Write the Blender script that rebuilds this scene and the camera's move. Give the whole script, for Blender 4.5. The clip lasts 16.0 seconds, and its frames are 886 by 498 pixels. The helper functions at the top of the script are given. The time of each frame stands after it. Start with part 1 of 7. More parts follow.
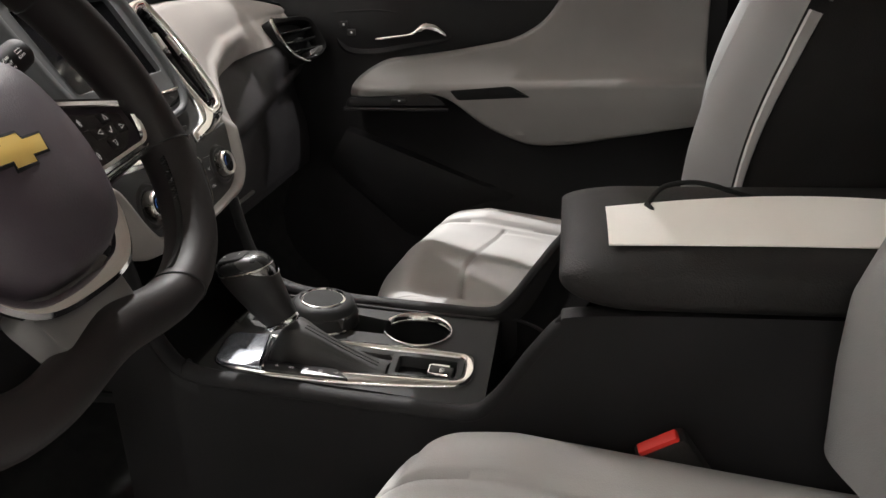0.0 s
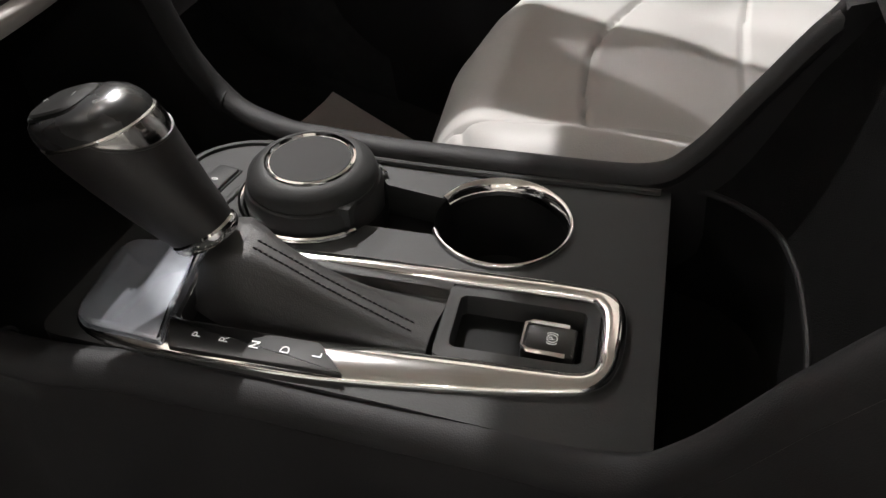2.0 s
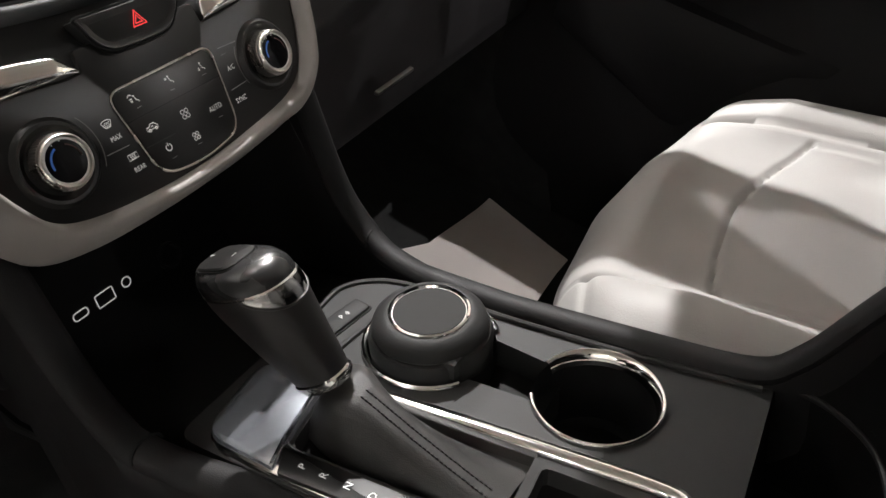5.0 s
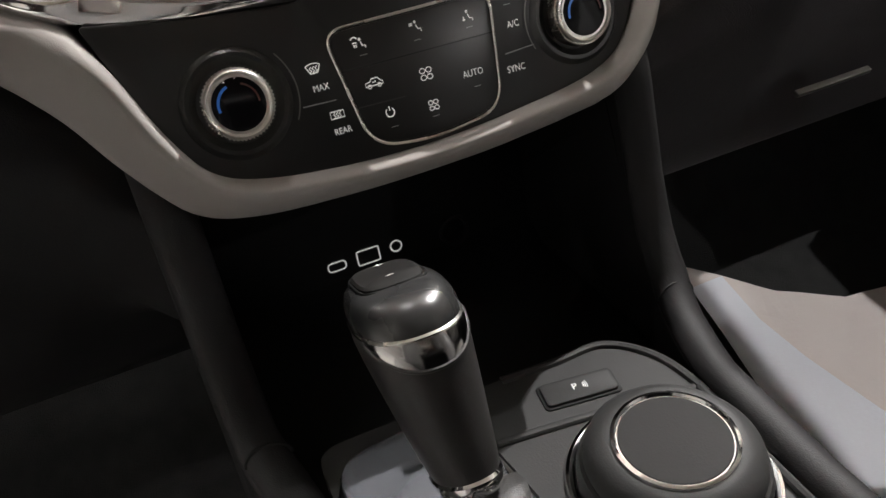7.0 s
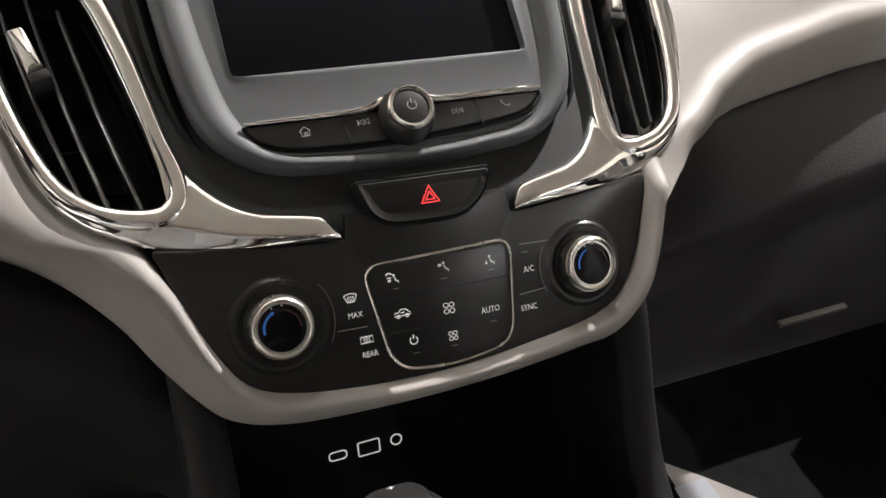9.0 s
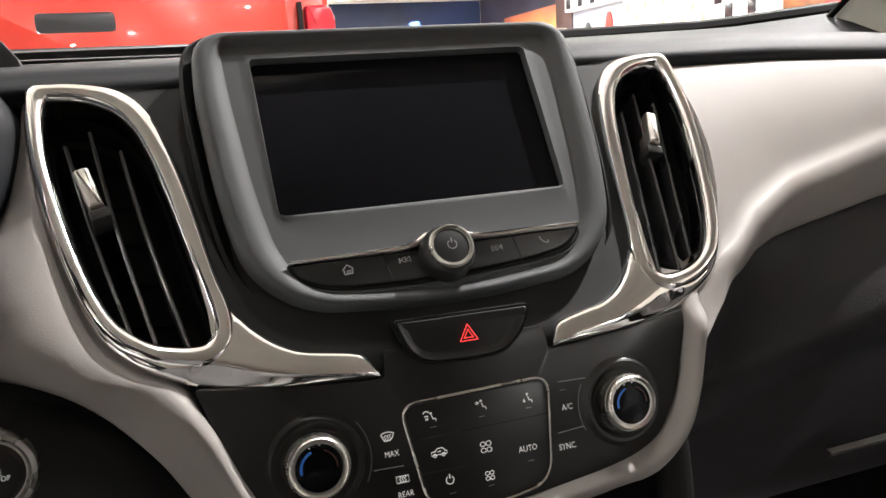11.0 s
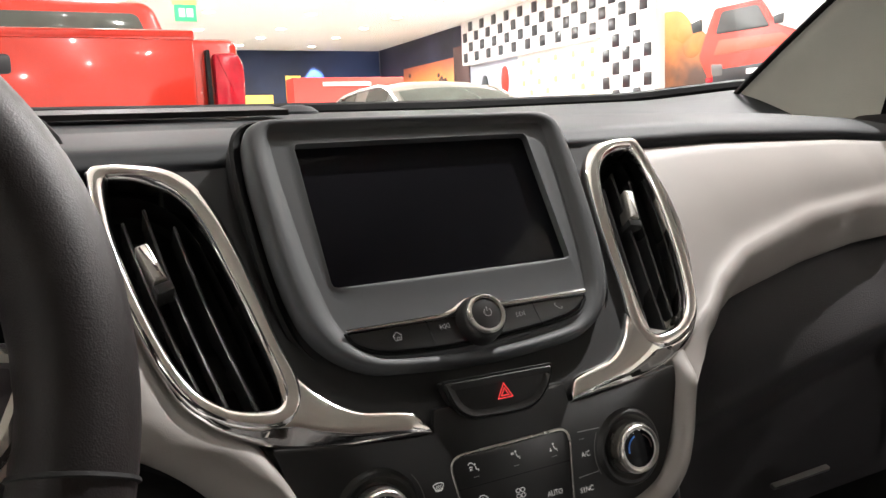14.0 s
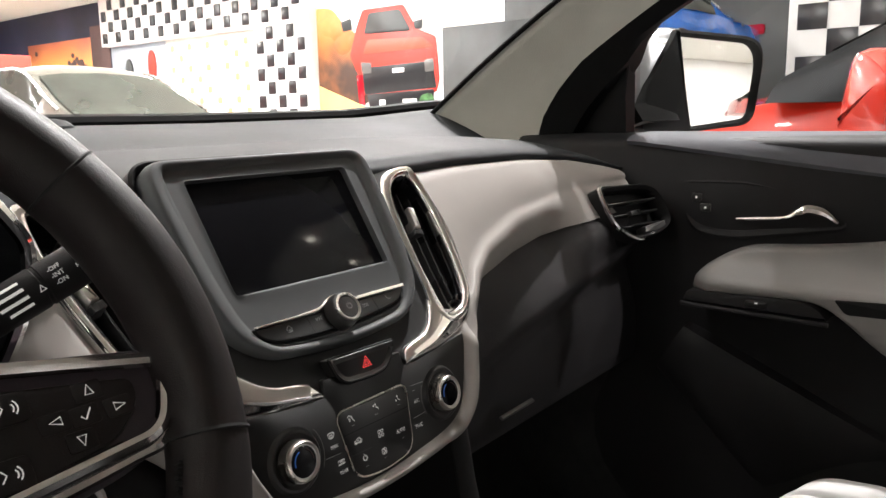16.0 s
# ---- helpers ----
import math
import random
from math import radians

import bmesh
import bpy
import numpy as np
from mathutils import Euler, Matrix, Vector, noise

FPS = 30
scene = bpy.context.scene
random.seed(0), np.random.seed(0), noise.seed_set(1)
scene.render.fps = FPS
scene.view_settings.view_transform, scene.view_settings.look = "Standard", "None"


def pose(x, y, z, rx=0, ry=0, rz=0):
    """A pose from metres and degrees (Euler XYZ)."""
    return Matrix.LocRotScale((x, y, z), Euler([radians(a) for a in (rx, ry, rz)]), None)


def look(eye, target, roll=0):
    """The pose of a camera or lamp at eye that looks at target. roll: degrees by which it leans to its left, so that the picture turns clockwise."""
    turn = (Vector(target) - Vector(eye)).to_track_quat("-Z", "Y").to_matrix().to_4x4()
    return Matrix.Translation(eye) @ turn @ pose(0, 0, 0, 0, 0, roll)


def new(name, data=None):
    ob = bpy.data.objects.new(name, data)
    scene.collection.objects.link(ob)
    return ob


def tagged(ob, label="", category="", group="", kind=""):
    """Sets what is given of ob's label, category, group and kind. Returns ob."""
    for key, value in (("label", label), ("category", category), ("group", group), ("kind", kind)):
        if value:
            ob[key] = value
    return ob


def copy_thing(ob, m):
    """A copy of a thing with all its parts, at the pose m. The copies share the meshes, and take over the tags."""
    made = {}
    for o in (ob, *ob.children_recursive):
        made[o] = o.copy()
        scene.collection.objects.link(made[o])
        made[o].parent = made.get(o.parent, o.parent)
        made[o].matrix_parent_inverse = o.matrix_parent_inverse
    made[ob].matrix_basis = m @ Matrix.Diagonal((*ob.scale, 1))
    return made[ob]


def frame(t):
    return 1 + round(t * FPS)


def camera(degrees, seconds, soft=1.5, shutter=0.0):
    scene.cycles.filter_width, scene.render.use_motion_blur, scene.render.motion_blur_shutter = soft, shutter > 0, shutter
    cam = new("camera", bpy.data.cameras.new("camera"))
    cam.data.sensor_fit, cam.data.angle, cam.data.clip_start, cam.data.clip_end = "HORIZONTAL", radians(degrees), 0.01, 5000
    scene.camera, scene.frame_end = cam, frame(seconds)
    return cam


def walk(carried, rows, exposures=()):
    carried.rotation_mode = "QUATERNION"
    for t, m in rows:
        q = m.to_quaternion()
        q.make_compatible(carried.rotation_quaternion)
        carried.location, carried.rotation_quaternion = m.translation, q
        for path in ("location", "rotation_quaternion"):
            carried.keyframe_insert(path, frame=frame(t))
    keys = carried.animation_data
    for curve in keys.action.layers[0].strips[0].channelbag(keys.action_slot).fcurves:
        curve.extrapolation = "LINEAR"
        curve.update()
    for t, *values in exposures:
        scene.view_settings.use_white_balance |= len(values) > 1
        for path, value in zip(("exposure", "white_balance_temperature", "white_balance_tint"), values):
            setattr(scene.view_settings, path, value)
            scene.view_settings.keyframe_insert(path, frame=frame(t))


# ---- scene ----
cam = camera(60.3, 16.0)
PATH = [
    (0, (-0.701, -0.388, 1.164), (1.139, -0.073, 0.444), -2.3),
    (0.3, (-0.625, -0.382, 1.136), (1.209, -0.182, 0.365), -1.8),
    (0.5, (-0.541, -0.372, 1.098), (1.253, -0.209, 0.231), -3.2),
    (1, (-0.356, -0.339, 1.036), (1.255, -0.049, -0.114), -7.1),
    (1.5, (-0.301, -0.318, 1.031), (1.186, 0.121, -0.233), -8.0),
    (2, (-0.278, -0.312, 1.031), (1.175, 0.232, -0.231), -8.5),
    (2.5, (-0.278, -0.313, 1.035), (1.183, 0.269, -0.201), -8.4),
    (3, (-0.279, -0.319, 1.038), (1.177, 0.293, -0.189), -8.8),
    (3.2, (-0.281, -0.327, 1.041), (1.168, 0.319, -0.177), -9.9),
    (5.3, (-0.255, -0.347, 1.091), (1.099, 0.742, 0.1), -7.2),
    (5.5, (-0.241, -0.349, 1.088), (0.992, 0.893, 0.12), -7.3),
    (6, (-0.215, -0.363, 1.087), (0.879, 1.028, 0.155), -7.4),
    (6.5, (-0.152, -0.336, 1.072), (0.761, 1.177, 0.135), -6.9),
    (7, (-0.102, -0.311, 1.04), (0.439, 1.351, 0.069), -10.2),
    (7.5, (-0.112, -0.32, 1.06), (0.464, 1.339, 0.102), -7.7),
    (8, (-0.114, -0.327, 1.084), (0.534, 1.384, 0.278), -5.1),
    (8.5, (-0.112, -0.321, 1.082), (0.58, 1.419, 0.378), -4.2),
    (9, (-0.116, -0.322, 1.087), (0.553, 1.456, 0.463), -3.9),
    (9.2, (-0.117, -0.323, 1.087), (0.559, 1.463, 0.491), -3.7),
    (11.3, (-0.112, -0.32, 1.113), (0.445, 1.563, 0.734), -3.1),
    (11.5, (-0.106, -0.312, 1.107), (0.363, 1.597, 0.734), -3.3),
    (12, (-0.103, -0.305, 1.096), (0.2, 1.638, 0.733), -4.9),
    (12.5, (-0.112, -0.314, 1.115), (0.361, 1.6, 0.779), -3.0),
    (13, (-0.134, -0.318, 1.125), (0.554, 1.531, 0.796), -2.3),
    (13.5, (-0.159, -0.323, 1.133), (0.582, 1.509, 0.823), -2.2),
    (14, (-0.195, -0.335, 1.136), (0.671, 1.443, 0.841), -2.5),
    (14.5, (-0.233, -0.343, 1.144), (0.751, 1.371, 0.842), -2.6),
    (15, (-0.255, -0.349, 1.152), (0.802, 1.32, 0.838), -1.8),
    (15.5, (-0.304, -0.359, 1.161), (0.951, 1.165, 0.845), -1.2),
    (16, (-0.38, -0.375, 1.177), (1.164, 0.849, 0.829), -1.0),
]
walk(cam, [(t, look(eye, target, roll)) for t, eye, target, roll in PATH],
     exposures=[(0, 0.42), (0.5, 0.30), (1, 0.36), (2.5, 0.46), (5.3, 0.50), (7, 0.56), (7.8, 0.96), (9, 0.92), (11.3, 0.66), (12.5, 0.52), (16, 0.40)])

# ---- world and lights ----
world = bpy.data.worlds.new("world")
scene.world = world
world.use_nodes = True
world.node_tree.nodes["Background"].inputs[0].default_value = (0.9, 0.93, 1.0, 1)
world.node_tree.nodes["Background"].inputs[1].default_value = 0.05

CEIL = 4.05


def lamp(name, place, watts, size, colour=(1.0, 0.976, 0.962), target=None):
    d = bpy.data.lights.new(name, "AREA")
    d.shape, d.size, d.energy, d.color = "DISK", size, watts, colour
    ob = new(name, d)
    ob.matrix_world = look(place, target or (place[0], place[1] + 0.001, place[2] - 1))
    return ob


# downlights of the showroom ceiling, followed by unseen rows added as fill
LAMPS = [(2.32, 0.95, 240), (3.3, 2.25, 165), (0.25, 0.62, 14), (0.6, 2.8, 8), (-1.6, 2.4, 12), (-3.7, -0.7, 6), (-4.0, 4.5, 35), (-4.0, 9.0, 80), (1.4, -2.2, 62), (0.2, 5.6, 90), (3.4, 6.2, 120), (7.0, 6.0, 200), (7.2, 10.5, 240), (4.5, 11.5, 200), (0.5, 10.5, 180),
         (7.2, 15.5, 260), (3.5, 17.5, 240), (6.5, 20.5, 240)]
# unseen grid on the driver's side, added as general fill
LAMPS += [(x, y, 19) for x in (-3.0, -5.6, -8.2) for y in (-5.5, -2.6, 0.4, 3.4)]
# unseen row behind the car, added to brighten the chrome
LAMPS += [(x, -6.2, 85) for x in (-0.6, 2.2, 5.0)]
for lx, ly, w in LAMPS:
    lamp("ceiling_and_fill_lamp", (lx, ly, CEIL - 0.06), w, 0.05 if ly < 3 and 0 < lx < 4 else 0.24)


# ---- materials ----
def mat(name, colour, rough=0.5, metal=0.0, grain=0.0, scale=400.0, vary=0.0, vscale=12.0, coat=0.0, emit=None, power=0.0, spec=0.5, rvary=0.0):
    m = bpy.data.materials.new(name)
    m.use_nodes = True
    nt = m.node_tree
    b = nt.nodes["Principled BSDF"]
    b.inputs["Base Color"].default_value = (*colour, 1)
    b.inputs["Roughness"].default_value = rough
    b.inputs["Metallic"].default_value = metal
    b.inputs["Coat Weight"].default_value = coat
    b.inputs["Specular IOR Level"].default_value = spec
    if emit:
        b.inputs["Emission Color"].default_value = (*emit, 1)
        b.inputs["Emission Strength"].default_value = power
    if grain or vary or rvary:
        co = nt.nodes.new("ShaderNodeTexCoord")
    if vary or rvary:
        n1 = nt.nodes.new("ShaderNodeTexNoise")
        n1.inputs["Scale"].default_value, n1.inputs["Detail"].default_value = vscale, 6
        nt.links.new(co.outputs["Object"], n1.inputs["Vector"])
    if vary:
        r = nt.nodes.new("ShaderNodeValToRGB")
        lo, hi = [max(0, c * (1 - vary)) for c in colour], [min(1, c * (1 + vary)) for c in colour]
        r.color_ramp.elements[0].position, r.color_ramp.elements[1].position = 0.3, 0.7
        r.color_ramp.elements[0].color, r.color_ramp.elements[1].color = (*lo, 1), (*hi, 1)
        nt.links.new(n1.outputs["Fac"], r.inputs["Fac"])
        nt.links.new(r.outputs["Color"], b.inputs["Base Color"])
    if rvary:
        mr = nt.nodes.new("ShaderNodeMapRange")
        mr.inputs["To Min"].default_value, mr.inputs["To Max"].default_value = max(0.02, rough - rvary), rough + rvary
        nt.links.new(n1.outputs["Fac"], mr.inputs["Value"])
        nt.links.new(mr.outputs["Result"], b.inputs["Roughness"])
    if grain:
        v = nt.nodes.new("ShaderNodeTexVoronoi")
        v.inputs["Scale"].default_value = scale
        n2 = nt.nodes.new("ShaderNodeTexNoise")
        n2.inputs["Scale"].default_value, n2.inputs["Detail"].default_value = scale * 0.6, 4
        mx = nt.nodes.new("ShaderNodeMath")
        mx.operation = "ADD"
        bp = nt.nodes.new("ShaderNodeBump")
        bp.inputs["Strength"].default_value, bp.inputs["Distance"].default_value = grain, 0.0006
        nt.links.new(co.outputs["Object"], v.inputs["Vector"])
        nt.links.new(co.outputs["Object"], n2.inputs["Vector"])
        nt.links.new(v.outputs["Distance"], mx.inputs[0])
        nt.links.new(n2.outputs["Fac"], mx.inputs[1])
        nt.links.new(mx.outputs["Value"], bp.inputs["Height"])
        nt.links.new(bp.outputs["Normal"], b.inputs["Normal"])
    return m


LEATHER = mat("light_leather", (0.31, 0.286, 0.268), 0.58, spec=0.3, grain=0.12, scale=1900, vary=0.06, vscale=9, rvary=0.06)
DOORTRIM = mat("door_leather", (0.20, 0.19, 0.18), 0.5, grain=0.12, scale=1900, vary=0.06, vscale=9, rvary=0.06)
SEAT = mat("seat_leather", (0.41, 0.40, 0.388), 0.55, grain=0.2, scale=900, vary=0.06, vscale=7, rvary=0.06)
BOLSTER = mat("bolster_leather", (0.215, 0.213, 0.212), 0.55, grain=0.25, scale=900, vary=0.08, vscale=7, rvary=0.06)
SEATDARK = mat("seat_side_vinyl", (0.020, 0.0185, 0.0178), 0.6, spec=0.25, grain=0.4, scale=600, vary=0.15)
PAD = mat("dash_pad", (0.0165, 0.018, 0.0205), 0.66, spec=0.2, grain=0.10, scale=2200, vary=0.1, vscale=8, rvary=0.06)
FASCIA = mat("fascia_vinyl", (0.022, 0.0218, 0.0215), 0.62, spec=0.2, grain=0.08, scale=2200, vary=0.1, vscale=8, rvary=0.06)
DARK = mat("dark_plastic", (0.0135, 0.0128, 0.0132), 0.6, spec=0.22, grain=0.16, scale=1500, vary=0.15, vscale=10, rvary=0.08)
CONSOLE = mat("console_plastic", (0.031, 0.0308, 0.0305), 0.54, spec=0.16, grain=0.08, scale=1100, vary=0.1, vscale=14, rvary=0.07)
HOUSING = mat("tablet_plastic", (0.078, 0.081, 0.084), 0.6, spec=0.32, grain=0.05, scale=2600, vary=0.05, vscale=18, rvary=0.05)
BLACKP = mat("satin_black_panel", (0.012, 0.0115, 0.011), 0.34, vary=0.1, vscale=20, rvary=0.06)
BUTTON = mat("satin_black_button", (0.020, 0.0195, 0.019), 0.36, vary=0.1, vscale=20, rvary=0.06)
GLOSS = mat("piano_black", (0.005, 0.005, 0.006), 0.10, spec=0.25, vary=0.1, rvary=0.03)
VOID = mat("vent_black", (0.008, 0.008, 0.008), 0.65, spec=0.2, vary=0.2)
SLAT = mat("vent_slat", (0.03, 0.03, 0.03), 0.28, vary=0.1, rvary=0.08)
CHROME = mat("chrome", (0.95, 0.945, 0.94), 0.09, 1.0, vary=0.03, rvary=0.03, vscale=25)
SATIN = mat("satin_chrome", (0.72, 0.70, 0.66), 0.27, 1.0, vary=0.04, rvary=0.06, vscale=25)
TABM = mat("tab_metal", (0.55, 0.53, 0.49), 0.42, 1.0, vary=0.05, rvary=0.06, vscale=25)
SILVER = mat("silver_plate", (0.66, 0.69, 0.76), 0.16, 0.85, vary=0.04, rvary=0.07, vscale=15)
SCREEN = mat("screen_glass", (0.008, 0.008, 0.010), 0.07, spec=0.12, vary=0.1, rvary=0.02)
ICON = mat("icon_white", (0.75, 0.74, 0.72), 0.5, emit=(0.9, 0.88, 0.85), power=0.22)
ICONDIM = mat("icon_grey", (0.30, 0.30, 0.30), 0.5)
REDLAMP = mat("hazard_red", (0.7, 0.03, 0.03), 0.4, emit=(1.0, 0.06, 0.06), power=0.8)
BLUEARC = mat("blue_arc", (0.04, 0.14, 0.42), 0.4, emit=(0.05, 0.25, 1.0), power=0.06)
REDARC = mat("red_arc", (0.07, 0.02, 0.015), 0.4)
BOOT = mat("boot_leather", (0.026, 0.025, 0.024), 0.5, grain=0.2, scale=1300, vary=0.15, rvary=0.08)
THREAD = mat("thread", (0.012, 0.012, 0.012), 0.7)
RIML = mat("wheel_leather", (0.017, 0.0135, 0.0135), 0.5, spec=0.28, grain=0.14, scale=1600, vary=0.15, vscale=20, rvary=0.08)
HUB = mat("airbag_vinyl", (0.050, 0.039, 0.048), 0.45, grain=0.15, scale=900, vary=0.1, rvary=0.05)
GRIP = mat("grip_leather", (0.014, 0.0125, 0.012), 0.5, grain=0.1, scale=1600, vary=0.15, vscale=20, rvary=0.08)
DARKCHROME = mat("dark_chrome", (0.34, 0.335, 0.33), 0.16, 1.0, vary=0.04, rvary=0.06, vscale=25)
GREYM = mat("grey_metallic_trim", (0.16, 0.155, 0.15), 0.38, 0.5, vary=0.05, rvary=0.06)
DIALCAP = mat("dial_cap_black", (0.016, 0.0155, 0.015), 0.6, spec=0.1, grain=0.05, scale=1100, vary=0.1, rvary=0.08)
CAP = mat("shifter_cap_grey", (0.024, 0.024, 0.024), 0.27, spec=0.45, vary=0.05, rvary=0.06)
GOLD = mat("gold_emblem", (0.75, 0.52, 0.14), 0.3, 0.3, vary=0.08)
# dark bin trim taken near black, the roof's shade put into its colour
BINSHADE = mat("shaded_bin_black", (0.0052, 0.005, 0.005), 0.85, spec=0.08, grain=0.5, scale=1500, vary=0.25, vscale=40)
CARPET = mat("carpet", (0.022, 0.022, 0.022), 0.95, grain=1.0, scale=900, vary=0.3, vscale=40)
PAPER = mat("paper_mat", (0.80, 0.73, 0.70), 0.8, grain=0.15, scale=200, vary=0.06, vscale=6)
# the mat's paper where light falls on it, brightness put into the colour
PAPERLIT = mat("lit_paper", (0.84, 0.86, 0.92), 0.8, grain=0.1, scale=200, vary=0.04, vscale=6)
CARD = mat("white_card", (0.93, 0.91, 0.85), 0.7, grain=0.1, scale=150, vary=0.03, vscale=5)
REDPLA = mat("buckle_red", (0.72, 0.03, 0.02), 0.4, vary=0.05)
ELASTIC = mat("black_elastic", (0.01, 0.01, 0.01), 0.8)
HEADL = mat("pillar_cloth", (0.60, 0.59, 0.52), 0.85, grain=0.5, scale=500, vary=0.06, vscale=10)
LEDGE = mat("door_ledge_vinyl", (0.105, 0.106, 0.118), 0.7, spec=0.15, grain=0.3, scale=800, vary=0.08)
GREYLEATHER = mat("glovebox_panel", (0.027, 0.025, 0.0265), 0.58, spec=0.28, grain=0.45, scale=800, vary=0.08)
SILPAINT = mat("silver_car_paint", (0.55, 0.56, 0.58), 0.25, 0.6, coat=0.8, vary=0.04)
MIRROR = mat("mirror_glass", (0.9, 0.9, 0.9), 0.01, 1.0)
REDPAINT = mat("red_car_paint", (0.46, 0.024, 0.012), 0.22, 0.1, coat=0.9, vary=0.06, vscale=2)
REDLENS = mat("red_lens", (0.35, 0.01, 0.02), 0.12, coat=0.6, vary=0.2)
CLEARLENS = mat("clear_lens", (0.7, 0.62, 0.6), 0.12, coat=0.6, vary=0.2)
WHITEPAINT = mat("pearl_car_paint", (0.20, 0.195, 0.17), 0.22, 0.2, coat=0.9, vary=0.05, vscale=2)
CARGLASS = mat("car_glass_dark", (0.06, 0.07, 0.06), 0.06, vary=0.2, vscale=3)
REDGLASS = mat("dark_car_glass", (0.0035, 0.0037, 0.004), 0.5, vary=0.2, vscale=3, spec=0.02)
TYRE = mat("tyre_rubber", (0.015, 0.015, 0.015), 0.8, vary=0.2)
WALLW = mat("white_wall", (0.82, 0.81, 0.79), 0.6, vary=0.03, vscale=2)
CEILM = mat("white_ceiling", (0.80, 0.78, 0.72), 0.8, vary=0.03, vscale=1)
TILEB = mat("black_tile", (0.02, 0.02, 0.022), 0.3, vary=0.3, vscale=3)
TILEY = mat("yellow_tile", (0.75, 0.55, 0.18), 0.4, vary=0.3, vscale=2)
TILEW = mat("niche_white_tile", (0.85, 0.83, 0.78), 0.4, vary=0.04, vscale=3)
NIGHT = mat("night_blue_mural", (0.012, 0.025, 0.075), 0.6, vary=0.9, vscale=0.25)
BROWNW = mat("brown_mural_wall", (0.10, 0.055, 0.05), 0.6, vary=0.5, vscale=0.5)
FLOORM = mat("showroom_floor", (0.68, 0.67, 0.65), 0.25, vary=0.06, vscale=1.5, rvary=0.05)
DARKW = mat("dark_wall_panel", (0.05, 0.055, 0.055), 0.45, vary=0.5, vscale=1.2)
REDSIGN = mat("red_counter", (0.62, 0.035, 0.02), 0.45, vary=0.05, vscale=2)
GREEN = mat("exit_green", (0.02, 0.30, 0.12), 0.5, emit=(0.1, 0.7, 0.3), power=0.4)
YELL = mat("exit_yellow", (0.75, 0.6, 0.1), 0.5, emit=(1, 0.85, 0.3), power=0.4)
GLOW = mat("downlight_glow", (1, 1, 1), 0.5, emit=(1.0, 0.93, 0.8), power=26)
GOLDLIGHT = mat("mural_lit_window", (0.8, 0.55, 0.1), 0.5, emit=(1.0, 0.7, 0.15), power=0.6)
BLUECAR = mat("blue_car_paint", (0.01, 0.13, 0.55), 0.25, coat=0.8, vary=0.3, vscale=3)
TAN = mat("tan_panel", (0.35, 0.22, 0.13), 0.5, vary=0.2)
RUBBER = mat("window_seal", (0.0055, 0.0055, 0.0055), 0.65, spec=0.12, vary=0.15, vscale=30)
PLANT = mat("plant_green", (0.05, 0.14, 0.04), 0.7, vary=0.6, vscale=9)


def sunset(name, low, mid, high, z0, z1, noise_scale, amount):
    """A printed mural: colour bands over the height, broken up by noise."""
    m = bpy.data.materials.new(name)
    m.use_nodes = True
    nt = m.node_tree
    b = nt.nodes["Principled BSDF"]
    b.inputs["Roughness"].default_value = 0.55
    co = nt.nodes.new("ShaderNodeNewGeometry")
    sp = nt.nodes.new("ShaderNodeSeparateXYZ")
    n = nt.nodes.new("ShaderNodeTexNoise")
    n.inputs["Scale"].default_value, n.inputs["Detail"].default_value = noise_scale, 8
    mr = nt.nodes.new("ShaderNodeMapRange")
    mr.inputs["From Min"].default_value, mr.inputs["From Max"].default_value = z0, z1
    ad = nt.nodes.new("ShaderNodeMath")
    ad.operation = "MULTIPLY_ADD"
    ad.inputs[1].default_value = amount
    su = nt.nodes.new("ShaderNodeMath")
    su.operation = "SUBTRACT"
    su.inputs[1].default_value = amount * 0.5
    r = nt.nodes.new("ShaderNodeValToRGB")
    r.color_ramp.elements[0].color, r.color_ramp.elements[1].color = (*low, 1), (*high, 1)
    e = r.color_ramp.elements.new(0.5)
    e.color = (*mid, 1)
    nt.links.new(co.outputs["Position"], sp.inputs["Vector"])
    nt.links.new(co.outputs["Position"], n.inputs["Vector"])
    nt.links.new(sp.outputs["Z"], mr.inputs["Value"])
    nt.links.new(n.outputs["Fac"], ad.inputs[0])
    nt.links.new(mr.outputs["Result"], ad.inputs[2])
    nt.links.new(ad.outputs["Value"], su.inputs[0])
    nt.links.new(su.outputs["Value"], r.inputs["Fac"])
    nt.links.new(r.outputs["Color"], b.inputs["Base Color"])
    return m


SUNSET = sunset("sunset_mural", (0.90, 0.52, 0.12), (0.85, 0.30, 0.09), (0.42, 0.10, 0.07), 2.2, 3.35, 1.5, 0.5)
DUST = sunset("dust_print", (0.06, 0.03, 0.02), (0.52, 0.17, 0.045), (0.76, 0.34, 0.12), 2.0, 3.15, 2.2, 0.75)

# thin clear glass: mostly straight through, with a faint gloss
CLEAR = bpy.data.materials.new("clear_glass")
CLEAR.use_nodes = True
_nt = CLEAR.node_tree
_nt.nodes.remove(_nt.nodes["Principled BSDF"])
_tr, _gl, _mx = _nt.nodes.new("ShaderNodeBsdfTransparent"), _nt.nodes.new("ShaderNodeBsdfGlossy"), _nt.nodes.new("ShaderNodeMixShader")
_tr.inputs["Color"].default_value = (0.97, 0.985, 0.975, 1)
_gl.inputs["Roughness"].default_value = 0.02
_mx.inputs["Fac"].default_value = 0.03
_nt.links.new(_tr.outputs[0], _mx.inputs[1])
_nt.links.new(_gl.outputs[0], _mx.inputs[2])
_nt.links.new(_mx.outputs[0], _nt.nodes["Material Output"].inputs["Surface"])


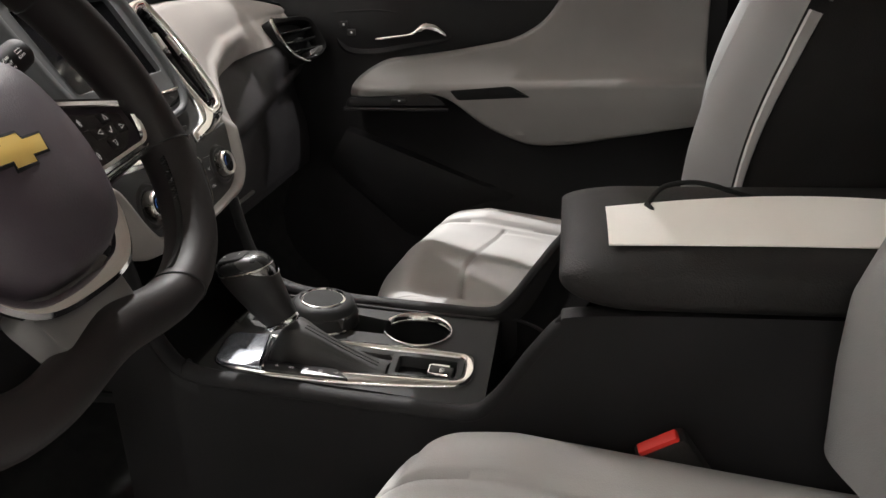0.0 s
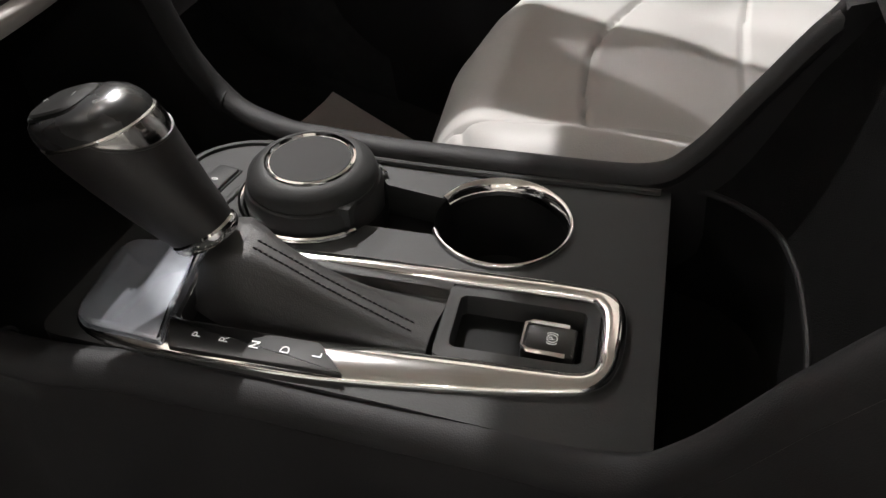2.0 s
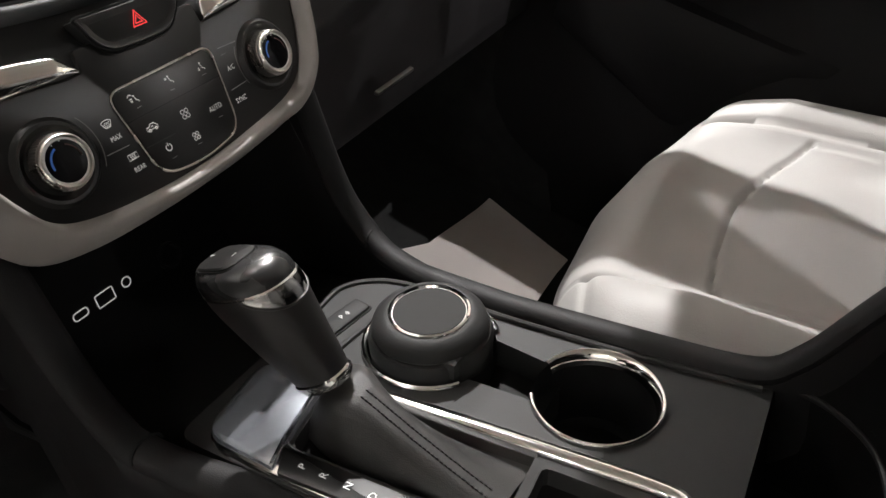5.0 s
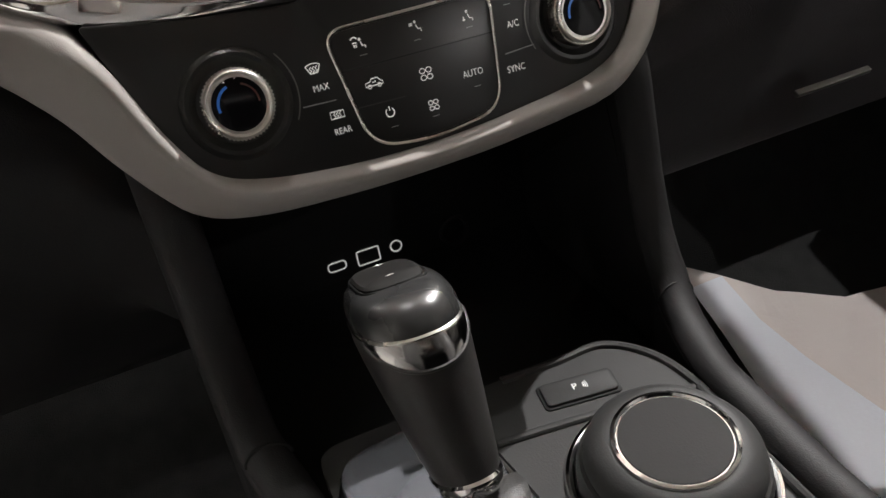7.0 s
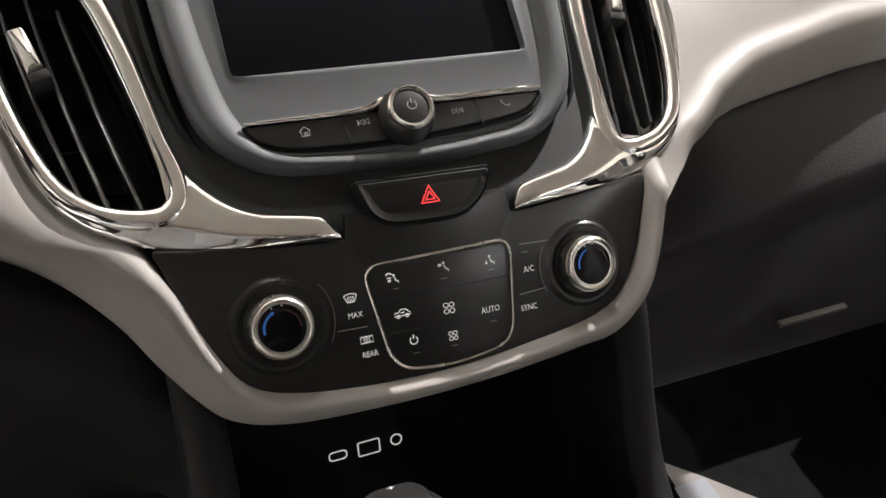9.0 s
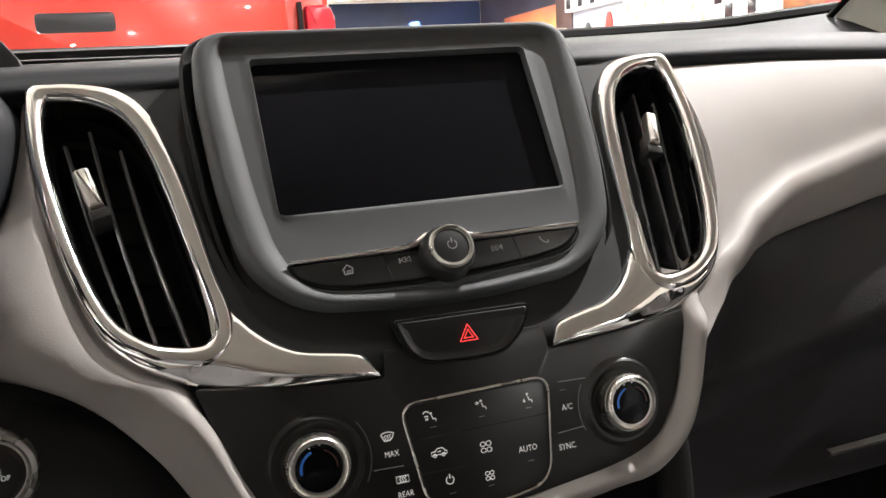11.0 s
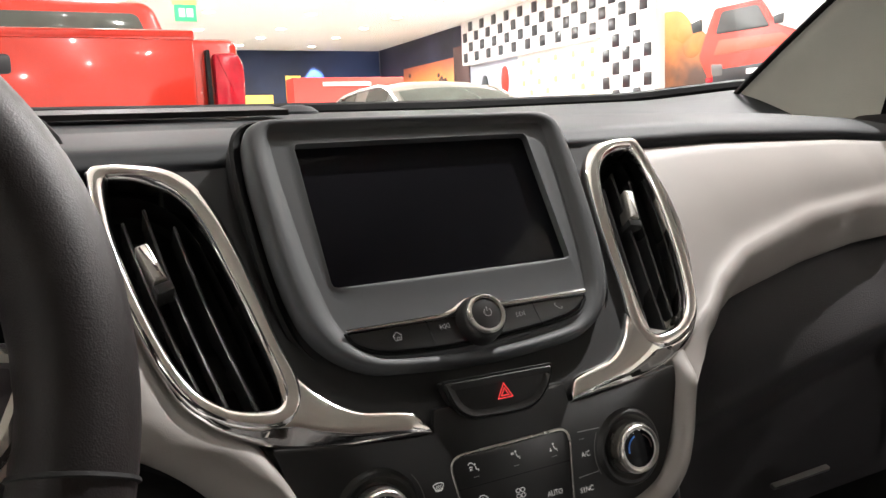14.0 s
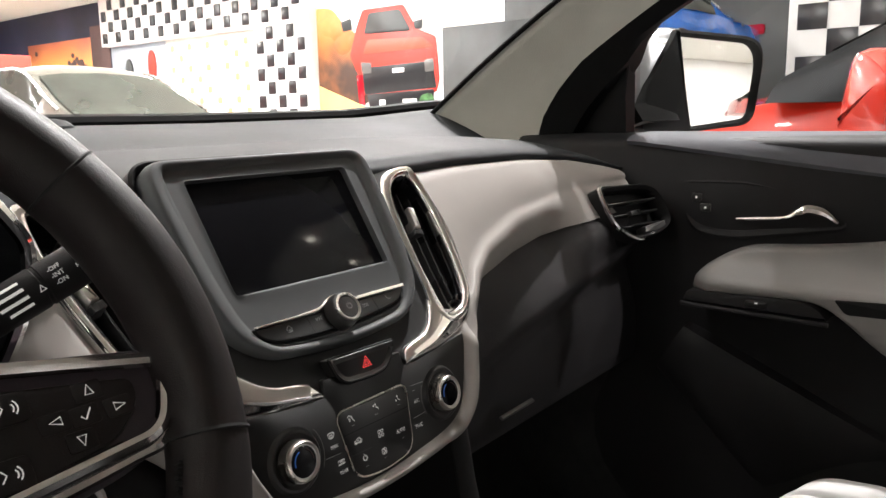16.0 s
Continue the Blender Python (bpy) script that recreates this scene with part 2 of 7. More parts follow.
# ---- building helpers ----
def thing(name, label, category, place=(0, 0, 0), group="", kind=""):
    ob = new(name)
    ob.empty_display_size = 0.02
    ob.location = place
    return tagged(ob, label, category, group, kind)


def part(name, bm, material, parent=None, label="", smooth=True, sharp=35):
    """Link a bmesh, given in world metres, as one mesh object under a thing or a part."""
    bmesh.ops.recalc_face_normals(bm, faces=bm.faces)
    me = bpy.data.meshes.new(name)
    bm.to_mesh(me)
    bm.free()
    me.materials.append(material)
    if smooth:
        me.shade_smooth()
        me.set_sharp_from_angle(angle=radians(sharp))
    ob = new(name, me)
    if parent:
        ob.parent = parent
        p, at = parent, Vector()
        while p:
            at += p.location
            p = p.parent
        me.transform(Matrix.Translation(-at))
    if label:
        ob["label"] = label
    return ob


def frame_of(origin, x, up):
    """A local frame: x to the right, y up along the surface, z out of it."""
    x, up = Vector(x).normalized(), Vector(up).normalized()
    z = x.cross(up).normalized()
    up = z.cross(x)
    return Matrix(((x.x, up.x, z.x, origin[0]), (x.y, up.y, z.y, origin[1]), (x.z, up.z, z.z, origin[2]), (0, 0, 0, 1)))


def rounded(pts, radius, seg=6):
    """A closed outline with each corner rounded; a corner may carry its own radius as a third number."""
    out, n = [], len(pts)
    for i, p in enumerate(pts):
        r = p[2] if len(p) > 2 else radius
        a, b, c = Vector(pts[i - 1][:2]), Vector(p[:2]), Vector(pts[(i + 1) % n][:2])
        u, v = a - b, c - b
        t = min(r, u.length * 0.49, v.length * 0.49)
        if t < 1e-6:
            out.append(b)
            continue
        s, e = b + u.normalized() * t, b + v.normalized() * t
        for k in range(seg + 1):
            w = k / seg
            out.append(s * (1 - w) ** 2 + b * 2 * w * (1 - w) + e * w * w)
    return out


def spline(pts, per=6, closed=False):
    """A smooth curve through points of any dimension."""
    P = [np.array(p, float) for p in pts]
    n, out = len(P), []
    for i in range(n if closed else n - 1):
        if closed:
            p0, p1, p2, p3 = P[i - 1], P[i], P[(i + 1) % n], P[(i + 2) % n]
        else:
            p1, p2 = P[i], P[i + 1]
            p0 = P[i - 1] if i else 2 * p1 - p2
            p3 = P[i + 2] if i + 2 < n else 2 * p2 - p1
        for k in range(per):
            t = k / per
            out.append(0.5 * (2 * p1 + (p2 - p0) * t + (2 * p0 - 5 * p1 + 4 * p2 - p3) * t * t + (3 * p1 - p0 - 3 * p2 + p3) * t ** 3))
    if not closed:
        out.append(P[-1])
    return out


def resample(pts, n, closed=True):
    """n points at even steps along a polyline."""
    P = np.array([list(p)[:] for p in pts], float)
    if closed:
        P = np.vstack([P, P[:1]])
    d = np.concatenate([[0], np.cumsum(np.linalg.norm(np.diff(P, axis=0), axis=1))])
    s = np.linspace(0, d[-1], n + 1)[:-1] if closed else np.linspace(0, d[-1], n)
    return np.stack([np.interp(s, d, P[:, k]) for k in range(P.shape[1])], 1)


def inset(pts, d):
    """A closed outline moved inwards by d."""
    P = np.array([list(p)[:2] for p in pts], float)
    area = np.sum(P[:, 0] * np.roll(P[:, 1], -1) - np.roll(P[:, 0], -1) * P[:, 1])
    t = np.roll(P, -1, 0) - np.roll(P, 1, 0)
    t /= np.maximum(np.linalg.norm(t, axis=1, keepdims=True), 1e-9)
    nrm = np.stack([-t[:, 1], t[:, 0]], 1) * (1 if area > 0 else -1)
    return P + nrm * d


def rings(bm, loops, close=True, cap0=False, cap1=False):
    """Skin a row of equal loops of points."""
    rows = [[bm.verts.new(p) for p in loop] for loop in loops]
    n = len(rows[0])
    for a, b in zip(rows, rows[1:]):
        for i in range(n if close else n - 1):
            j = (i + 1) % n
            bm.faces.new((a[i], a[j], b[j], b[i]))
    if cap0:
        bm.faces.new(rows[0])
    if cap1:
        bm.faces.new(rows[-1])
    return rows


def slab(m, outline, h0, h1, bevel=0.001, bm=None):
    """A plate in the frame m, from height h0 to h1, with a rounded upper edge."""
    bm = bm or bmesh.new()
    o = [tuple(p)[:2] for p in outline]
    a, b, c = inset(o, 0), inset(o, bevel * 0.3), inset(o, bevel)
    up = 1 if h1 > h0 else -1
    loops = [[m @ Vector((x, y, h)) for x, y in q] for q, h in ((a, h0), (a, h1 - up * bevel), (b, h1 - up * bevel * 0.3), (c, h1))]
    rings(bm, loops, True, True, True)
    return bm


def band(m, outer, inner, profile, n=120, bm=None):
    """A closed frame between two outlines; profile: (part of the way from outer to inner, height)."""
    bm = bm or bmesh.new()
    A, B = resample([tuple(p)[:2] for p in outer], n), resample([tuple(p)[:2] for p in inner], n)
    turn = [np.sum(Q[:, 0] * np.roll(Q[:, 1], -1) - np.roll(Q[:, 0], -1) * Q[:, 1]) for Q in (A, B)]
    if turn[0] * turn[1] < 0:
        B = B[::-1]
    k = np.argmin(np.linalg.norm(B - A[0], axis=1))
    B = np.roll(B, -k, 0)
    loops = [[m @ Vector((*(A[i] * (1 - f) + B[i] * f), h)) for i in range(n)] for f, h in profile]
    rings(bm, loops)
    return bm


def tube(path, radius, seg=8, closed=False, bm=None, flat=1.0, caps=True):
    """A round (or flattened) bar along a path; radius may be a list."""
    bm = bm or bmesh.new()
    P = [Vector(p) for p in path]
    n, loops, up = len(P), [], None
    for i, p in enumerate(P):
        t = (P[(i + 1) % n] - P[i - 1]) if closed else (P[min(i + 1, n - 1)] - P[max(i - 1, 0)])
        t.normalize()
        if up is None:
            up = Vector((0, 0, 1)) if abs(t.z) < 0.9 else Vector((1, 0, 0))
        side = t.cross(up).normalized()
        up = side.cross(t).normalized()
        r = radius[i] if isinstance(radius, (list, tuple)) else radius
        loops.append([p + (side * math.cos(2 * math.pi * k / seg) + up * math.sin(2 * math.pi * k / seg) * flat) * r for k in range(seg)])
    if closed:
        loops.append(loops[0])
        rows = [[bm.verts.new(q) for q in lp] for lp in loops[:-1]]
        for i in range(n):
            a, b = rows[i], rows[(i + 1) % n]
            for k in range(seg):
                j = (k + 1) % seg
                bm.faces.new((a[k], a[j], b[j], b[k]))
    else:
        rings(bm, loops, True, caps, caps)
    return bm


def lathe(m, profile, seg=40, bm=None, cap=True):
    """Turn (radius, height) pairs round the frame's z."""
    bm = bm or bmesh.new()
    loops = [[m @ Vector((r * math.cos(2 * math.pi * k / seg), r * math.sin(2 * math.pi * k / seg), h)) for k in range(seg)] for r, h in profile]
    rings(bm, loops, True, cap, cap)
    return bm


def box(lo, hi, bevel=0.0, bm=None):
    bm = bm or bmesh.new()
    lo, hi = Vector(lo), Vector(hi)
    m = Matrix.Translation(((lo.x + hi.x) / 2, (lo.y + hi.y) / 2, lo.z))
    w, d = (hi.x - lo.x) / 2, (hi.y - lo.y) / 2
    return slab(m, [(-w, -d), (w, -d), (w, d), (-w, d)], 0, hi.z - lo.z, bevel or 0.0005, bm)


def patch(rows, bm=None, thick=None):
    """A skin over a grid of points; thick: a vector that gives it depth."""
    bm = bm or bmesh.new()
    if thick is None:
        rings(bm, rows, False)
    else:
        t = Vector(thick)
        loops = [list(map(Vector, r)) + [Vector(p) + t for p in reversed(r)] for r in rows]
        rings(bm, loops, True, True, True)
    return bm


def strokes(m, lines, width, h=0.0004, bm=None):
    """Flat printed lines, each a row of points, raised a hair above the surface."""
    bm = bm or bmesh.new()
    for ln in lines:
        P = [Vector(p) for p in ln]
        L, R = [], []
        for i, p in enumerate(P):
            t = (P[min(i + 1, len(P) - 1)] - P[max(i - 1, 0)])
            if (P[0] - P[-1]).length < 1e-7 and i in (0, len(P) - 1):
                t = P[1] - P[-2]
            t.normalize()
            nrm = Vector((-t.y, t.x)) * width / 2
            L.append(bm.verts.new(m @ Vector((*(p + nrm), h))))
            R.append(bm.verts.new(m @ Vector((*(p - nrm), h))))
        for i in range(len(P) - 1):
            bm.faces.new((L[i], R[i], R[i + 1], L[i + 1]))
    return bm


def arc(cx, cy, r, a0, a1, n=16):
    return [(cx + r * math.cos(radians(a0 + (a1 - a0) * k / n)), cy + r * math.sin(radians(a0 + (a1 - a0) * k / n))) for k in range(n + 1)]


def letters(name, words, size, m, material, parent, label="", squeeze=1.0):
    """Raised print in Blender's built-in font, centred on the frame m."""
    cu = bpy.data.curves.new(name, "FONT")
    cu.body, cu.size, cu.align_x, cu.align_y, cu.resolution_u = words, size, "CENTER", "CENTER", 2
    cu.space_line = 0.8
    tmp = new(name, cu)
    me = bpy.data.meshes.new_from_object(tmp.evaluated_get(bpy.context.evaluated_depsgraph_get()))
    bpy.data.objects.remove(tmp)
    bpy.data.curves.remove(cu)
    bm = bmesh.new()
    bm.from_mesh(me)
    bpy.data.meshes.remove(me)
    bm.transform(m @ Matrix.Diagonal((squeeze, 1, 1, 1)))
    return part(name, bm, material, parent, label, smooth=False)


def shifted(m, x, y, z=0.0, turn=0.0):
    return m @ Matrix.Translation((x, y, z)) @ Matrix.Rotation(radians(turn), 4, "Z")


# surfaces of the dashboard and console
H = frame_of((0, 0.027, 1.04), (1, 0, 0), (0, 0.65, 1))        # face of the screen housing
LP = frame_of((0, 0.00375, 1.0), (1, 0, 0), (0, 0.25, 1))      # climate panel
VP = frame_of((0, 0.010, 1.0), (1, 0, 0), (0, 0.85, 1))        # fascia with the air vents
CP = frame_of((0, -0.057, 0.793), (1, 0, 0), (0, 1, 0.1))      # top of the console


def hz(x, z):
    return (x, (z - 1.04) * 1.1927)


def lz(x, z):
    return (x, (z - 1.0) * 1.0308)


def vz(x, z):
    return (x, (z - 1.0) * 1.3124)


def cy(x, y):
    return (x, (y + 0.057) * 1.005)


def fascia_y(x, z):
    """Depth of the dashboard's face."""
    return 0.010 + 0.85 * (z - 1.0) + 0.2 * max(min(x, 0.52) - 0.15, 0) + 0.15 * max(-0.25 - x, 0)


def lerp_table(table, v):
    xs, ys = [p[0] for p in table], [p[1] for p in table]
    return float(np.interp(v, xs, ys))


def plate(m, outer, holes, h0, h1):
    """A flat plate with holes through it."""
    bm = bmesh.new()
    es, loops = [], []
    for o in (outer, *holes):
        top = [bm.verts.new(m @ Vector((p[0], p[1], h1))) for p in o]
        bot = [bm.verts.new(m @ Vector((p[0], p[1], h0))) for p in o]
        loops.append((top, bot))
        n = len(top)
        for i in range(n):
            j = (i + 1) % n
            es.append(bm.edges.new((top[i], top[j])))
    bmesh.ops.triangle_fill(bm, edges=es, use_beauty=True)
    for top, bot in loops:
        n = len(top)
        for i in range(n):
            j = (i + 1) % n
            bm.faces.new((top[i], top[j], bot[j], bot[i]))
    return bm


# ================= dashboard =================
dash = thing("dashboard", "dark plastic and light grey leather dashboard with chrome air vents", "dashboard", (0, 0.2, 1.0))

TOPZ = [(-0.8, 1.10), (-0.3, 1.122), (0.3, 1.124), (0.5, 1.119), (0.62, 1.111), (0.70, 1.098), (0.76, 1.085)]
WSY = [(-0.8, 0.56), (-0.5, 0.61), (0.0, 0.645), (0.4, 0.63), (0.62, 0.605), (0.8, 0.57)]
WSZ = [(-0.8, 1.192), (-0.4, 1.174), (0.3, 1.172), (0.6, 1.176), (0.8, 1.192)]
rows = []
for x in np.linspace(-0.76, 0.80, 60):
    zt, yw, zw = lerp_table(TOPZ, x), lerp_table(WSY, x), lerp_table(WSZ, x)
    yt = fascia_y(x, zt)
    c = 1.0 - 0.9 * max(0, (abs(x) - 0.60) / 0.2) ** 2
    crest = 0.026 * max(c, 0.15)
    pts = [(yt + 0.012, zt - 0.012), (yt, zt), (yt + 0.006, zt + 0.008 * c), (yt + 0.03, zt + 0.016 * c), (max(0.26, yt + 0.07), zt + crest * 0.95),
           (max(0.31, yt + 0.10), zt + crest), (0.36, zt + crest - 0.004), (0.44, 0.5 * (zt + crest + zw) - 0.004), (0.52, zw - 0.008), (yw - 0.03, zw - 0.002), (yw + 0.05, zw - 0.01)]
    rows.append([(x, a, b) for a, b in spline(pts, 4)])
part("top_pad", patch(rows), PAD, dash, "soft dark grey dashboard top")
# black edge where the glass meets the pad
part("windscreen_seal", tube([(x, lerp_table(WSY, x) + 0.012, lerp_table(WSZ, x) + 0.002) for x in np.linspace(-0.79, 0.84, 40)], 0.011), RUBBER, dash)
# defroster slot and sensor dome
part("defroster_slot", patch([[(x, y, 1.1625 + (y - 0.45) * 0.1) for y in (0.46, 0.50, 0.54)] for x in np.linspace(-0.42, 0.02, 12)], thick=(0, 0, 0.006)), DARK, dash)
part("sensor_dome", lathe(Matrix.Translation((0.06, 0.585, 1.163)), [(0.032, 0), (0.030, 0.008), (0.022, 0.014), (0.010, 0.0165), (0.001, 0.017)], 24), PAD, dash)

# dark fascia between the vents, behind the screen
XL = [(0.955, -0.108), (1.017, -0.108), (1.04, -0.113), (1.069, -0.121), (1.088, -0.128), (1.105, -0.137), (1.118, -0.16), (1.124, -0.186)]
rows = []
for z in np.linspace(0.984, 1.126, 30):
    xl = lerp_table(XL, z)
    y = 0.25 * (z - 0.985) + 0.0022 if z < 0.994 else 0.0045 + 0.85 * (z - 0.994)
    rows.append([(x, y, z) for x in np.linspace(xl, -xl, 24)])
part("centre_fascia", patch(rows, thick=(0, 0.012, 0)), FASCIA, dash)

# passenger's panel in light leather, rolled under at its lower edge
ZLOW = [(0.10, 0.962), (0.125, 0.978), (0.14, 0.988), (0.163, 1.001), (0.205, 1.011), (0.271, 1.016), (0.369, 1.022), (0.567, 1.029), (0.76, 1.034)]
ZCRE = [(0.10, 1.0), (0.15, 1.012), (0.175, 1.020), (0.20, 1.034), (0.244, 1.048), (0.358, 1.063), (0.553, 1.069), (0.76, 1.072)]
LIP = []
rows = []
for x in np.concatenate([np.linspace(0.122, 0.30, 34), np.linspace(0.31, 0.74, 40)]):
    zt, zl, zc = lerp_table(TOPZ, x) - 0.002, lerp_table(ZLOW, x), lerp_table(ZCRE, x)
    row = []
    under = min(1, max(0, (x - 0.135) / 0.10)) * (1 - 0.85 * min(1, max(0, (x - 0.46) / 0.10)))
    for f in np.linspace(0, 1, 14):
        z = zt + (zc - zt) * f
        row.append((x, fascia_y(x, z) - 0.006 * math.sin(math.pi * min(1, f * 1.05)) + (0.012 if f == 0 else 0), z))
    yc = fascia_y(x, zc)
    for f in np.linspace(0.06, 1, 16):
        z = zc + (zl - zc) * f
        y0 = fascia_y(x, z)
        y1 = y0 + (yc - 0.010 * math.sin(math.pi * f ** 0.75) + 0.004 * f * f - y0) * under
        z1 = 1.087 + (z - 1.087) * (y1 + 0.322) / (y0 + 0.322)
        row.append((x, y1, z1))
    LIP.append((x, row[-1][1], row[-1][2]))
    row.append((x, row[-1][1] + 0.012, row[-1][2] - 0.003))
    rows.append(row)
# keep clear of the right-hand vent
VENT_R = [(0.990, 0.122), (0.999, 0.130), (1.010, 0.147), (1.024, 0.161), (1.045, 0.173), (1.068, 0.182), (1.092, 0.187), (1.124, 0.186)]
rows = [[(max(p[0], lerp_table(VENT_R, p[2])), p[1], p[2]) for p in r] for r in rows]
part("passenger_panel", patch(rows), LEATHER, dash, "light grey leather panel rolled under at its lower edge", sharp=60)

# glovebox panel below it
rows = []
for x in np.linspace(0.118, 0.755, 44):
    yl, zl = lerp_table([(p[0], p[1]) for p in LIP], x), lerp_table([(p[0], p[2]) for p in LIP], x)
    k = 0.2 * max(x - 0.15, 0)
    out = 0.020 * min(1, max(0, (x - 0.46) / 0.10))
    zf = lerp_table([(0.11, 0.918), (0.2, 0.930), (0.4, 0.946), (0.6, 0.964), (0.76, 0.972)], x)
    yf_ = 0.046 + 0.06 * max(x - 0.15, 0) + 0.35 * k
    pts = [(yl + 0.009, zl - 0.001), (yl + 0.003 - out * 0.4, zl - 0.006), (0.6 * yl + 0.4 * yf_ - out * 0.5, zl + 0.35 * (zf - zl)), (yf_ + 0.002, zf + 0.012), (yf_, zf), (yf_ + 0.006, zf - 0.012), (yf_ + 0.022, zf - 0.035), (0.082 + 0.40 * k, 0.875), (0.102 + 0.2 * k, 0.825), (0.118 + 0.1 * k, 0.790), (0.15, 0.775), (0.30, 0.755)]
    rows.append([(x, a, b) for a, b in spline(pts, 4)])
part("glovebox_door", patch(rows), GREYLEATHER, dash, "dark grey glovebox panel")
part("glovebox_latch", slab(frame_of((0.352, 0.098, 0.829), (1, 0.02, 0), (0, -0.5, 1)), rounded([(-0.036, -0.002), (0.036, -0.002), (0.036, 0.002), (-0.036, 0.002)], 0.001), 0.0, 0.005, 0.001), GREYM, dash, "narrow grey latch bar")

# leather trim that runs down beside the vent and wraps under the climate panel
OUT = [(-0.190, 1.124), (-0.194, 1.09), (-0.203, 1.062), (-0.232, 1.032), (-0.266, 1.006), (-0.238, 0.998), (-0.195, 0.994), (-0.166, 0.984), (-0.143, 0.964), (-0.126, 0.938), (-0.106, 0.914), (-0.080, 0.905), (-0.040, 0.9025),
       (0.0, 0.9025), (0.04, 0.904), (0.084, 0.910), (0.106, 0.930), (0.119, 0.956), (0.128, 0.982), (0.138, 1.0), (0.148, 1.012)]
INN = [(-0.179, 1.122), (-0.182, 1.09), (-0.176, 1.058), (-0.168, 1.038), (-0.160, 1.022), (-0.152, 1.012), (-0.142, 1.003), (-0.129, 0.996), (-0.117, 0.978), (-0.106, 0.952), (-0.094, 0.934), (-0.075, 0.926), (-0.040, 0.9215),
       (0.0, 0.9205), (0.04, 0.9235), (0.078, 0.929), (0.098, 0.939), (0.110, 0.957), (0.117, 0.98), (0.122, 0.999), (0.126, 1.010)]


def stack_y(z):
    return 0.25 * (z - 0.985) if z < 1.0 else 0.00375 + 0.85 * (z - 1.0)


ROLLED = ((0, 0.012), (0.0, -0.002), (0.02, -0.0062), (0.07, -0.0088), (0.14, -0.0092), (0.28, -0.0074), (0.46, -0.0030), (0.66, 0.0030), (0.85, 0.0100), (1.0, 0.018), (1.02, 0.033))
UPRIGHT = ((0, 0.012), (0.0, -0.001), (0.03, -0.0050), (0.10, -0.0085), (0.20, -0.0105), (0.40, -0.0120), (0.60, -0.0115), (0.78, -0.0090), (0.92, -0.0030), (1.0, 0.006), (1.02, 0.022))
rows = []
for o, i in zip(spline(OUT, 6), spline(INN, 6)):
    row = []
    side = min(1, max(0, (i[0] - 0.070) / 0.035))
    for (f, d), (f2, d2) in zip(ROLLED, UPRIGHT):
        f, d = f + (f2 - f) * side, d + (d2 - d) * side
        p = i * (1 - f) + o * f
        d += 0.45 * max(0, f * math.hypot(*(o - i)) - 0.03)
        tuck = min(1, max(0, (i[1] - 0.984) / 0.018))
        tuck *= tuck * (3 - 2 * tuck)
        if i[0] < 0:
            d += 0.0135 * tuck * max(0, 1 - f * math.hypot(*(o - i)) / 0.034) ** 1.3
        else:
            d += 0.016 * tuck
        blend = min(1, max(0, (-0.112 - i[0]) / 0.042))
        wing = min(1, f * math.hypot(*(o - i)) / 0.07) * blend * blend * (3 - 2 * blend)
        row.append((p[0], stack_y(p[1]) * (1 - wing) + (0.042 + 0.25 * (p[1] - 1.03)) * wing + d, p[1]))
    rows.append(row)
part("leather_trim", patch(rows), LEATHER, dash, "light grey leather trim, rolled at its edges", sharp=60)

# climate panel
climate = part("climate_panel", slab(LP, rounded([(*lz(-0.123, 0.9955), 0.003), lz(-0.116, 0.974), lz(-0.104, 0.946), lz(-0.092, 0.929), lz(-0.072, 0.922), lz(0, 0.917), lz(0.072, 0.925), lz(0.096, 0.935), lz(0.109, 0.957), (*lz(0.119, 0.985), 0.004), (*lz(0.1195, 0.9945), 0.003), (*lz(0.0843, 0.9898), 0.004), (*lz(0.052, 0.9870), 0.001), (*lz(0.0415, 0.9870), 0.001), (*lz(0.040, 0.998), 0.002), (*lz(-0.040, 0.998), 0.002), (*lz(-0.0415, 0.9870), 0.001), (*lz(-0.052, 0.9870), 0.001), (*lz(-0.0843, 0.9898), 0.004)], 0.01), -0.02, 0.0008, 0.001), BLACKP, dash, "satin black climate control panel")
outline = rounded([lz(-0.0365, 0.9735, 0) if False else (*lz(-0.0365, 0.9735), 0.009), (*lz(0.0385, 0.9745), 0.009), (*lz(0.033, 0.926), 0.012), (*lz(0.0, 0.9215), 0.02), (*lz(-0.0285, 0.9255), 0.012)], 0.01, 8)
part("chrome_outline", tube([LP @ Vector((p[0], p[1], 0.0012)) for p in outline], 0.0007, 6, True), SATIN, climate, "thin chrome outline")
part("button_field", slab(LP, [tuple(p) for p in inset(outline, 0.0012)], 0, 0.0014, 0.0004), BLACKP, climate)
for k, ln in enumerate(([lz(-0.0335, 0.957), lz(0.0365, 0.9572)], [lz(-0.030, 0.942), lz(-0.009, 0.9415)], [lz(-0.052, 0.948), lz(-0.038, 0.9475)], [lz(0.0395, 0.947), lz(0.054, 0.9478)], [lz(0.043, 0.9705), lz(0.058, 0.970)])):
    part("button_joint", strokes(LP, [ln], 0.0005, 0.0016), SLAT if k in (0, 1) else ICONDIM, climate)


def ellipse(cx, cyy, rx, ry, n=14, turn=0.0):
    out = []
    for k in range(n + 1):
        a = 2 * math.pi * k / n
        x, y = rx * math.cos(a), ry * math.sin(a)
        out.append((cx + x * math.cos(turn) - y * math.sin(turn), cyy + x * math.sin(turn) + y * math.cos(turn)))
    return out


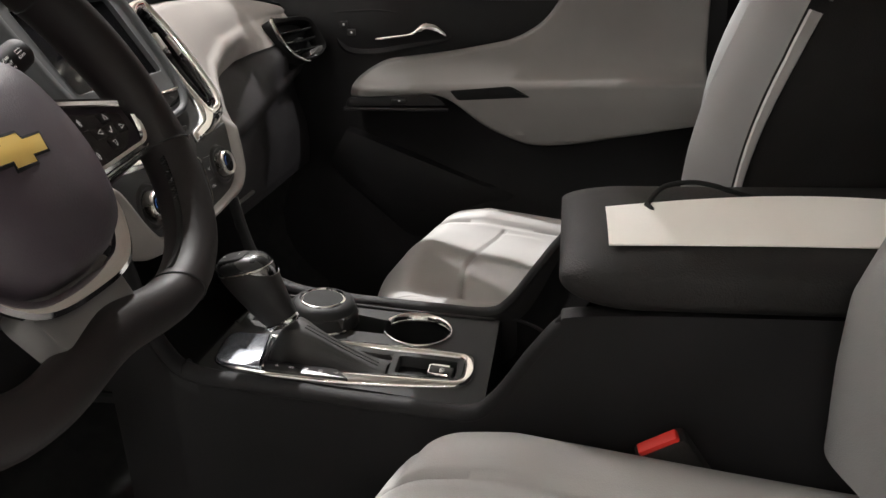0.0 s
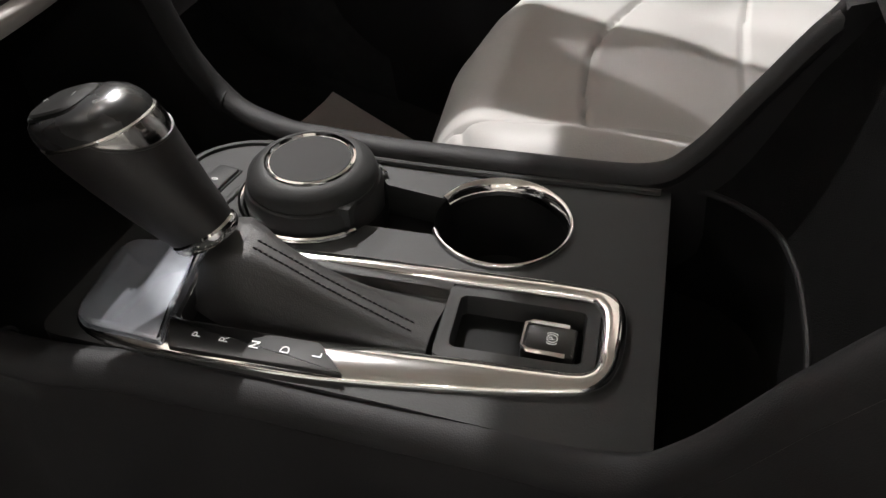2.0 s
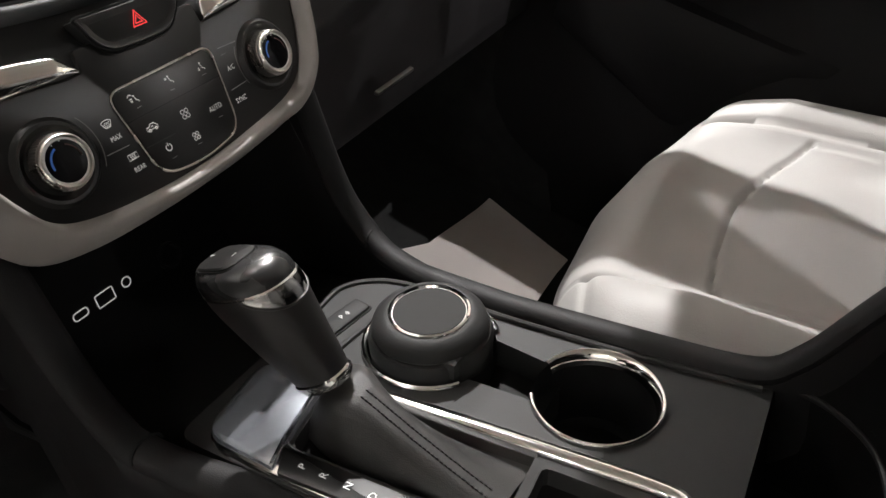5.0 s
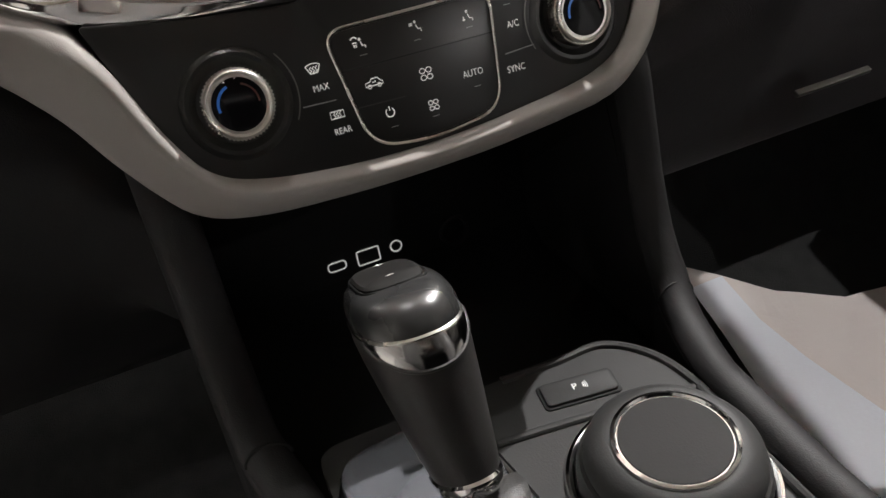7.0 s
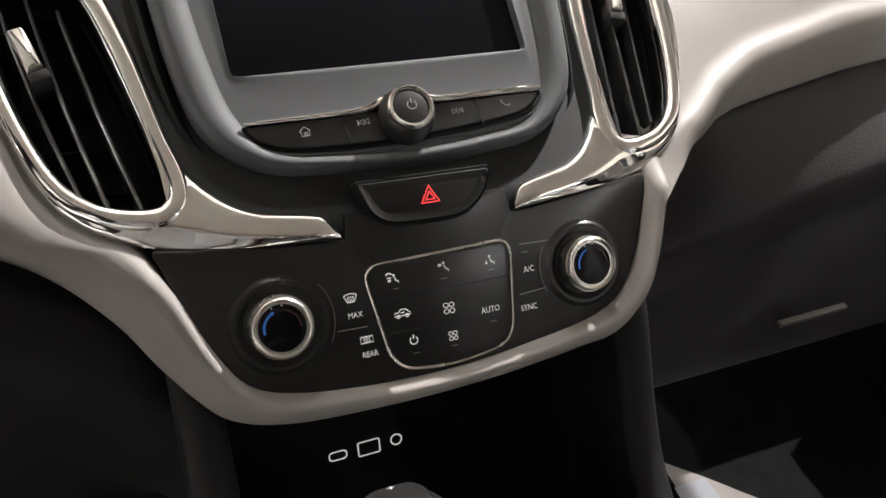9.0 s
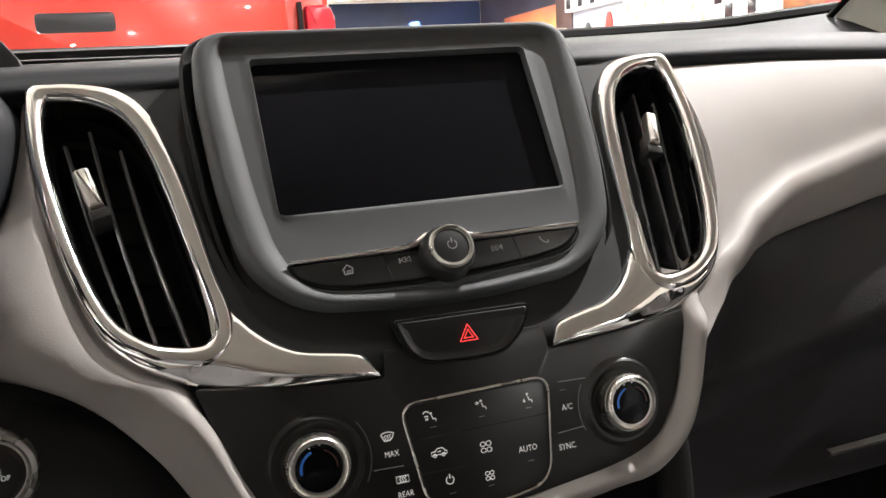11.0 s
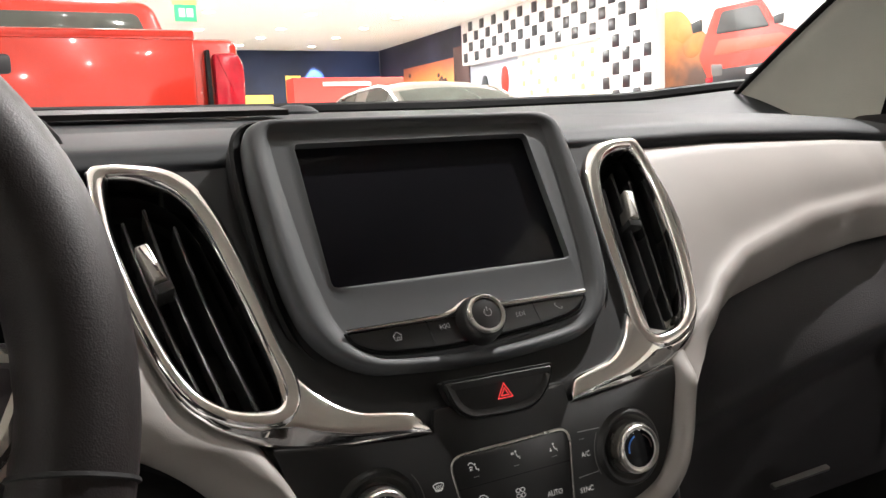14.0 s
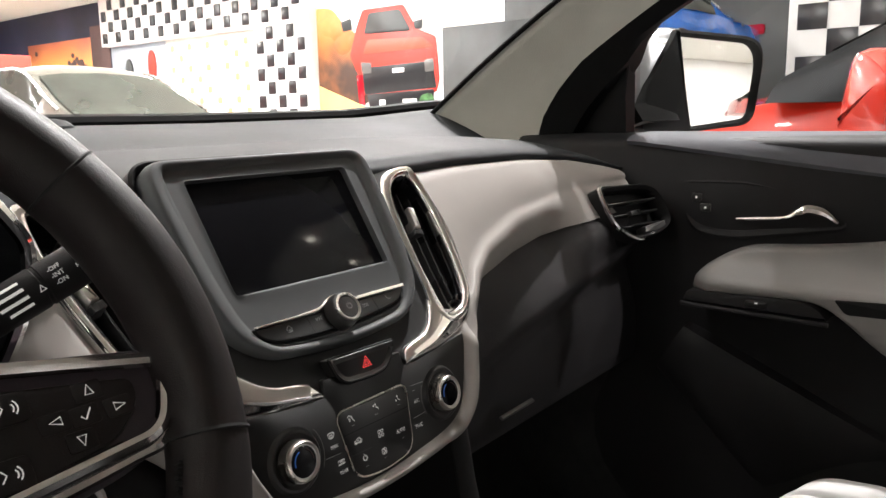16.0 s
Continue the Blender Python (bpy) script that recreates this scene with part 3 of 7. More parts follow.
def icon(name, x, z, lines, width=0.0006):
    m = shifted(LP, *lz(x, z), 0.0016)
    k = 0.66 if name == "vent_icon" else 0.84
    part(name, strokes(m, [[(a * k, c * k) for a, c in ln] for ln in lines], width * 0.9), ICON, climate)


SEATED = [[(-0.0005, 0.0012), (0.0005, -0.0016), (0.0022, -0.0016), (0.0026, -0.0034)], ellipse(-0.0008, 0.0028, 0.0006, 0.0006, 8)]
icon("vent_icon", -0.023, 0.966, [[(a * 0.9 + 0.0018, b * 0.9) for a, b in l] for l in SEATED] + [arc(-0.0024, 0.0022, 0.0022, 20, 160, 6), [(-0.004, 0.001), (-0.001, 0.001)], [(-0.003, 0.0), (-0.003, -0.0018)], [(-0.0018, 0.0), (-0.0018, -0.0018)]])
icon("vent_icon", 0.002, 0.967, [[(a + 0.0015, b) for a, b in l] for l in SEATED] + [[(-0.0035, 0.0022), (-0.001, 0.0022)], [(-0.0035, 0.0012), (-0.001, 0.0012)]])
icon("vent_icon", 0.026, 0.966, [[(a + 0.0008, b) for a, b in l] for l in SEATED] + [[(-0.0028, 0.0), (-0.0028, -0.0024)], [(-0.0038, -0.0016), (-0.0028, -0.0026), (-0.0018, -0.0016)]])
icon("recirculation_icon", -0.021, 0.950, [[(-0.0045, -0.0012), (-0.0042, 0.0006), (-0.002, 0.0008), (-0.0008, 0.0022), (0.0022, 0.0022), (0.0036, 0.0006), (0.0046, 0.0), (0.0046, -0.0012), (-0.0045, -0.0012)], arc(-0.0024, -0.0014, 0.0009, 0, 360, 8), arc(0.0026, -0.0014, 0.0009, 0, 360, 8), [(-0.0008, 0.0004), (0.0012, 0.0004), (0.0006, 0.001)]], 0.0005)
for fz, s in ((0.948, 1.0), (0.935, 0.82)):
    icon("fan_icon", 0.002, fz, [ellipse(a * 0.0017 * s, b * 0.0017 * s, 0.0015 * s, 0.0013 * s, 10) for a, b in ((-1, 1), (1, 1), (-1, -1), (1, -1))], 0.00045)
icon("power_icon", -0.0175, 0.937, [arc(0, 0, 0.0022, 125, 415, 16), [(0, 0.0008), (0, 0.0031)]])
for nm, x, z in (("MAX", -0.0428, 0.9535), ("REAR", -0.0388, 0.9352), ("AUTO", 0.0228, 0.9432), ("A/C", 0.046, 0.9582), ("SYNC", 0.0432, 0.9402)):
    letters("print", nm, 0.0037 if nm in ("MAX", "REAR") else 0.0041, shifted(LP, *lz(x, z), 0.002), ICON, climate, squeeze=0.85)
HEAT = [[(dx - 0.0006, -0.0016), (dx + 0.0005, -0.0006), (dx - 0.0005, 0.0004), (dx + 0.0006, 0.0014)] for dx in (-0.0014, 0.0, 0.0014)]
icon("defrost_icon", -0.0438, 0.961, [[(-0.0036, 0.0018), (-0.0018, -0.0018)], [(0.0036, 0.0018), (0.0018, -0.0018)], [(-0.0018, -0.0018), (0.0018, -0.0018)], arc(0, -0.004, 0.0068, 58, 122, 8)] + HEAT, 0.0005)
icon("defrost_icon", -0.0394, 0.9418, [[(-0.0034, -0.0016), (-0.0034, 0.0018), (0.0034, 0.0018), (0.0034, -0.0016), (-0.0034, -0.0016)]] + HEAT, 0.0005)
for x, z in ((0.026, 0.9615), (0.002, 0.9618), (-0.022, 0.9615), (0.0235, 0.9375), (0.002, 0.9305), (-0.017, 0.931), (0.045, 0.9665)):
    part("status_mark", strokes(shifted(LP, *lz(x, z), 0.0015), [[(-0.0016, 0), (0.0016, 0)]], 0.0003), ICONDIM, climate)

# temperature knobs, each in a smooth round dish
for sx in (-1, 1):
    m = shifted(LP, *lz(0.0765 * sx, 0.9558), 0.0)
    part("knob_collar", lathe(m, [(0.0225, 0.0002), (0.0212, 0.0020), (0.0198, 0.0031), (0.0182, 0.0030), (0.0162, 0.0014), (0.0150, 0.0006)], 56), BLACKP, climate)
    knob = part("knob", lathe(m, [(0.0134, 0.0), (0.0134, 0.0096), (0.0131, 0.0110), (0.0124, 0.0117), (0.0117, 0.0113), (0.0113, 0.0102)], 64), SATIN, climate, "round chrome temperature knob with a dark face")
    bm = bmesh.new()
    rings(bm, [[m @ Vector(((0.0141 if k % 4 < 2 else 0.01355) * math.cos(2 * math.pi * k / 224), (0.0141 if k % 4 < 2 else 0.01355) * math.sin(2 * math.pi * k / 224), h)) for k in range(224)] for h in (0.0012, 0.0086)], True, True, True)
    part("knurl", bm, SATIN, knob, "fine knurled edge")
    part("knob_face", lathe(m, [(0.0116, 0.0100), (0.0090, 0.0104), (0.0004, 0.0105)], 40), GLOSS, knob)
    part("blue_mark", strokes(shifted(m, 0, 0, 0.0106), [arc(0, 0, 0.0078, 190, 110, 12)], 0.0011), BLUEARC, knob)
    part("red_mark", strokes(shifted(m, 0, 0, 0.0106), [arc(0, 0, 0.0078, 70, -5, 10)], 0.0008), REDARC, knob)
    for a in (82, 108):
        part("dot_mark", strokes(shifted(m, 0, 0, 0.0107), [arc(0, 0, 0.0098, a, a + 3, 2)], 0.0005), ICON, knob)
    # edge of the neighbouring keys
    part("key_edge", strokes(shifted(m, 0, 0, 0.0012), [arc(0, 0, 0.0245, 150 if sx > 0 else 38, 205 if sx > 0 else -30, 14)], 0.0006, 0.0006), GREYM, climate)

# hazard switch
HZ = [(*lz(-0.0338, 1.0096), 0.0015), (*lz(-0.0290, 0.9965), 0.006), (*lz(-0.0215, 0.9905), 0.006), (*lz(-0.0020, 0.9893), 0.02), (*lz(0.0172, 0.9896), 0.008), (*lz(0.0276, 0.9985), 0.008), (*lz(0.0315, 1.0086), 0.0015)]
hzo = rounded(HZ, 0.004, 7)
haz = part("hazard_switch", band(LP, hzo, [tuple(p) for p in inset(hzo, 0.0040)], [(0, -0.006), (0, 0.0042), (0.15, 0.0052), (0.5, 0.0050), (1.0, 0.0040)], 120, slab(LP, [tuple(p) for p in inset(hzo, 0.0038)], -0.004, 0.0040, 0.0002)), BUTTON, dash, "satin black hazard warning switch with a raised edge")
part("switch_gap", tube([LP @ Vector((p[0], p[1], 0.0036)) for p in inset(hzo, -0.0006)], 0.0008, 6, True), VOID, haz)
TRI = [(-0.0044, -0.003), (0.0044, -0.003), (0, 0.0046), (-0.0044, -0.003)]
part("warning_triangle", strokes(shifted(LP, *lz(0.0, 1.0), 0.0048), [TRI, [(a * 0.5, b * 0.5 - 0.0002) for a, b in TRI]], 0.0009), REDLAMP, haz, "glowing red triangle")

# air vents either side of the screen: a rounded chrome ring, and a skirt that runs down its outer side and out into a tail
V_INN = [(0.1765, 1.1165), (0.1772, 1.106), (0.1757, 1.0885), (0.1706, 1.0680), (0.1645, 1.0490), (0.1588, 1.0350), (0.1525, 1.0240), (0.1455, 1.0170), (0.1365, 1.0120), (0.1243, 1.0094), (0.1162, 1.0097), (0.1128, 1.0140),
         (0.1140, 1.0226), (0.1176, 1.0368), (0.1234, 1.0592), (0.1282, 1.0758), (0.1334, 1.0905), (0.1398, 1.1028), (0.1488, 1.1114), (0.1610, 1.1166), (0.1725, 1.1180)]
V_RING = [(0.1835, 1.1225), (0.1842, 1.1066), (0.1818, 1.0865), (0.1764, 1.0650), (0.1702, 1.0455), (0.1635, 1.0295), (0.1548, 1.0160), (0.1440, 1.0085), (0.1325, 1.0040), (0.1180, 1.0015), (0.1098, 1.0038), (0.1050, 1.0100),
          (0.1050, 1.0210), (0.1090, 1.0345), (0.1130, 1.0550), (0.1190, 1.0790), (0.1255, 1.0990), (0.1338, 1.1125), (0.1448, 1.1200), (0.1586, 1.1230), (0.1738, 1.1240)]
SKIRT = [((0.0440, 0.9905), (0.0428, 0.9868)), ((0.0480, 0.9962), (0.0530, 0.9872)), ((0.0542, 0.9985), (0.0630, 0.9880)), ((0.0660, 1.0003), (0.0730, 0.9888)), ((0.0765, 1.0022), (0.0843, 0.9898)),
         ((0.0871, 1.0070), (0.0950, 0.9909)), ((0.0955, 1.0135), (0.1059, 0.9923)), ((0.1010, 1.0190), (0.1150, 0.9942)), ((0.1055, 1.0170), (0.1230, 0.9960)), ((0.1110, 1.0090), (0.1310, 0.9986)),
         ((0.1210, 1.0060), (0.1400, 1.0024)), ((0.1320, 1.0090), (0.1490, 1.0076)), ((0.1440, 1.0130), (0.1590, 1.0166)), ((0.1540, 1.0230), (0.1668, 1.0306)), ((0.1660, 1.0470), (0.1738, 1.0485)),
         ((0.1740, 1.0740), (0.1822, 1.0742)), ((0.1790, 1.1000), (0.1858, 1.1019)), ((0.1800, 1.1220), (0.1872, 1.1235))]


def chrome_y(z):
    """Depth of the dashboard's face under the chrome: upright below, leaning back above."""
    return 0.25 * (z - 0.985) if z < 0.99 else 0.00125 + 0.8625 * (z - 0.99) if z < 1.01 else 0.0185 + 0.85 * (z - 1.01)


for sx in (-1, 1):
    inner = [vz(sx * x, z) for x, z in spline(V_INN, 6, True)]
    outer = [vz(sx * x, z) for x, z in spline(V_RING, 6, True)]
    outer = [tuple(Vector(b) + (Vector(b) - Vector(a)).normalized() * 0.0020) for a, b in zip(inner, outer)]
    bm = bmesh.new()
    RING = [(0.0, -0.010), (0.0, 0.0016), (0.04, 0.0036), (0.12, 0.0051), (0.28, 0.0061), (0.50, 0.0063), (0.72, 0.0057), (0.88, 0.0042), (0.96, 0.0020), (1.0, -0.0015), (1.03, -0.012)]
    rings(bm, [[VP @ Vector((*(Vector(a) * (1 - f) + Vector(b) * f), h)) for a, b in zip(outer, inner)] for f, h in RING])
    vent = part("air_vent", bm, CHROME, dash, "tall air vent in a bright chrome surround", sharp=60)
    part("vent_box", band(VP, inner, inset(inner, 0.004), [(0, -0.010), (0.2, -0.03), (1.0, -0.032)], bm=slab(VP, inner, -0.036, -0.032, 0.001)), VOID, vent)
    # slats lean with the vent; a bright tab rides on the middle one
    n = VP.to_3x3() @ Vector((0, 0, 1))
    for k, (xt, zt, xb, zb) in enumerate(((0.1705, 1.102, 0.1465, 1.019), (0.159, 1.108, 0.136, 1.013), (0.145, 1.098, 0.1225, 1.011))):
        a, b = VP @ Vector((*vz(sx * xt, zt), -0.014)), VP @ Vector((*vz(sx * xb, zb), -0.014))
        path = [a.lerp(b, f) + Vector((sx * 0.0018 * math.sin(math.pi * f), 0.003 * math.sin(math.pi * f), 0)) for f in np.linspace(0, 1, 10)]
        rows = [[p + n * 0.006 + Vector((-0.0009, 0, 0)), p + n * 0.0068, p + n * 0.006 + Vector((0.0009, 0, 0)), p - n * 0.012 + Vector((0.0009, 0, 0)), p - n * 0.012 - Vector((0.0009, 0, 0))] for p in path]
        bm = bmesh.new()
        rings(bm, rows, True, True, True)
        part("slat", bm, SLAT, vent)
    # cross blades deep behind the slats
    for zc in (1.030, 1.048, 1.066, 1.084, 1.102):
        c = 0.1445 + (zc - 1.03) * 0.31
        part("cross_blade", slab(shifted(VP, *vz(sx * c, zc), -0.031, sx * 6), [(-0.022, -0.0006), (0.022, -0.0006), (0.022, 0.0006), (-0.022, 0.0006)], -0.002, 0.003, 0.0003), VOID, vent)
    tx, tz = (-0.1605, 1.0800) if sx < 0 else (0.1575, 1.0850)
    m = shifted(VP, *vz(tx, tz), -0.003, 16 * -sx)
    part("vent_tab", slab(m, rounded([(-0.0036, -0.0125), (0.0036, -0.0125), (0.0036, 0.0115), (-0.0036, 0.0115)], 0.0012), -0.012, 0.001, 0.0022), TABM, vent, "satin metal adjusting tab")
    part("tab_block", slab(m, rounded([(-0.0048, -0.019), (0.0048, -0.019), (0.0048, -0.0130), (-0.0048, -0.0130)], 0.001), -0.014, -0.0005, 0.001), SLAT, vent)
    rows = []
    UPS, LOS = spline([a for a, b in SKIRT], 6), spline([b for a, b in SKIRT], 6)
    for k, (u, l) in enumerate(zip(UPS, LOS)):
        tail = min(1, max(0, (60 - k) / 18))
        grow = min(1, 0.45 + k / 16)
        row = []
        for f, g, g2 in ((0, -4.0, -4.0), (0, 1.2, -1.5), (0.03, 2.8, -0.8), (0.08, 3.9, 0.6), (0.18, 4.5, 2.2), (0.38, 4.9, 3.4), (0.58, 4.9, 3.8), (0.68, 4.6, 3.7), (0.74, 3.8, 3.3), (0.86, 2.0, 2.4), (0.95, 0.8, 1.2), (1.0, -0.4, -0.4), (1.0, -5.0, -5.0)):
            p = u * (1 - f) + l * f
            h = 0.001 * ((g * tail + g2 * (1 - tail)) if g < -1 else (g * tail + g2 * (1 - tail)) * grow)
            row.append((sx * p[0], chrome_y(p[1]) - h, p[1] + 0.5 * h * (1 if p[1] > 1.0 else max(0, (p[1] - 0.985) / 0.015))))
        rows.append(row)
    bm = patch(rows)
    fillet = []
    for o, i in zip(spline([(0.0925, 1.0110), (0.0975, 1.0158), (0.1021, 1.0210), (0.1056, 1.0272), (0.1084, 1.0340), (0.1106, 1.0420)], 5), spline([(0.1090, 1.0040), (0.1120, 1.0075), (0.1130, 1.0130), (0.1135, 1.0210), (0.1150, 1.0300), (0.1165, 1.0390)], 5)):
        row = []
        for f, h in ((0, -0.004), (0, 0.0008), (0.05, 0.0026), (0.15, 0.0038), (0.35, 0.0044), (0.7, 0.0046), (1.0, 0.0044)):
            q = o * (1 - f) + i * f
            row.append((sx * q[0], chrome_y(q[1]) - h, q[1] + 0.5 * h))
        fillet.append(row)
    patch(fillet, bm)
    part("chrome_tail", bm, CHROME, vent, "chrome tail sweeping towards the hazard switch", sharp=50)

# touchscreen unit
HOUT = rounded([(*hz(-0.1045, 1.1505), 0.014), (*hz(-0.1070, 1.125), 0.02), (*hz(-0.1025, 1.072), 0.03), (*hz(-0.0945, 1.0385), 0.025), (*hz(-0.071, 1.0205), 0.03), (*hz(0, 1.0145), 0.06), (*hz(0.071, 1.0205), 0.03), (*hz(0.0945, 1.0385), 0.025), (*hz(0.1025, 1.072), 0.03), (*hz(0.1070, 1.125), 0.02), (*hz(0.1045, 1.1505), 0.014)], 0.02, 8)
HEDGE = resample([tuple(p) for p in HOUT], 160)
HLIP = resample([tuple(p) for p in rounded([(*hz(-0.0915, 1.1438), 0.006), (*hz(-0.0905, 1.12), 0.02), (*hz(-0.0850, 1.07), 0.03), (*hz(-0.0785, 1.043), 0.02), (*hz(-0.064, 1.0262), 0.02), (*hz(0, 1.0205), 0.06), (*hz(0.064, 1.0262), 0.02), (*hz(0.0785, 1.043), 0.02), (*hz(0.0850, 1.07), 0.03), (*hz(0.0905, 1.12), 0.02), (*hz(0.0915, 1.1438), 0.006)], 0.02, 8)], 160)
SCR = rounded([(*hz(-0.0775, 1.1365), 0.002), (*hz(0.0765, 1.1370), 0.002), (*hz(0.0755, 1.0615), 0.003), (*hz(-0.0755, 1.0612), 0.003)], 0.003, 5)
unit = part("touchscreen_unit", band(H, HOUT, [tuple(p) for p in HLIP], [(0.0, -0.05), (0.0, -0.0075), (0.03, -0.0045), (0.09, -0.0022), (0.18, -0.0007), (0.32, 0.0), (0.55, -0.0004), (0.72, -0.0013), (0.86, -0.0029), (0.95, -0.0038), (1.0, -0.0041)], 160), HOUSING, dash, "dark grey touchscreen unit, switched off", sharp=60)
part("unit_face", band(H, [tuple(p) for p in HLIP], SCR, [(0, -0.0041), (0.5, -0.0042), (0.86, -0.0042), (0.94, -0.0037), (0.975, -0.0037), (1.0, -0.0046), (1.0, -0.013)], 160), HOUSING, unit, sharp=60)
part("screen", slab(H, rounded([hz(-0.0785, 1.1375), hz(0.0785, 1.1375), hz(0.0775, 1.0605), hz(-0.0775, 1.0605)], 0.002), -0.014, -0.0092, 0.0003), SCREEN, unit, "dark glass screen")
part("unit_gap", band(H, [tuple(p) for p in inset(HEDGE, -0.0065)], [tuple(p) for p in HEDGE], [(0, -0.05), (0.0, -0.013), (0.3, -0.0115), (1.0, -0.016)], 160), VOID, unit)
BAR = rounded([(*hz(-0.0750, 1.0394), 0.0005), (*hz(-0.0728, 1.0340), 0.004), (*hz(-0.0630, 1.0290), 0.006), (*hz(-0.0480, 1.0272), 0.01), (*hz(-0.0200, 1.0260), 0.01), (*hz(0.0156, 1.0272), 0.01), (*hz(0.0430, 1.0290), 0.008), (*hz(0.0640, 1.0320), 0.006), (*hz(0.0725, 1.0375), 0.004), (*hz(0.0735, 1.0408), 0.0005), (*hz(0.02, 1.0408), 0.005), (*hz(0.010, 1.0440), 0.004), (*hz(-0.006, 1.0440), 0.004), (*hz(-0.016, 1.0396), 0.005)], 0.004, 4)
bar = part("button_bar", slab(H, BAR, -0.010, -0.0012, 0.0016), BUTTON, unit, "row of satin black buttons under a chrome line")
lower = [(x, z) for x, z in spline([(-0.0752, 1.0392), (-0.0730, 1.0345), (-0.0640, 1.0294), (-0.0490, 1.0268), (-0.0200, 1.0254), (0.0156, 1.0264), (0.0430, 1.0282), (0.0640, 1.0312), (0.0732, 1.0370), (0.0742, 1.0404)], 6)]
part("bar_gap", tube([H @ Vector((*hz(x, z), -0.0034)) for x, z in lower], 0.0011, 6), VOID, bar)
part("bar_lip", tube([H @ Vector((*hz(x, z - 0.0016), -0.0042)) for x, z in lower], 0.0013, 6), HOUSING, bar)
line = spline([(-0.0755, 1.0396), (-0.0469, 1.0396), (-0.0240, 1.0398), (-0.0140, 1.0412), (-0.0080, 1.0436), (0.0000, 1.0452), (0.0090, 1.0440), (0.0150, 1.0418), (0.0240, 1.0410), (0.0480, 1.0411), (0.0740, 1.0410)], 6)
part("bar_line", tube([H @ Vector((*hz(x, z), -0.0006)) for x, z in line], [0.0010 + 0.0006 * min(1, k / 10) + 0.0009 * math.exp(-((k - 30) / 9) ** 2) + 0.0004 * k / 60 for k in range(len(line))], 8, flat=0.8), CHROME, bar, "chrome line along the top")
for xa in (-0.030, 0.0375):
    part("button_joint", strokes(shifted(H, *hz(xa, 1.0335), -0.0012), [[(-0.0010, 0.0072), (0.0010, -0.0066)]], 0.0007), VOID, bar)
knobm = shifted(H, *hz(0.0, 1.0350), -0.0030)
vol = part("volume_knob", lathe(knobm, [(0.0138, 0.0), (0.0134, 0.006), (0.0126, 0.0095), (0.0114, 0.0118), (0.0108, 0.0122)], 56), BUTTON, bar, "round black volume knob")
part("knob_ring", lathe(knobm, [(0.0112, 0.0116), (0.0110, 0.0136), (0.0103, 0.0144), (0.0096, 0.0143), (0.0092, 0.0134)], 56), SATIN, vol, "thin metal ring")
part("knob_cap", lathe(knobm, [(0.0094, 0.0120), (0.0088, 0.0134), (0.006, 0.0140), (0.0003, 0.0143)], 40), BUTTON, vol)
part("power_icon", strokes(shifted(knobm, 0, 0, 0.0142), [arc(0, 0, 0.0022, 125, 415, 14), [(0, 0.0008), (0, 0.0032)]], 0.00045), ICONDIM, vol)


def bar_icon(x, z, lines):
    part("print", strokes(shifted(H, *hz(x, z - 0.0014), -0.0008, 3), lines, 0.0005), ICONDIM, bar)


bar_icon(-0.049, 1.0352, [[(-0.0026, 0), (0, 0.0024), (0.0026, 0)], [(-0.0019, 0), (-0.0019, -0.0022), (0.0019, -0.0022), (0.0019, 0)], [(-0.0004, -0.0022), (-0.0004, -0.0006), (0.0008, -0.0006), (0.0008, -0.0022)]])
for xx, sg in ((-0.021, -1), (0.0265, 1)):
    bar_icon(xx, 1.0362, [[(a * sg, b) for a, b in l] for l in ([(-0.0026, 0.0014), (-0.0002, 0), (-0.0026, -0.0014), (-0.0026, 0.0014)], [(-0.0002, 0.0014), (0.0022, 0), (-0.0002, -0.0014), (-0.0002, 0.0014)], [(0.0027, 0.0014), (0.0027, -0.0014)])])
bar_icon(0.053, 1.0372, [[(-0.0024, 0.0018), (-0.0020, 0.0004), (-0.0006, -0.0012), (0.0010, -0.0020), (0.0022, -0.0014)], [(-0.0024, 0.0018), (-0.0014, 0.0016)], [(0.0022, -0.0014), (0.0016, -0.0006)]])

# passenger's side vent
PV = frame_of((0.650, 0.094, 1.030), (1, -0.16, 0), (0, 0.45, 1))
PO = [(-0.108, 0.041), (-0.102, 0.005), (-0.085, -0.018), (-0.040, -0.036), (-0.005, -0.040), (0.070, -0.034), (0.108, -0.018), (0.098, 0.022), (0.060, 0.040), (-0.040, 0.044)]
PO = [(x * 0.70 + 0.016, y) for x, y in PO]
PI = [((x - 0.016) * 0.95 + 0.016, y * 0.84) for x, y in PO]
pv = part("side_vent", band(PV, spline(PO, 5, True), spline(PI, 5, True), [(0, -0.02), (0, 0.002), (0.4, 0.006), (1.0, 0.001), (1.0, -0.02)]), DARK, dash, "side air vent with dark slats and a part chrome edge")
part("vent_box", slab(PV, spline(PO, 5, True), -0.07, -0.02, 0.004), VOID, pv)
part("chrome_edge", tube([PV @ Vector((x, y, 0.005)) for x, y in [(a * 0.70 + 0.016, c) for a, c in spline([(-0.098, 0.044), (-0.109, 0.036), (-0.103, 0.004), (-0.086, -0.019), (-0.042, -0.037), (-0.010, -0.040)], 5)]], [0.0015] + [0.0038] * 24 + [0.0015], 8), CHROME, pv, "curved chrome edge")
for k, yy in enumerate((0.018, 0.000, -0.018)):
    part("slat", slab(shifted(PV, 0.016, yy, -0.012), rounded([(-0.066 + 0.009 * k, -0.0012), (0.061 - 0.004 * k, -0.0012), (0.061 - 0.004 * k, 0.0012), (-0.066 + 0.009 * k, 0.0012)], 0.001), -0.006, 0.012, 0.0008), SLAT, pv)
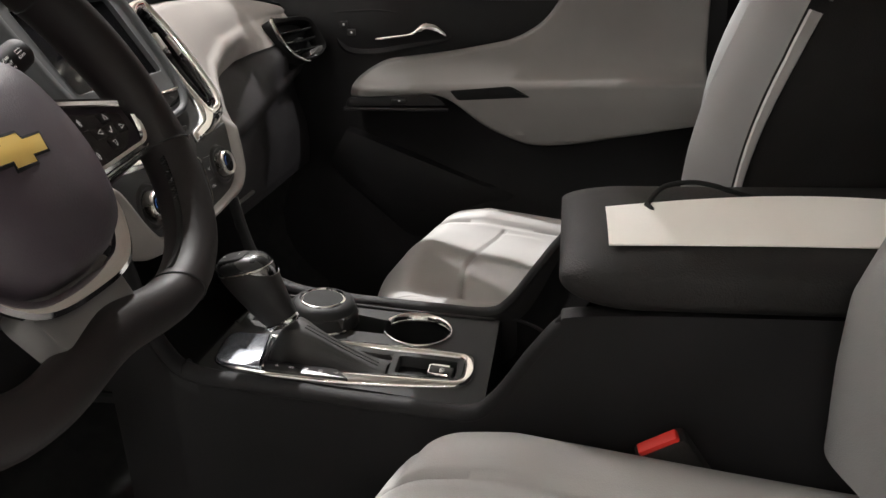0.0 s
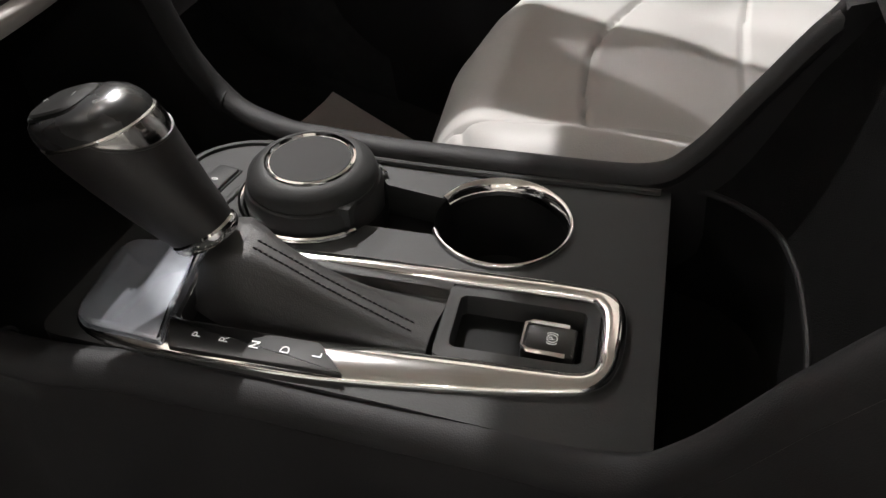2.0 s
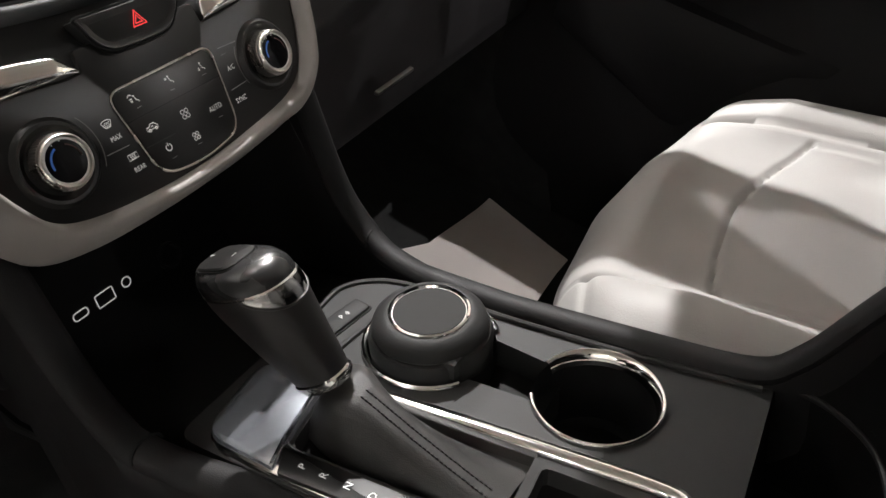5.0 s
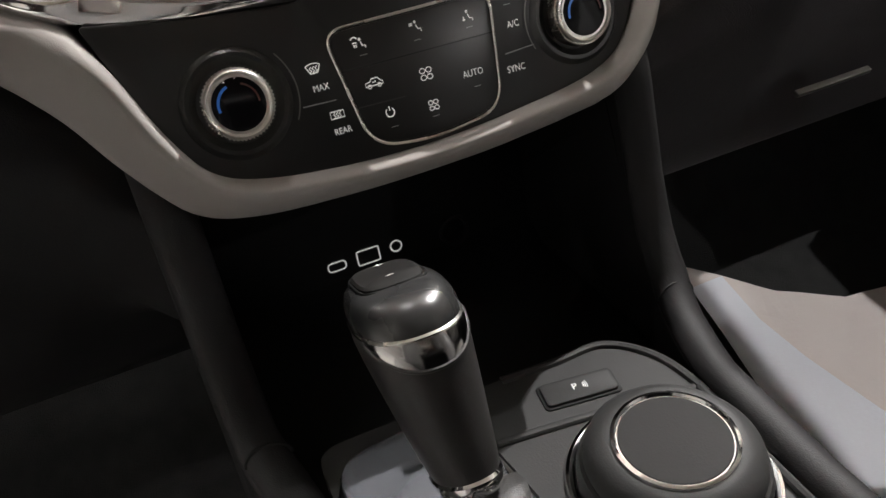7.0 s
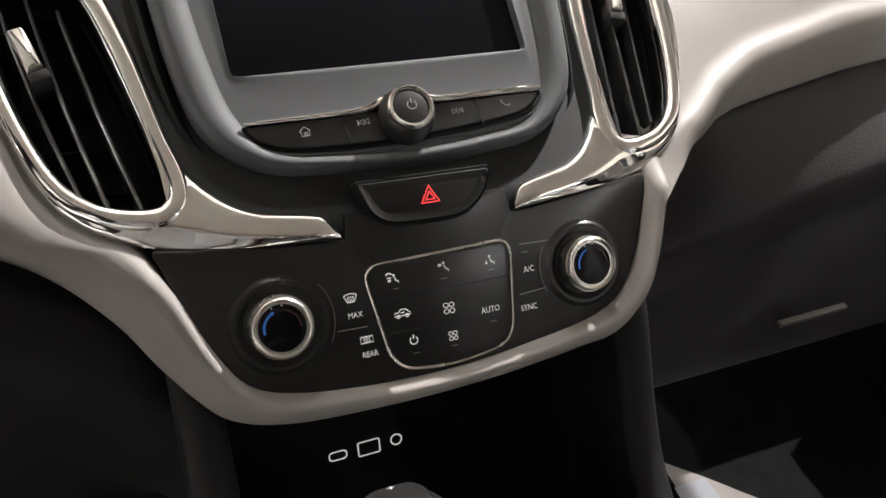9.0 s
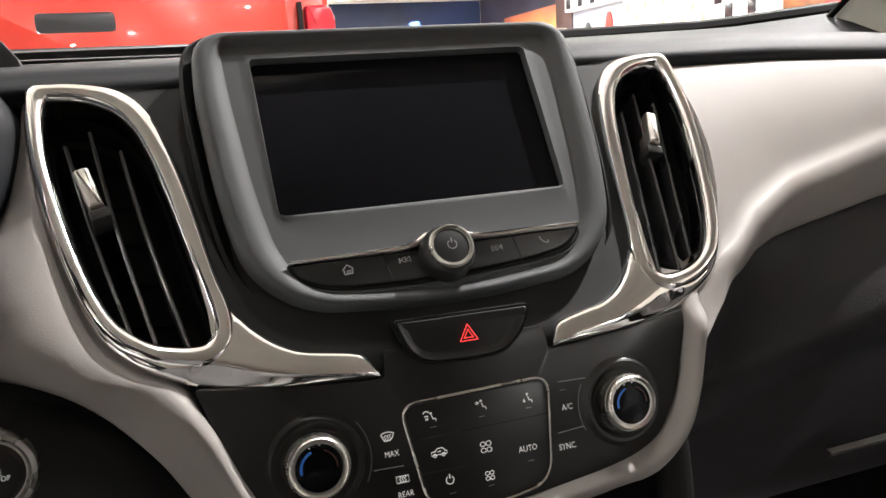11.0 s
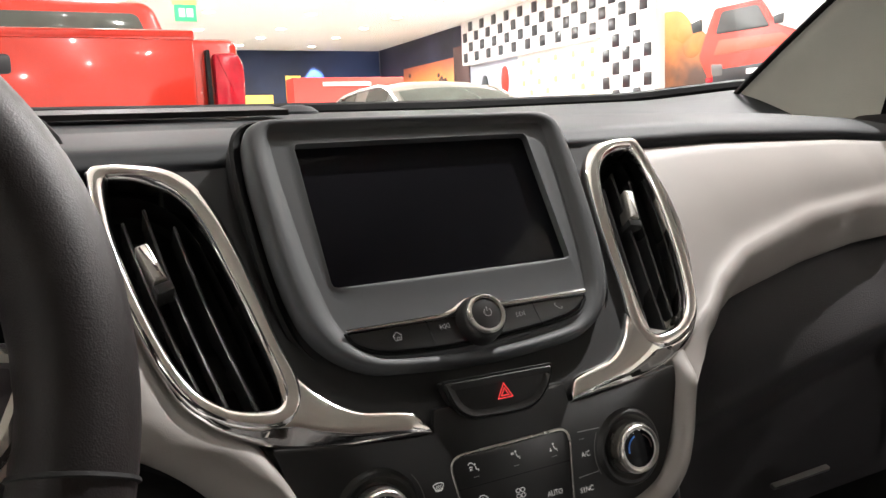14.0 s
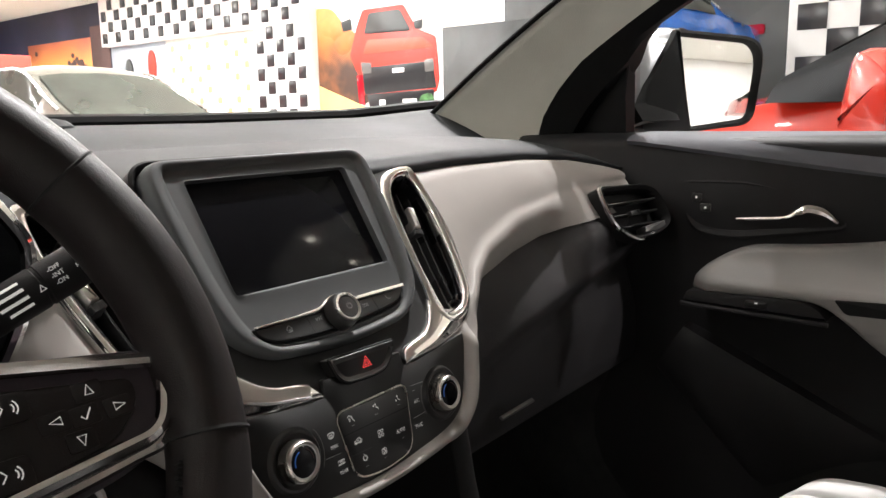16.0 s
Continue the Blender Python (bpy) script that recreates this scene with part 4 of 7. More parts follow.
part("vent_lip", slab(shifted(PV, 0.047, -0.024, -0.012), rounded([(-0.025, -0.008), (0.030, -0.006), (0.034, 0.006), (-0.021, 0.002)], 0.003), -0.004, 0.014, 0.002), GREYM, pv)
part("vent_tab", slab(shifted(PV, 0.010, 0.0, 0.0), rounded([(-0.010, -0.004), (0.012, -0.004), (0.012, 0.004), (-0.012, 0.004)], 0.001), -0.004, 0.004, 0.001), SLAT, pv)

# start button and driver's knee panel
rows = []
for x in np.linspace(-0.76, -0.125, 40):
    w = min(1, max(0, (-0.125 - x) / 0.06))
    zb = lerp_table([(-0.76, 1.0), (-0.24, 0.998), (-0.205, 0.996), (-0.187, 0.992), (-0.166, 0.982), (-0.143, 0.962), (-0.125, 0.936)], x)
    pts = [(0.032, zb), (0.028 - 0.006 * w, zb - 0.01), (0.024 - 0.004 * w, zb - 0.04), (0.045, zb - 0.10), (0.085, 0.83), (0.12, 0.78), (0.22, 0.74)]
    rows.append([(x, a, b) for a, b in spline(pts, 4)])
part("knee_panel", patch(rows), DARK, dash, "dark knee panel below the column")
SB = frame_of((-0.2075, 0.0205, 0.968), (1, 0.12, 0), (0, 0.12, 1))
start = part("start_button", lathe(SB, [(0.0195, -0.004), (0.0195, 0.003), (0.0180, 0.0058), (0.0160, 0.0064), (0.0145, 0.0048)], 48), SATIN, dash, "round start button with a metal ring")
part("button_cap", lathe(SB, [(0.0147, 0.0040), (0.0120, 0.0062), (0.0003, 0.0068)], 40), BLACKP, start)
letters("print", "ENGINE\nSTART/STOP", 0.0033, shifted(SB, 0, -0.0005, 0.0071), ICON, start, squeeze=0.85)

# instrument cluster hood
hood_path = [(-0.530, 0.06, 1.045), (-0.545, 0.06, 1.10), (-0.52, 0.06, 1.150), (-0.44, 0.055, 1.182), (-0.36, 0.05, 1.190), (-0.285, 0.055, 1.176), (-0.227, 0.06, 1.147), (-0.202, 0.06, 1.118), (-0.199, 0.06, 1.098), (-0.206, 0.06, 1.070), (-0.224, 0.06, 1.038), (-0.248, 0.06, 1.012)]
rows = []
for p in spline(hood_path, 6):
    p = Vector(p)
    c = Vector((-0.365, p.y, 1.09))
    d = (p - c).normalized()
    rows.append([p + Vector((0, 0.10, 0)) - d * 0.006, p - d * 0.002, p + d * 0.002, p + d * 0.006 + Vector((0, 0.004, 0)), p + d * 0.008 + Vector((0, 0.02, 0)), p + d * 0.009 + Vector((0, 0.06, -0.004)), p + d * 0.006 + Vector((0, 0.16, -0.02))])
part("cluster_hood", patch(rows), PAD, dash, "grey hood over the instruments")
part("cluster_chrome", tube([Vector(p) + Vector((0, -0.001, 0)) for p in spline(hood_path, 6)], 0.0042, 8), CHROME, dash, "chrome ring round the instruments")
part("cluster_face", slab(frame_of((-0.365, 0.15, 1.09), (1, 0, 0), (0, 0.3, 1)), rounded([(-0.18, -0.09), (0.175, -0.09), (0.175, 0.08), (-0.18, 0.08)], 0.05), -0.01, 0.0, 0.002), VOID, dash)

# storage bay below the climate panel, with sockets
bay = part("storage_bay", patch([[(-0.112, y, z), (-0.104, y, z), (0.104, y, z), (0.112, y, z)] for y, z in ((0.02, 0.912), (0.09, 0.905), (0.121, 0.89), (0.121, 0.79), (0.10, 0.776), (-0.05, 0.768))], thick=(0, 0.004, -0.004)), VOID, dash, "black storage bay")
for sx in (-1, 1):
    part("bay_wall", patch([[(sx * 0.105, y0 + (0.125 - y0) * f, z) for f in (0, 0.3, 0.6, 1)] for z, y0 in ((0.76, -0.05), (0.79, -0.04), (0.81, -0.018), (0.84, -0.002), (0.88, 0.008), (0.915, 0.02))], thick=(sx * 0.004, 0, 0)), DARK, bay)
BP = frame_of((0, 0.1205, 0.802), (1, 0, 0), (0, 0.05, 1))
part("usb_socket", strokes(BP, [rounded([(-0.0405, -0.0030), (-0.0285, -0.0030), (-0.0285, 0.0030), (-0.0405, 0.0030)], 0.003, 4) + rounded([(-0.0405, -0.0030), (-0.0285, -0.0030), (-0.0285, 0.0030), (-0.0405, 0.0030)], 0.003, 4)[:1]], 0.0011, 0.001), ICON, bay, "white-outlined small socket")
part("usb_socket", strokes(BP, [rounded([(-0.0205, -0.0050), (-0.0055, -0.0050), (-0.0055, 0.0050), (-0.0205, 0.0050)], 0.0012, 3) + rounded([(-0.0205, -0.0050), (-0.0055, -0.0050), (-0.0055, 0.0050), (-0.0205, 0.0050)], 0.0012, 3)[:1]], 0.0011, 0.001), ICON, bay, "white-outlined wide socket")
part("audio_socket", strokes(BP, [arc(0.0065, 0.0005, 0.0038, 0, 360, 20)], 0.0012, 0.001), ICON, bay, "white-ringed round socket")
part("power_socket", lathe(shifted(BP, 0.048, -0.002, 0), [(0.011, 0), (0.011, 0.003), (0.009, 0.0036), (0.008, 0.0)], 24), DARK, bay)

# ================= centre console =================
con = thing("centre_console", "dark plastic centre console with chrome gear surround and padded armrest", "console", (0, -0.2, 0.45))
CUP, DIAL = (0.0425, -0.2285), (0.0412, -0.1205)
cup_hole = [(*cy(CUP[0] + 0.037 * math.cos(radians(a)), CUP[1] + 0.037 * math.sin(radians(a))),) for a in np.linspace(70, -238, 40)] + \
           [(*cy(DIAL[0] + 0.041 * math.cos(radians(a)), DIAL[1] + 0.041 * math.sin(radians(a))),) for a in np.linspace(-118, -422, 40)]
shift_hole = rounded([(*cy(-0.067, -0.094), 0.006), (*cy(-0.019, -0.086), 0.006), (*cy(-0.0095, -0.2885), 0.008), (*cy(-0.0565, -0.2895), 0.008)], 0.006, 4)
top_out = rounded([(*cy(-0.090, -0.031), 0.012), (*cy(0.012, -0.033), 0.004), (*cy(0.064, -0.033), 0.025), (*cy(0.088, -0.075), 0.03), (*cy(0.090, -0.20), 0.02), (*cy(0.096, -0.316), 0.004), (*cy(-0.094, -0.316), 0.004), (*cy(-0.090, -0.2), 0.02)], 0.01, 5)
part("console_top", plate(CP, top_out, [cup_hole, shift_hole], -0.05, 0.0), CONSOLE, con, smooth=False)
part("front_ridge", tube([CP @ Vector((*cy(x, y), 0.0005)) for x, y in spline([(-0.014, -0.0685), (0.03, -0.0745), (0.066, -0.080), (0.083, -0.084)], 6)], 0.0022, 8, flat=0.7), CONSOLE, con)
part("front_edge", tube([CP @ Vector((*cy(x, y), 0.0)) for x, y in spline([(0.006, -0.034), (0.035, -0.036), (0.062, -0.037), (0.080, -0.056), (0.086, -0.085), (0.088, -0.12)], 6)], 0.0026, 8, flat=0.8), CONSOLE, con)
part("side_groove", tube([CP @ Vector((*cy(x, y), 0.001)) for x, y in spline([(0.0840, -0.085), (0.0815, -0.15), (0.083, -0.22), (0.088, -0.31)], 6)], 0.0022, 8), CONSOLE, con)
# cup holder with chrome rim
cup = part("cup_holder", lathe(shifted(CP, *cy(*CUP), 0), [(0.0372, -0.001), (0.035, -0.055), (0.031, -0.06), (0.001, -0.06)], 40, cap=False), VOID, con, "deep black cup holder with a chrome rim")
bm = bmesh.new()
rows = []
for a in np.linspace(72, -244, 60):
    wide = 0.35 + 0.65 * max(0, math.sin(radians(a + 75)) * 0.5 + 0.5)
    c, s_ = math.cos(radians(a)), math.sin(radians(a))
    rows.append([CP @ Vector((*cy(CUP[0] + r * c, CUP[1] + r * s_), h)) for r, h in ((0.0386, -0.002), (0.0388, 0.0012), (0.0382, 0.0024), (0.0372, 0.0026), (0.0372 - 0.0022 * wide, 0.0012), (0.0372 - 0.0048 * wide, -0.0030), (0.0372 - 0.0052 * wide, -0.0060))])
rings(bm, rows, False)
part("cup_rim", bm, CHROME, cup, "sloping chrome rim, open towards the dial", sharp=60)
part("channel_floor", slab(CP, [cy(0.018, -0.20), cy(0.06, -0.20), cy(0.06, -0.15), cy(0.018, -0.15)], -0.045, -0.02, 0.002), VOID, con)
part("dial_well", lathe(shifted(CP, *cy(*DIAL), 0), [(0.0412, -0.001), (0.0405, -0.02), (0.001, -0.02)], 40, cap=False), VOID, con)
dial = part("mode_dial", lathe(shifted(CP, *cy(*DIAL), 0), [(0.0385, -0.02), (0.0392, 0.002), (0.0395, 0.008), (0.0380, 0.0125), (0.0362, 0.0138), (0.0368, 0.0150), (0.0355, 0.0198), (0.031, 0.0238), (0.0262, 0.0252), (0.0242, 0.0248)], 56), CONSOLE, con, "round dark dial with a chrome ring")
part("dial_ring", lathe(shifted(CP, *cy(*DIAL), 0), [(0.0258, 0.0248), (0.0254, 0.0262), (0.0240, 0.0266), (0.0232, 0.0252)], 56), CHROME, dial, "chrome ring")
part("dial_cap", lathe(shifted(CP, *cy(*DIAL), 0), [(0.0236, 0.0245), (0.0222, 0.0256), (0.0004, 0.0258)], 48), DIALCAP, dial)
part("dial_collar", tube([CP @ Vector((*cy(DIAL[0] + 0.0424 * math.cos(radians(a)), DIAL[1] + 0.0424 * math.sin(radians(a))), 0.0012)) for a in np.linspace(-52, 232, 50)], 0.0019, 8), CHROME, dial, "chrome collar")
part("dial_tab", slab(shifted(CP, *cy(DIAL[0] - 0.0225, DIAL[1] - 0.0265), 0.0), rounded([(-0.005, -0.005), (0.005, -0.006), (0.006, 0.005), (-0.005, 0.006)], 0.001), 0.004, 0.0155, 0.001), CONSOLE, dial)
# parking aid button
PB = shifted(CP, *cy(0.0355, -0.0577), 0.0, -9)
part("button_gap", slab(PB, rounded([(-0.0195, -0.0085), (0.0195, -0.0085), (0.0195, 0.0085), (-0.0195, 0.0085)], 0.003), -0.002, 0.0008, 0.0004), VOID, con)
pb = part("parking_button", slab(PB, rounded([(-0.0182, -0.0072), (0.0182, -0.0072), (0.0182, 0.0072), (-0.0182, 0.0072)], 0.003), -0.002, 0.0024, 0.0012), CONSOLE, con, "small dark parking aid button")
letters("print", "P", 0.0055, shifted(PB, -0.002, 0, 0.0028), ICON, pb)
part("print", strokes(shifted(PB, 0.0022, 0, 0.0024), [arc(-0.002, 0, 0.0022 + 0.0009 * k, -35, 35, 4) for k in range(3)], 0.0004), ICON, pb)
# gear surround
GEAR = [((-0.0150, -0.0800), (-0.0195, -0.0860)), ((-0.0075, -0.1400), (-0.0168, -0.1400)), ((-0.0020, -0.2300), (-0.0125, -0.2250)), ((0.0000, -0.2800), (-0.0100, -0.2765)), ((-0.0040, -0.2945), (-0.0122, -0.2850)), ((-0.0160, -0.3000), (-0.0200, -0.2885)),
        ((-0.0350, -0.3010), (-0.0350, -0.2895)), ((-0.0520, -0.2985), (-0.0475, -0.2890)), ((-0.0625, -0.2915), (-0.0540, -0.2850)), ((-0.0680, -0.2790), (-0.0562, -0.2760)), ((-0.0760, -0.2400), (-0.0580, -0.2400)), ((-0.0840, -0.1880), (-0.0622, -0.1880)),
        ((-0.0870, -0.1600), (-0.0640, -0.1600)), ((-0.0890, -0.1200), (-0.0658, -0.1200)), ((-0.0900, -0.0950), (-0.0662, -0.0960)), ((-0.0880, -0.0620), (-0.0600, -0.0905)), ((-0.0780, -0.0465), (-0.0500, -0.0890)), ((-0.0600, -0.0420), (-0.0400, -0.0878)), ((-0.0350, -0.0385), (-0.0300, -0.0868)), ((-0.0225, -0.0430), (-0.0225, -0.0862))]
G_O, G_I = spline([cy(*a) for a, b in GEAR], 6, True), spline([cy(*b) for a, b in GEAR], 6, True)
bm = bmesh.new()
rings(bm, [[CP @ Vector((*(a * (1 - f) + b * f), h)) for a, b in zip(G_O, G_I)] for f, h in ((0, -0.001), (0, 0.0016), (0.06, 0.0030), (0.18, 0.0040), (0.55, 0.0046), (0.82, 0.0042), (0.93, 0.0028), (1.0, 0.0004), (1.0, -0.012))])
sur = part("gear_surround", bm, CHROME, con, "bright chrome gear lever surround", sharp=60)
part("front_plate", slab(CP, rounded([(*cy(-0.0848, -0.0465), 0.016), (*cy(-0.0235, -0.0405), 0.012), (*cy(-0.0185, -0.0845), 0.002), (*cy(-0.0665, -0.0925), 0.004), (*cy(-0.0868, -0.0985), 0.002)], 0.005, 6), 0.001, 0.0066, 0.003), SILVER, sur, "smooth silver plate ahead of the lever")
part("gear_strip", slab(CP, rounded([cy(-0.0880, -0.1020), cy(-0.0715, -0.0935), cy(-0.0690, -0.1680), cy(-0.0838, -0.1840)], 0.0015), 0.002, 0.0060, 0.0008), BLACKP, sur, "black strip of gear letters")
for ch, y in zip("PRNDL", (-0.1120, -0.1255, -0.1405, -0.1550, -0.1700)):
    letters("gear_letter", ch, 0.0062, shifted(CP, *cy(-0.0780 + (y + 0.14) * -0.03, y), 0.0066, 0), ICON, sur)
part("boot_well", slab(CP, shift_hole, -0.04, -0.012, 0.001), VOID, con)
# leather boot: a wedge that falls back from the lever, creased where it tucks under the surround
BOOTH = [(-0.214, 0.0015), (-0.198, 0.0062), (-0.180, 0.0120), (-0.160, 0.0190), (-0.142, 0.0262), (-0.128, 0.0315), (-0.118, 0.0335), (-0.108, 0.0310), (-0.100, 0.0200), (-0.094, 0.0060), (-0.089, -0.0100)]


def boot_top(y):
    return lerp_table(BOOTH, y)


rows = []
for y in np.linspace(-0.214, -0.089, 46):
    h = boot_top(y)
    near = math.exp(-((y + 0.116) / 0.017) ** 2)
    cx, hw = -0.0405 + 0.11 * (y + 0.128), 0.0085 + 0.0075 * near
    lo = lerp_table([(-0.214, -0.0590), (-0.17, -0.0615), (-0.125, -0.0605), (-0.105, -0.0565), (-0.089, -0.0500)], y)
    hi = lerp_table([(-0.214, -0.0130), (-0.089, -0.0195)], y)
    row = []
    for f in np.linspace(0, 1, 9):
        bulge = 0.0035 * math.sin(math.pi * f) * (1 if h > 0.006 else h / 0.006)
        fold = 0.0014 * math.sin(60 * y + 9 * f) * math.sin(math.pi * f) * (1 - near)
        hh = -0.010 + (h + 0.010) * f ** 0.85
        row.append(CP @ Vector((lo + (cx - hw - lo) * f ** 1.15 - bulge * 0.5, (y + 0.057) * 1.005, hh + fold)))
    for f in (0.25, 0.5, 0.75):
        row.append(CP @ Vector((cx - hw + 2 * hw * f, (y + 0.057) * 1.005, h + 0.0012 * math.sin(math.pi * f))))
    for f in np.linspace(0, 1, 9):
        hh = h + (-0.010 - h) * f ** 1.2
        row.append(CP @ Vector((cx + hw + (hi - cx - hw) * f, (y + 0.057) * 1.005, hh)))
    rows.append(row)
part("lever_boot", patch(rows), BOOT, con, "black stitched leather boot", sharp=80)
# parking brake panel
part("brake_panel", band(CP, rounded([cy(-0.0600, -0.2165), cy(-0.0125, -0.2150), cy(-0.0098, -0.2880), cy(-0.0562, -0.2890)], 0.004), rounded([cy(-0.0515, -0.2230), cy(-0.0185, -0.2215), cy(-0.0170, -0.2815), cy(-0.0490, -0.2825)], 0.003), [(0, -0.008), (0, 0.0012), (0.9, 0.0005), (1, -0.001), (1, -0.016)], 60), CONSOLE, con)
part("brake_recess", slab(CP, [cy(-0.052, -0.222), cy(-0.018, -0.221), cy(-0.016, -0.283), cy(-0.050, -0.283)], -0.022, -0.013, 0.001), VOID, con)
BS = shifted(CP, *cy(-0.0365, -0.2670), -0.004, -90)
sw = part("brake_switch", slab(BS, rounded([(-0.0125, -0.0095), (0.0125, -0.0095), (0.0125, 0.0095), (-0.0125, 0.0095)], 0.002), -0.010, 0.0040, 0.002), BLACKP, con, "parking brake switch edged with chrome")
part("switch_edge", tube([BS @ Vector((x, y, 0.0042)) for x, y in [(0.008, 0.0092), (-0.009, 0.0092), (-0.0122, 0.007), (-0.0122, -0.007), (-0.009, -0.0092), (0.008, -0.0092)]], 0.0011, 6), CHROME, sw)
part("print", strokes(shifted(BS, 0.001, 0, 0.0042, 90), [arc(0, 0, 0.0024, 0, 360, 18), arc(0, 0, 0.0036, -45, 45, 8), arc(0, 0, 0.0036, 135, 225, 8), [(-0.0006, -0.0013), (-0.0006, 0.0013), (0.0004, 0.0013), (0.0008, 0.0007), (0.0004, 0.0), (-0.0006, 0)]], 0.0004), ICON, sw)
# side walls with rounded rails that sweep up to the dashboard and back to the armrest
RAIL = [(0.036, 0.962), (0.020, 0.946), (0.008, 0.922), (0.002, 0.893), (-0.004, 0.862), (-0.014, 0.832), (-0.033, 0.808), (-0.070, 0.796), (-0.150, 0.787), (-0.24, 0.779), (-0.303, 0.774), (-0.330, 0.790), (-0.360, 0.830), (-0.390, 0.868), (-0.42, 0.884), (-0.75, 0.888)]
railp = spline(RAIL, 6)
XO = [(-0.80, 0.117), (-0.42, 0.117), (-0.38, 0.116), (-0.33, 0.112), (-0.25, 0.1065), (-0.15, 0.1045), (-0.08, 0.1085), (-0.045, 0.117), (-0.025, 0.1235), (0.02, 0.127), (0.3, 0.127)]


def rail_x(y):
    return lerp_table(XO, y)


for sx in (-1, 1):
    rows = []
    for y, z in railp:
        xo = rail_x(y)
        if sx < 0 and -0.36 < y < -0.02:
            z -= 0.010 * math.sin(math.pi * (-0.02 - y) / 0.34) ** 0.7
        rows.append([(sx * (xo - 0.021), y, z - 0.07), (sx * (xo - 0.0205), y, z - 0.006), (sx * (xo - 0.0105), y, z - 0.004), (sx * (xo - 0.0005), y, z - 0.006), (sx * xo, y, z - 0.02), (sx * (xo + 0.004), y, 0.60), (sx * (xo + 0.010), y, 0.42)])
    part("side_wall", patch(rows), DARK, con, "dark console side wall", sharp=70)
    path = [Vector((sx * (rail_x(y) - 0.0105), y, z - 0.003 - (0.010 * math.sin(math.pi * (-0.02 - y) / 0.34) ** 0.7 if sx < 0 and -0.36 < y < -0.02 else 0))) for y, z in railp if y > -0.392]
    for p, drop in zip(path[-5:], (0.0005, 0.002, 0.0045, 0.009, 0.016)):
        p.z -= drop
    part("side_rail", tube(path, [0.0105] * (len(path) - 5) + [0.0102, 0.0095, 0.0080, 0.0058, 0.0030], 12, flat=0.75), DARK, con, "rounded rail along the console edge")
    sy, sz = -0.034, float(np.interp(0.034, [-p[0] for p in railp], [p[1] for p in railp]))
    part("rail_seam", tube([(sx * (rail_x(sy) - 0.0105 + 0.0108 * math.cos(a)), sy, sz - 0.003 + 0.0085 * math.sin(a)) for a in np.linspace(0, math.pi, 12)], 0.0010, 5), VOID, con)
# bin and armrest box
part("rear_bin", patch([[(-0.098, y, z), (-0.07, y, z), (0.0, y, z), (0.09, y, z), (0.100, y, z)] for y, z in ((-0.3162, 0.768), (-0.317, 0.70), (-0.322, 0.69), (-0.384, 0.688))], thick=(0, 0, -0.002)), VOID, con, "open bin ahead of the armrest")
# the bin is a U-shaped pocket; a sloping face runs from its lip up to the rails and the armrest
half = [(0.0955, -0.300, 0.768), (0.0945, -0.318, 0.768), (0.0915, -0.336, 0.767), (0.0820, -0.353, 0.766), (0.0630, -0.369, 0.766), (0.0350, -0.377, 0.766)]
slope = [(0.0985, -0.300, 0.770), (0.0985, -0.325, 0.783), (0.0985, -0.352, 0.816), (0.0980, -0.380, 0.850), (0.0900, -0.410, 0.878), (0.0500, -0.420, 0.886)]
lip = spline(half + [(0, -0.379, 0.766)] + [(-x, y, z) for x, y, z in half[::-1]], 6)
rise = spline(slope + [(0, -0.421, 0.887)] + [(-x, y, z) for x, y, z in slope[::-1]], 6)
# face and bin wall are coloured near black to stand for shade
part("bin_back", patch([[Vector(a).lerp(Vector(b), f) + Vector((0, 0, -0.010 * math.sin(math.pi * f))) for f in np.linspace(0, 1, 7)] for a, b in zip(lip, rise)]), BINSHADE, con, "sloping dark face below the armrest, blackened for the shade there")
part("bin_wall", patch([[Vector(a), Vector(a) + Vector((0, 0, -0.03)), Vector((a[0] * 0.97, a[1] + 0.003, 0.688))] for a in lip]), BINSHADE, con)
part("bin_lip", tube([Vector(a) + Vector((0, 0, 0.0005)) for a in lip[4:-4]], 0.0020, 8), DARK, con, "rounded lip of the open bin")
part("armrest_box", slab(Matrix.Translation((0, -0.60, 0.66)), rounded([(-0.100, -0.15), (0.100, -0.15), (0.100, 0.168), (-0.100, 0.168)], 0.02), 0, 0.225, 0.006), DARK, con)
rows = []
for v in np.linspace(0, 1, 44) ** 1.9:
    y = -0.384 - 0.33 * v
    e = min(1, v / 0.20)
    k = math.sqrt(max(0, 1 - (1 - e) ** 2)) * 0.85 + 0.15 if e < 1 else 1
    loop = []
    for a in np.linspace(0, 2 * math.pi, 44, endpoint=False):
        c, s = math.cos(a), math.sin(a)
        px = abs(c) ** 0.5 * (1 if c > 0 else -1) * (0.131 - 0.030 * (1 - k))
        top = 0.031 * (1 - (0.25 if px < 0 else 0.65) * (px / 0.131) ** 2)
        pz = (abs(s) ** 0.62) * (top if s > 0 else -0.035)
        loop.append((px, y, 0.910 + pz * k))
    rows.append(loop)
bm = bmesh.new()
rings(bm, rows, True, True, True)
part("armrest_lid", bm, SEATDARK, con, "padded black armrest lid")

# gear lever
lev = thing("gear_lever", "gear lever with black leather grip, grey cap and chrome insert", "gear lever", (-0.042, -0.108, 0.822))
ax = Vector((-0.055, 0.41, 0.91)).normalized()
SH = Matrix(((1, 0, ax.x, -0.0425), (0, ax.z, ax.y, -0.107), (0, -ax.y, ax.z, 0.826), (0, 0, 0, 1)))


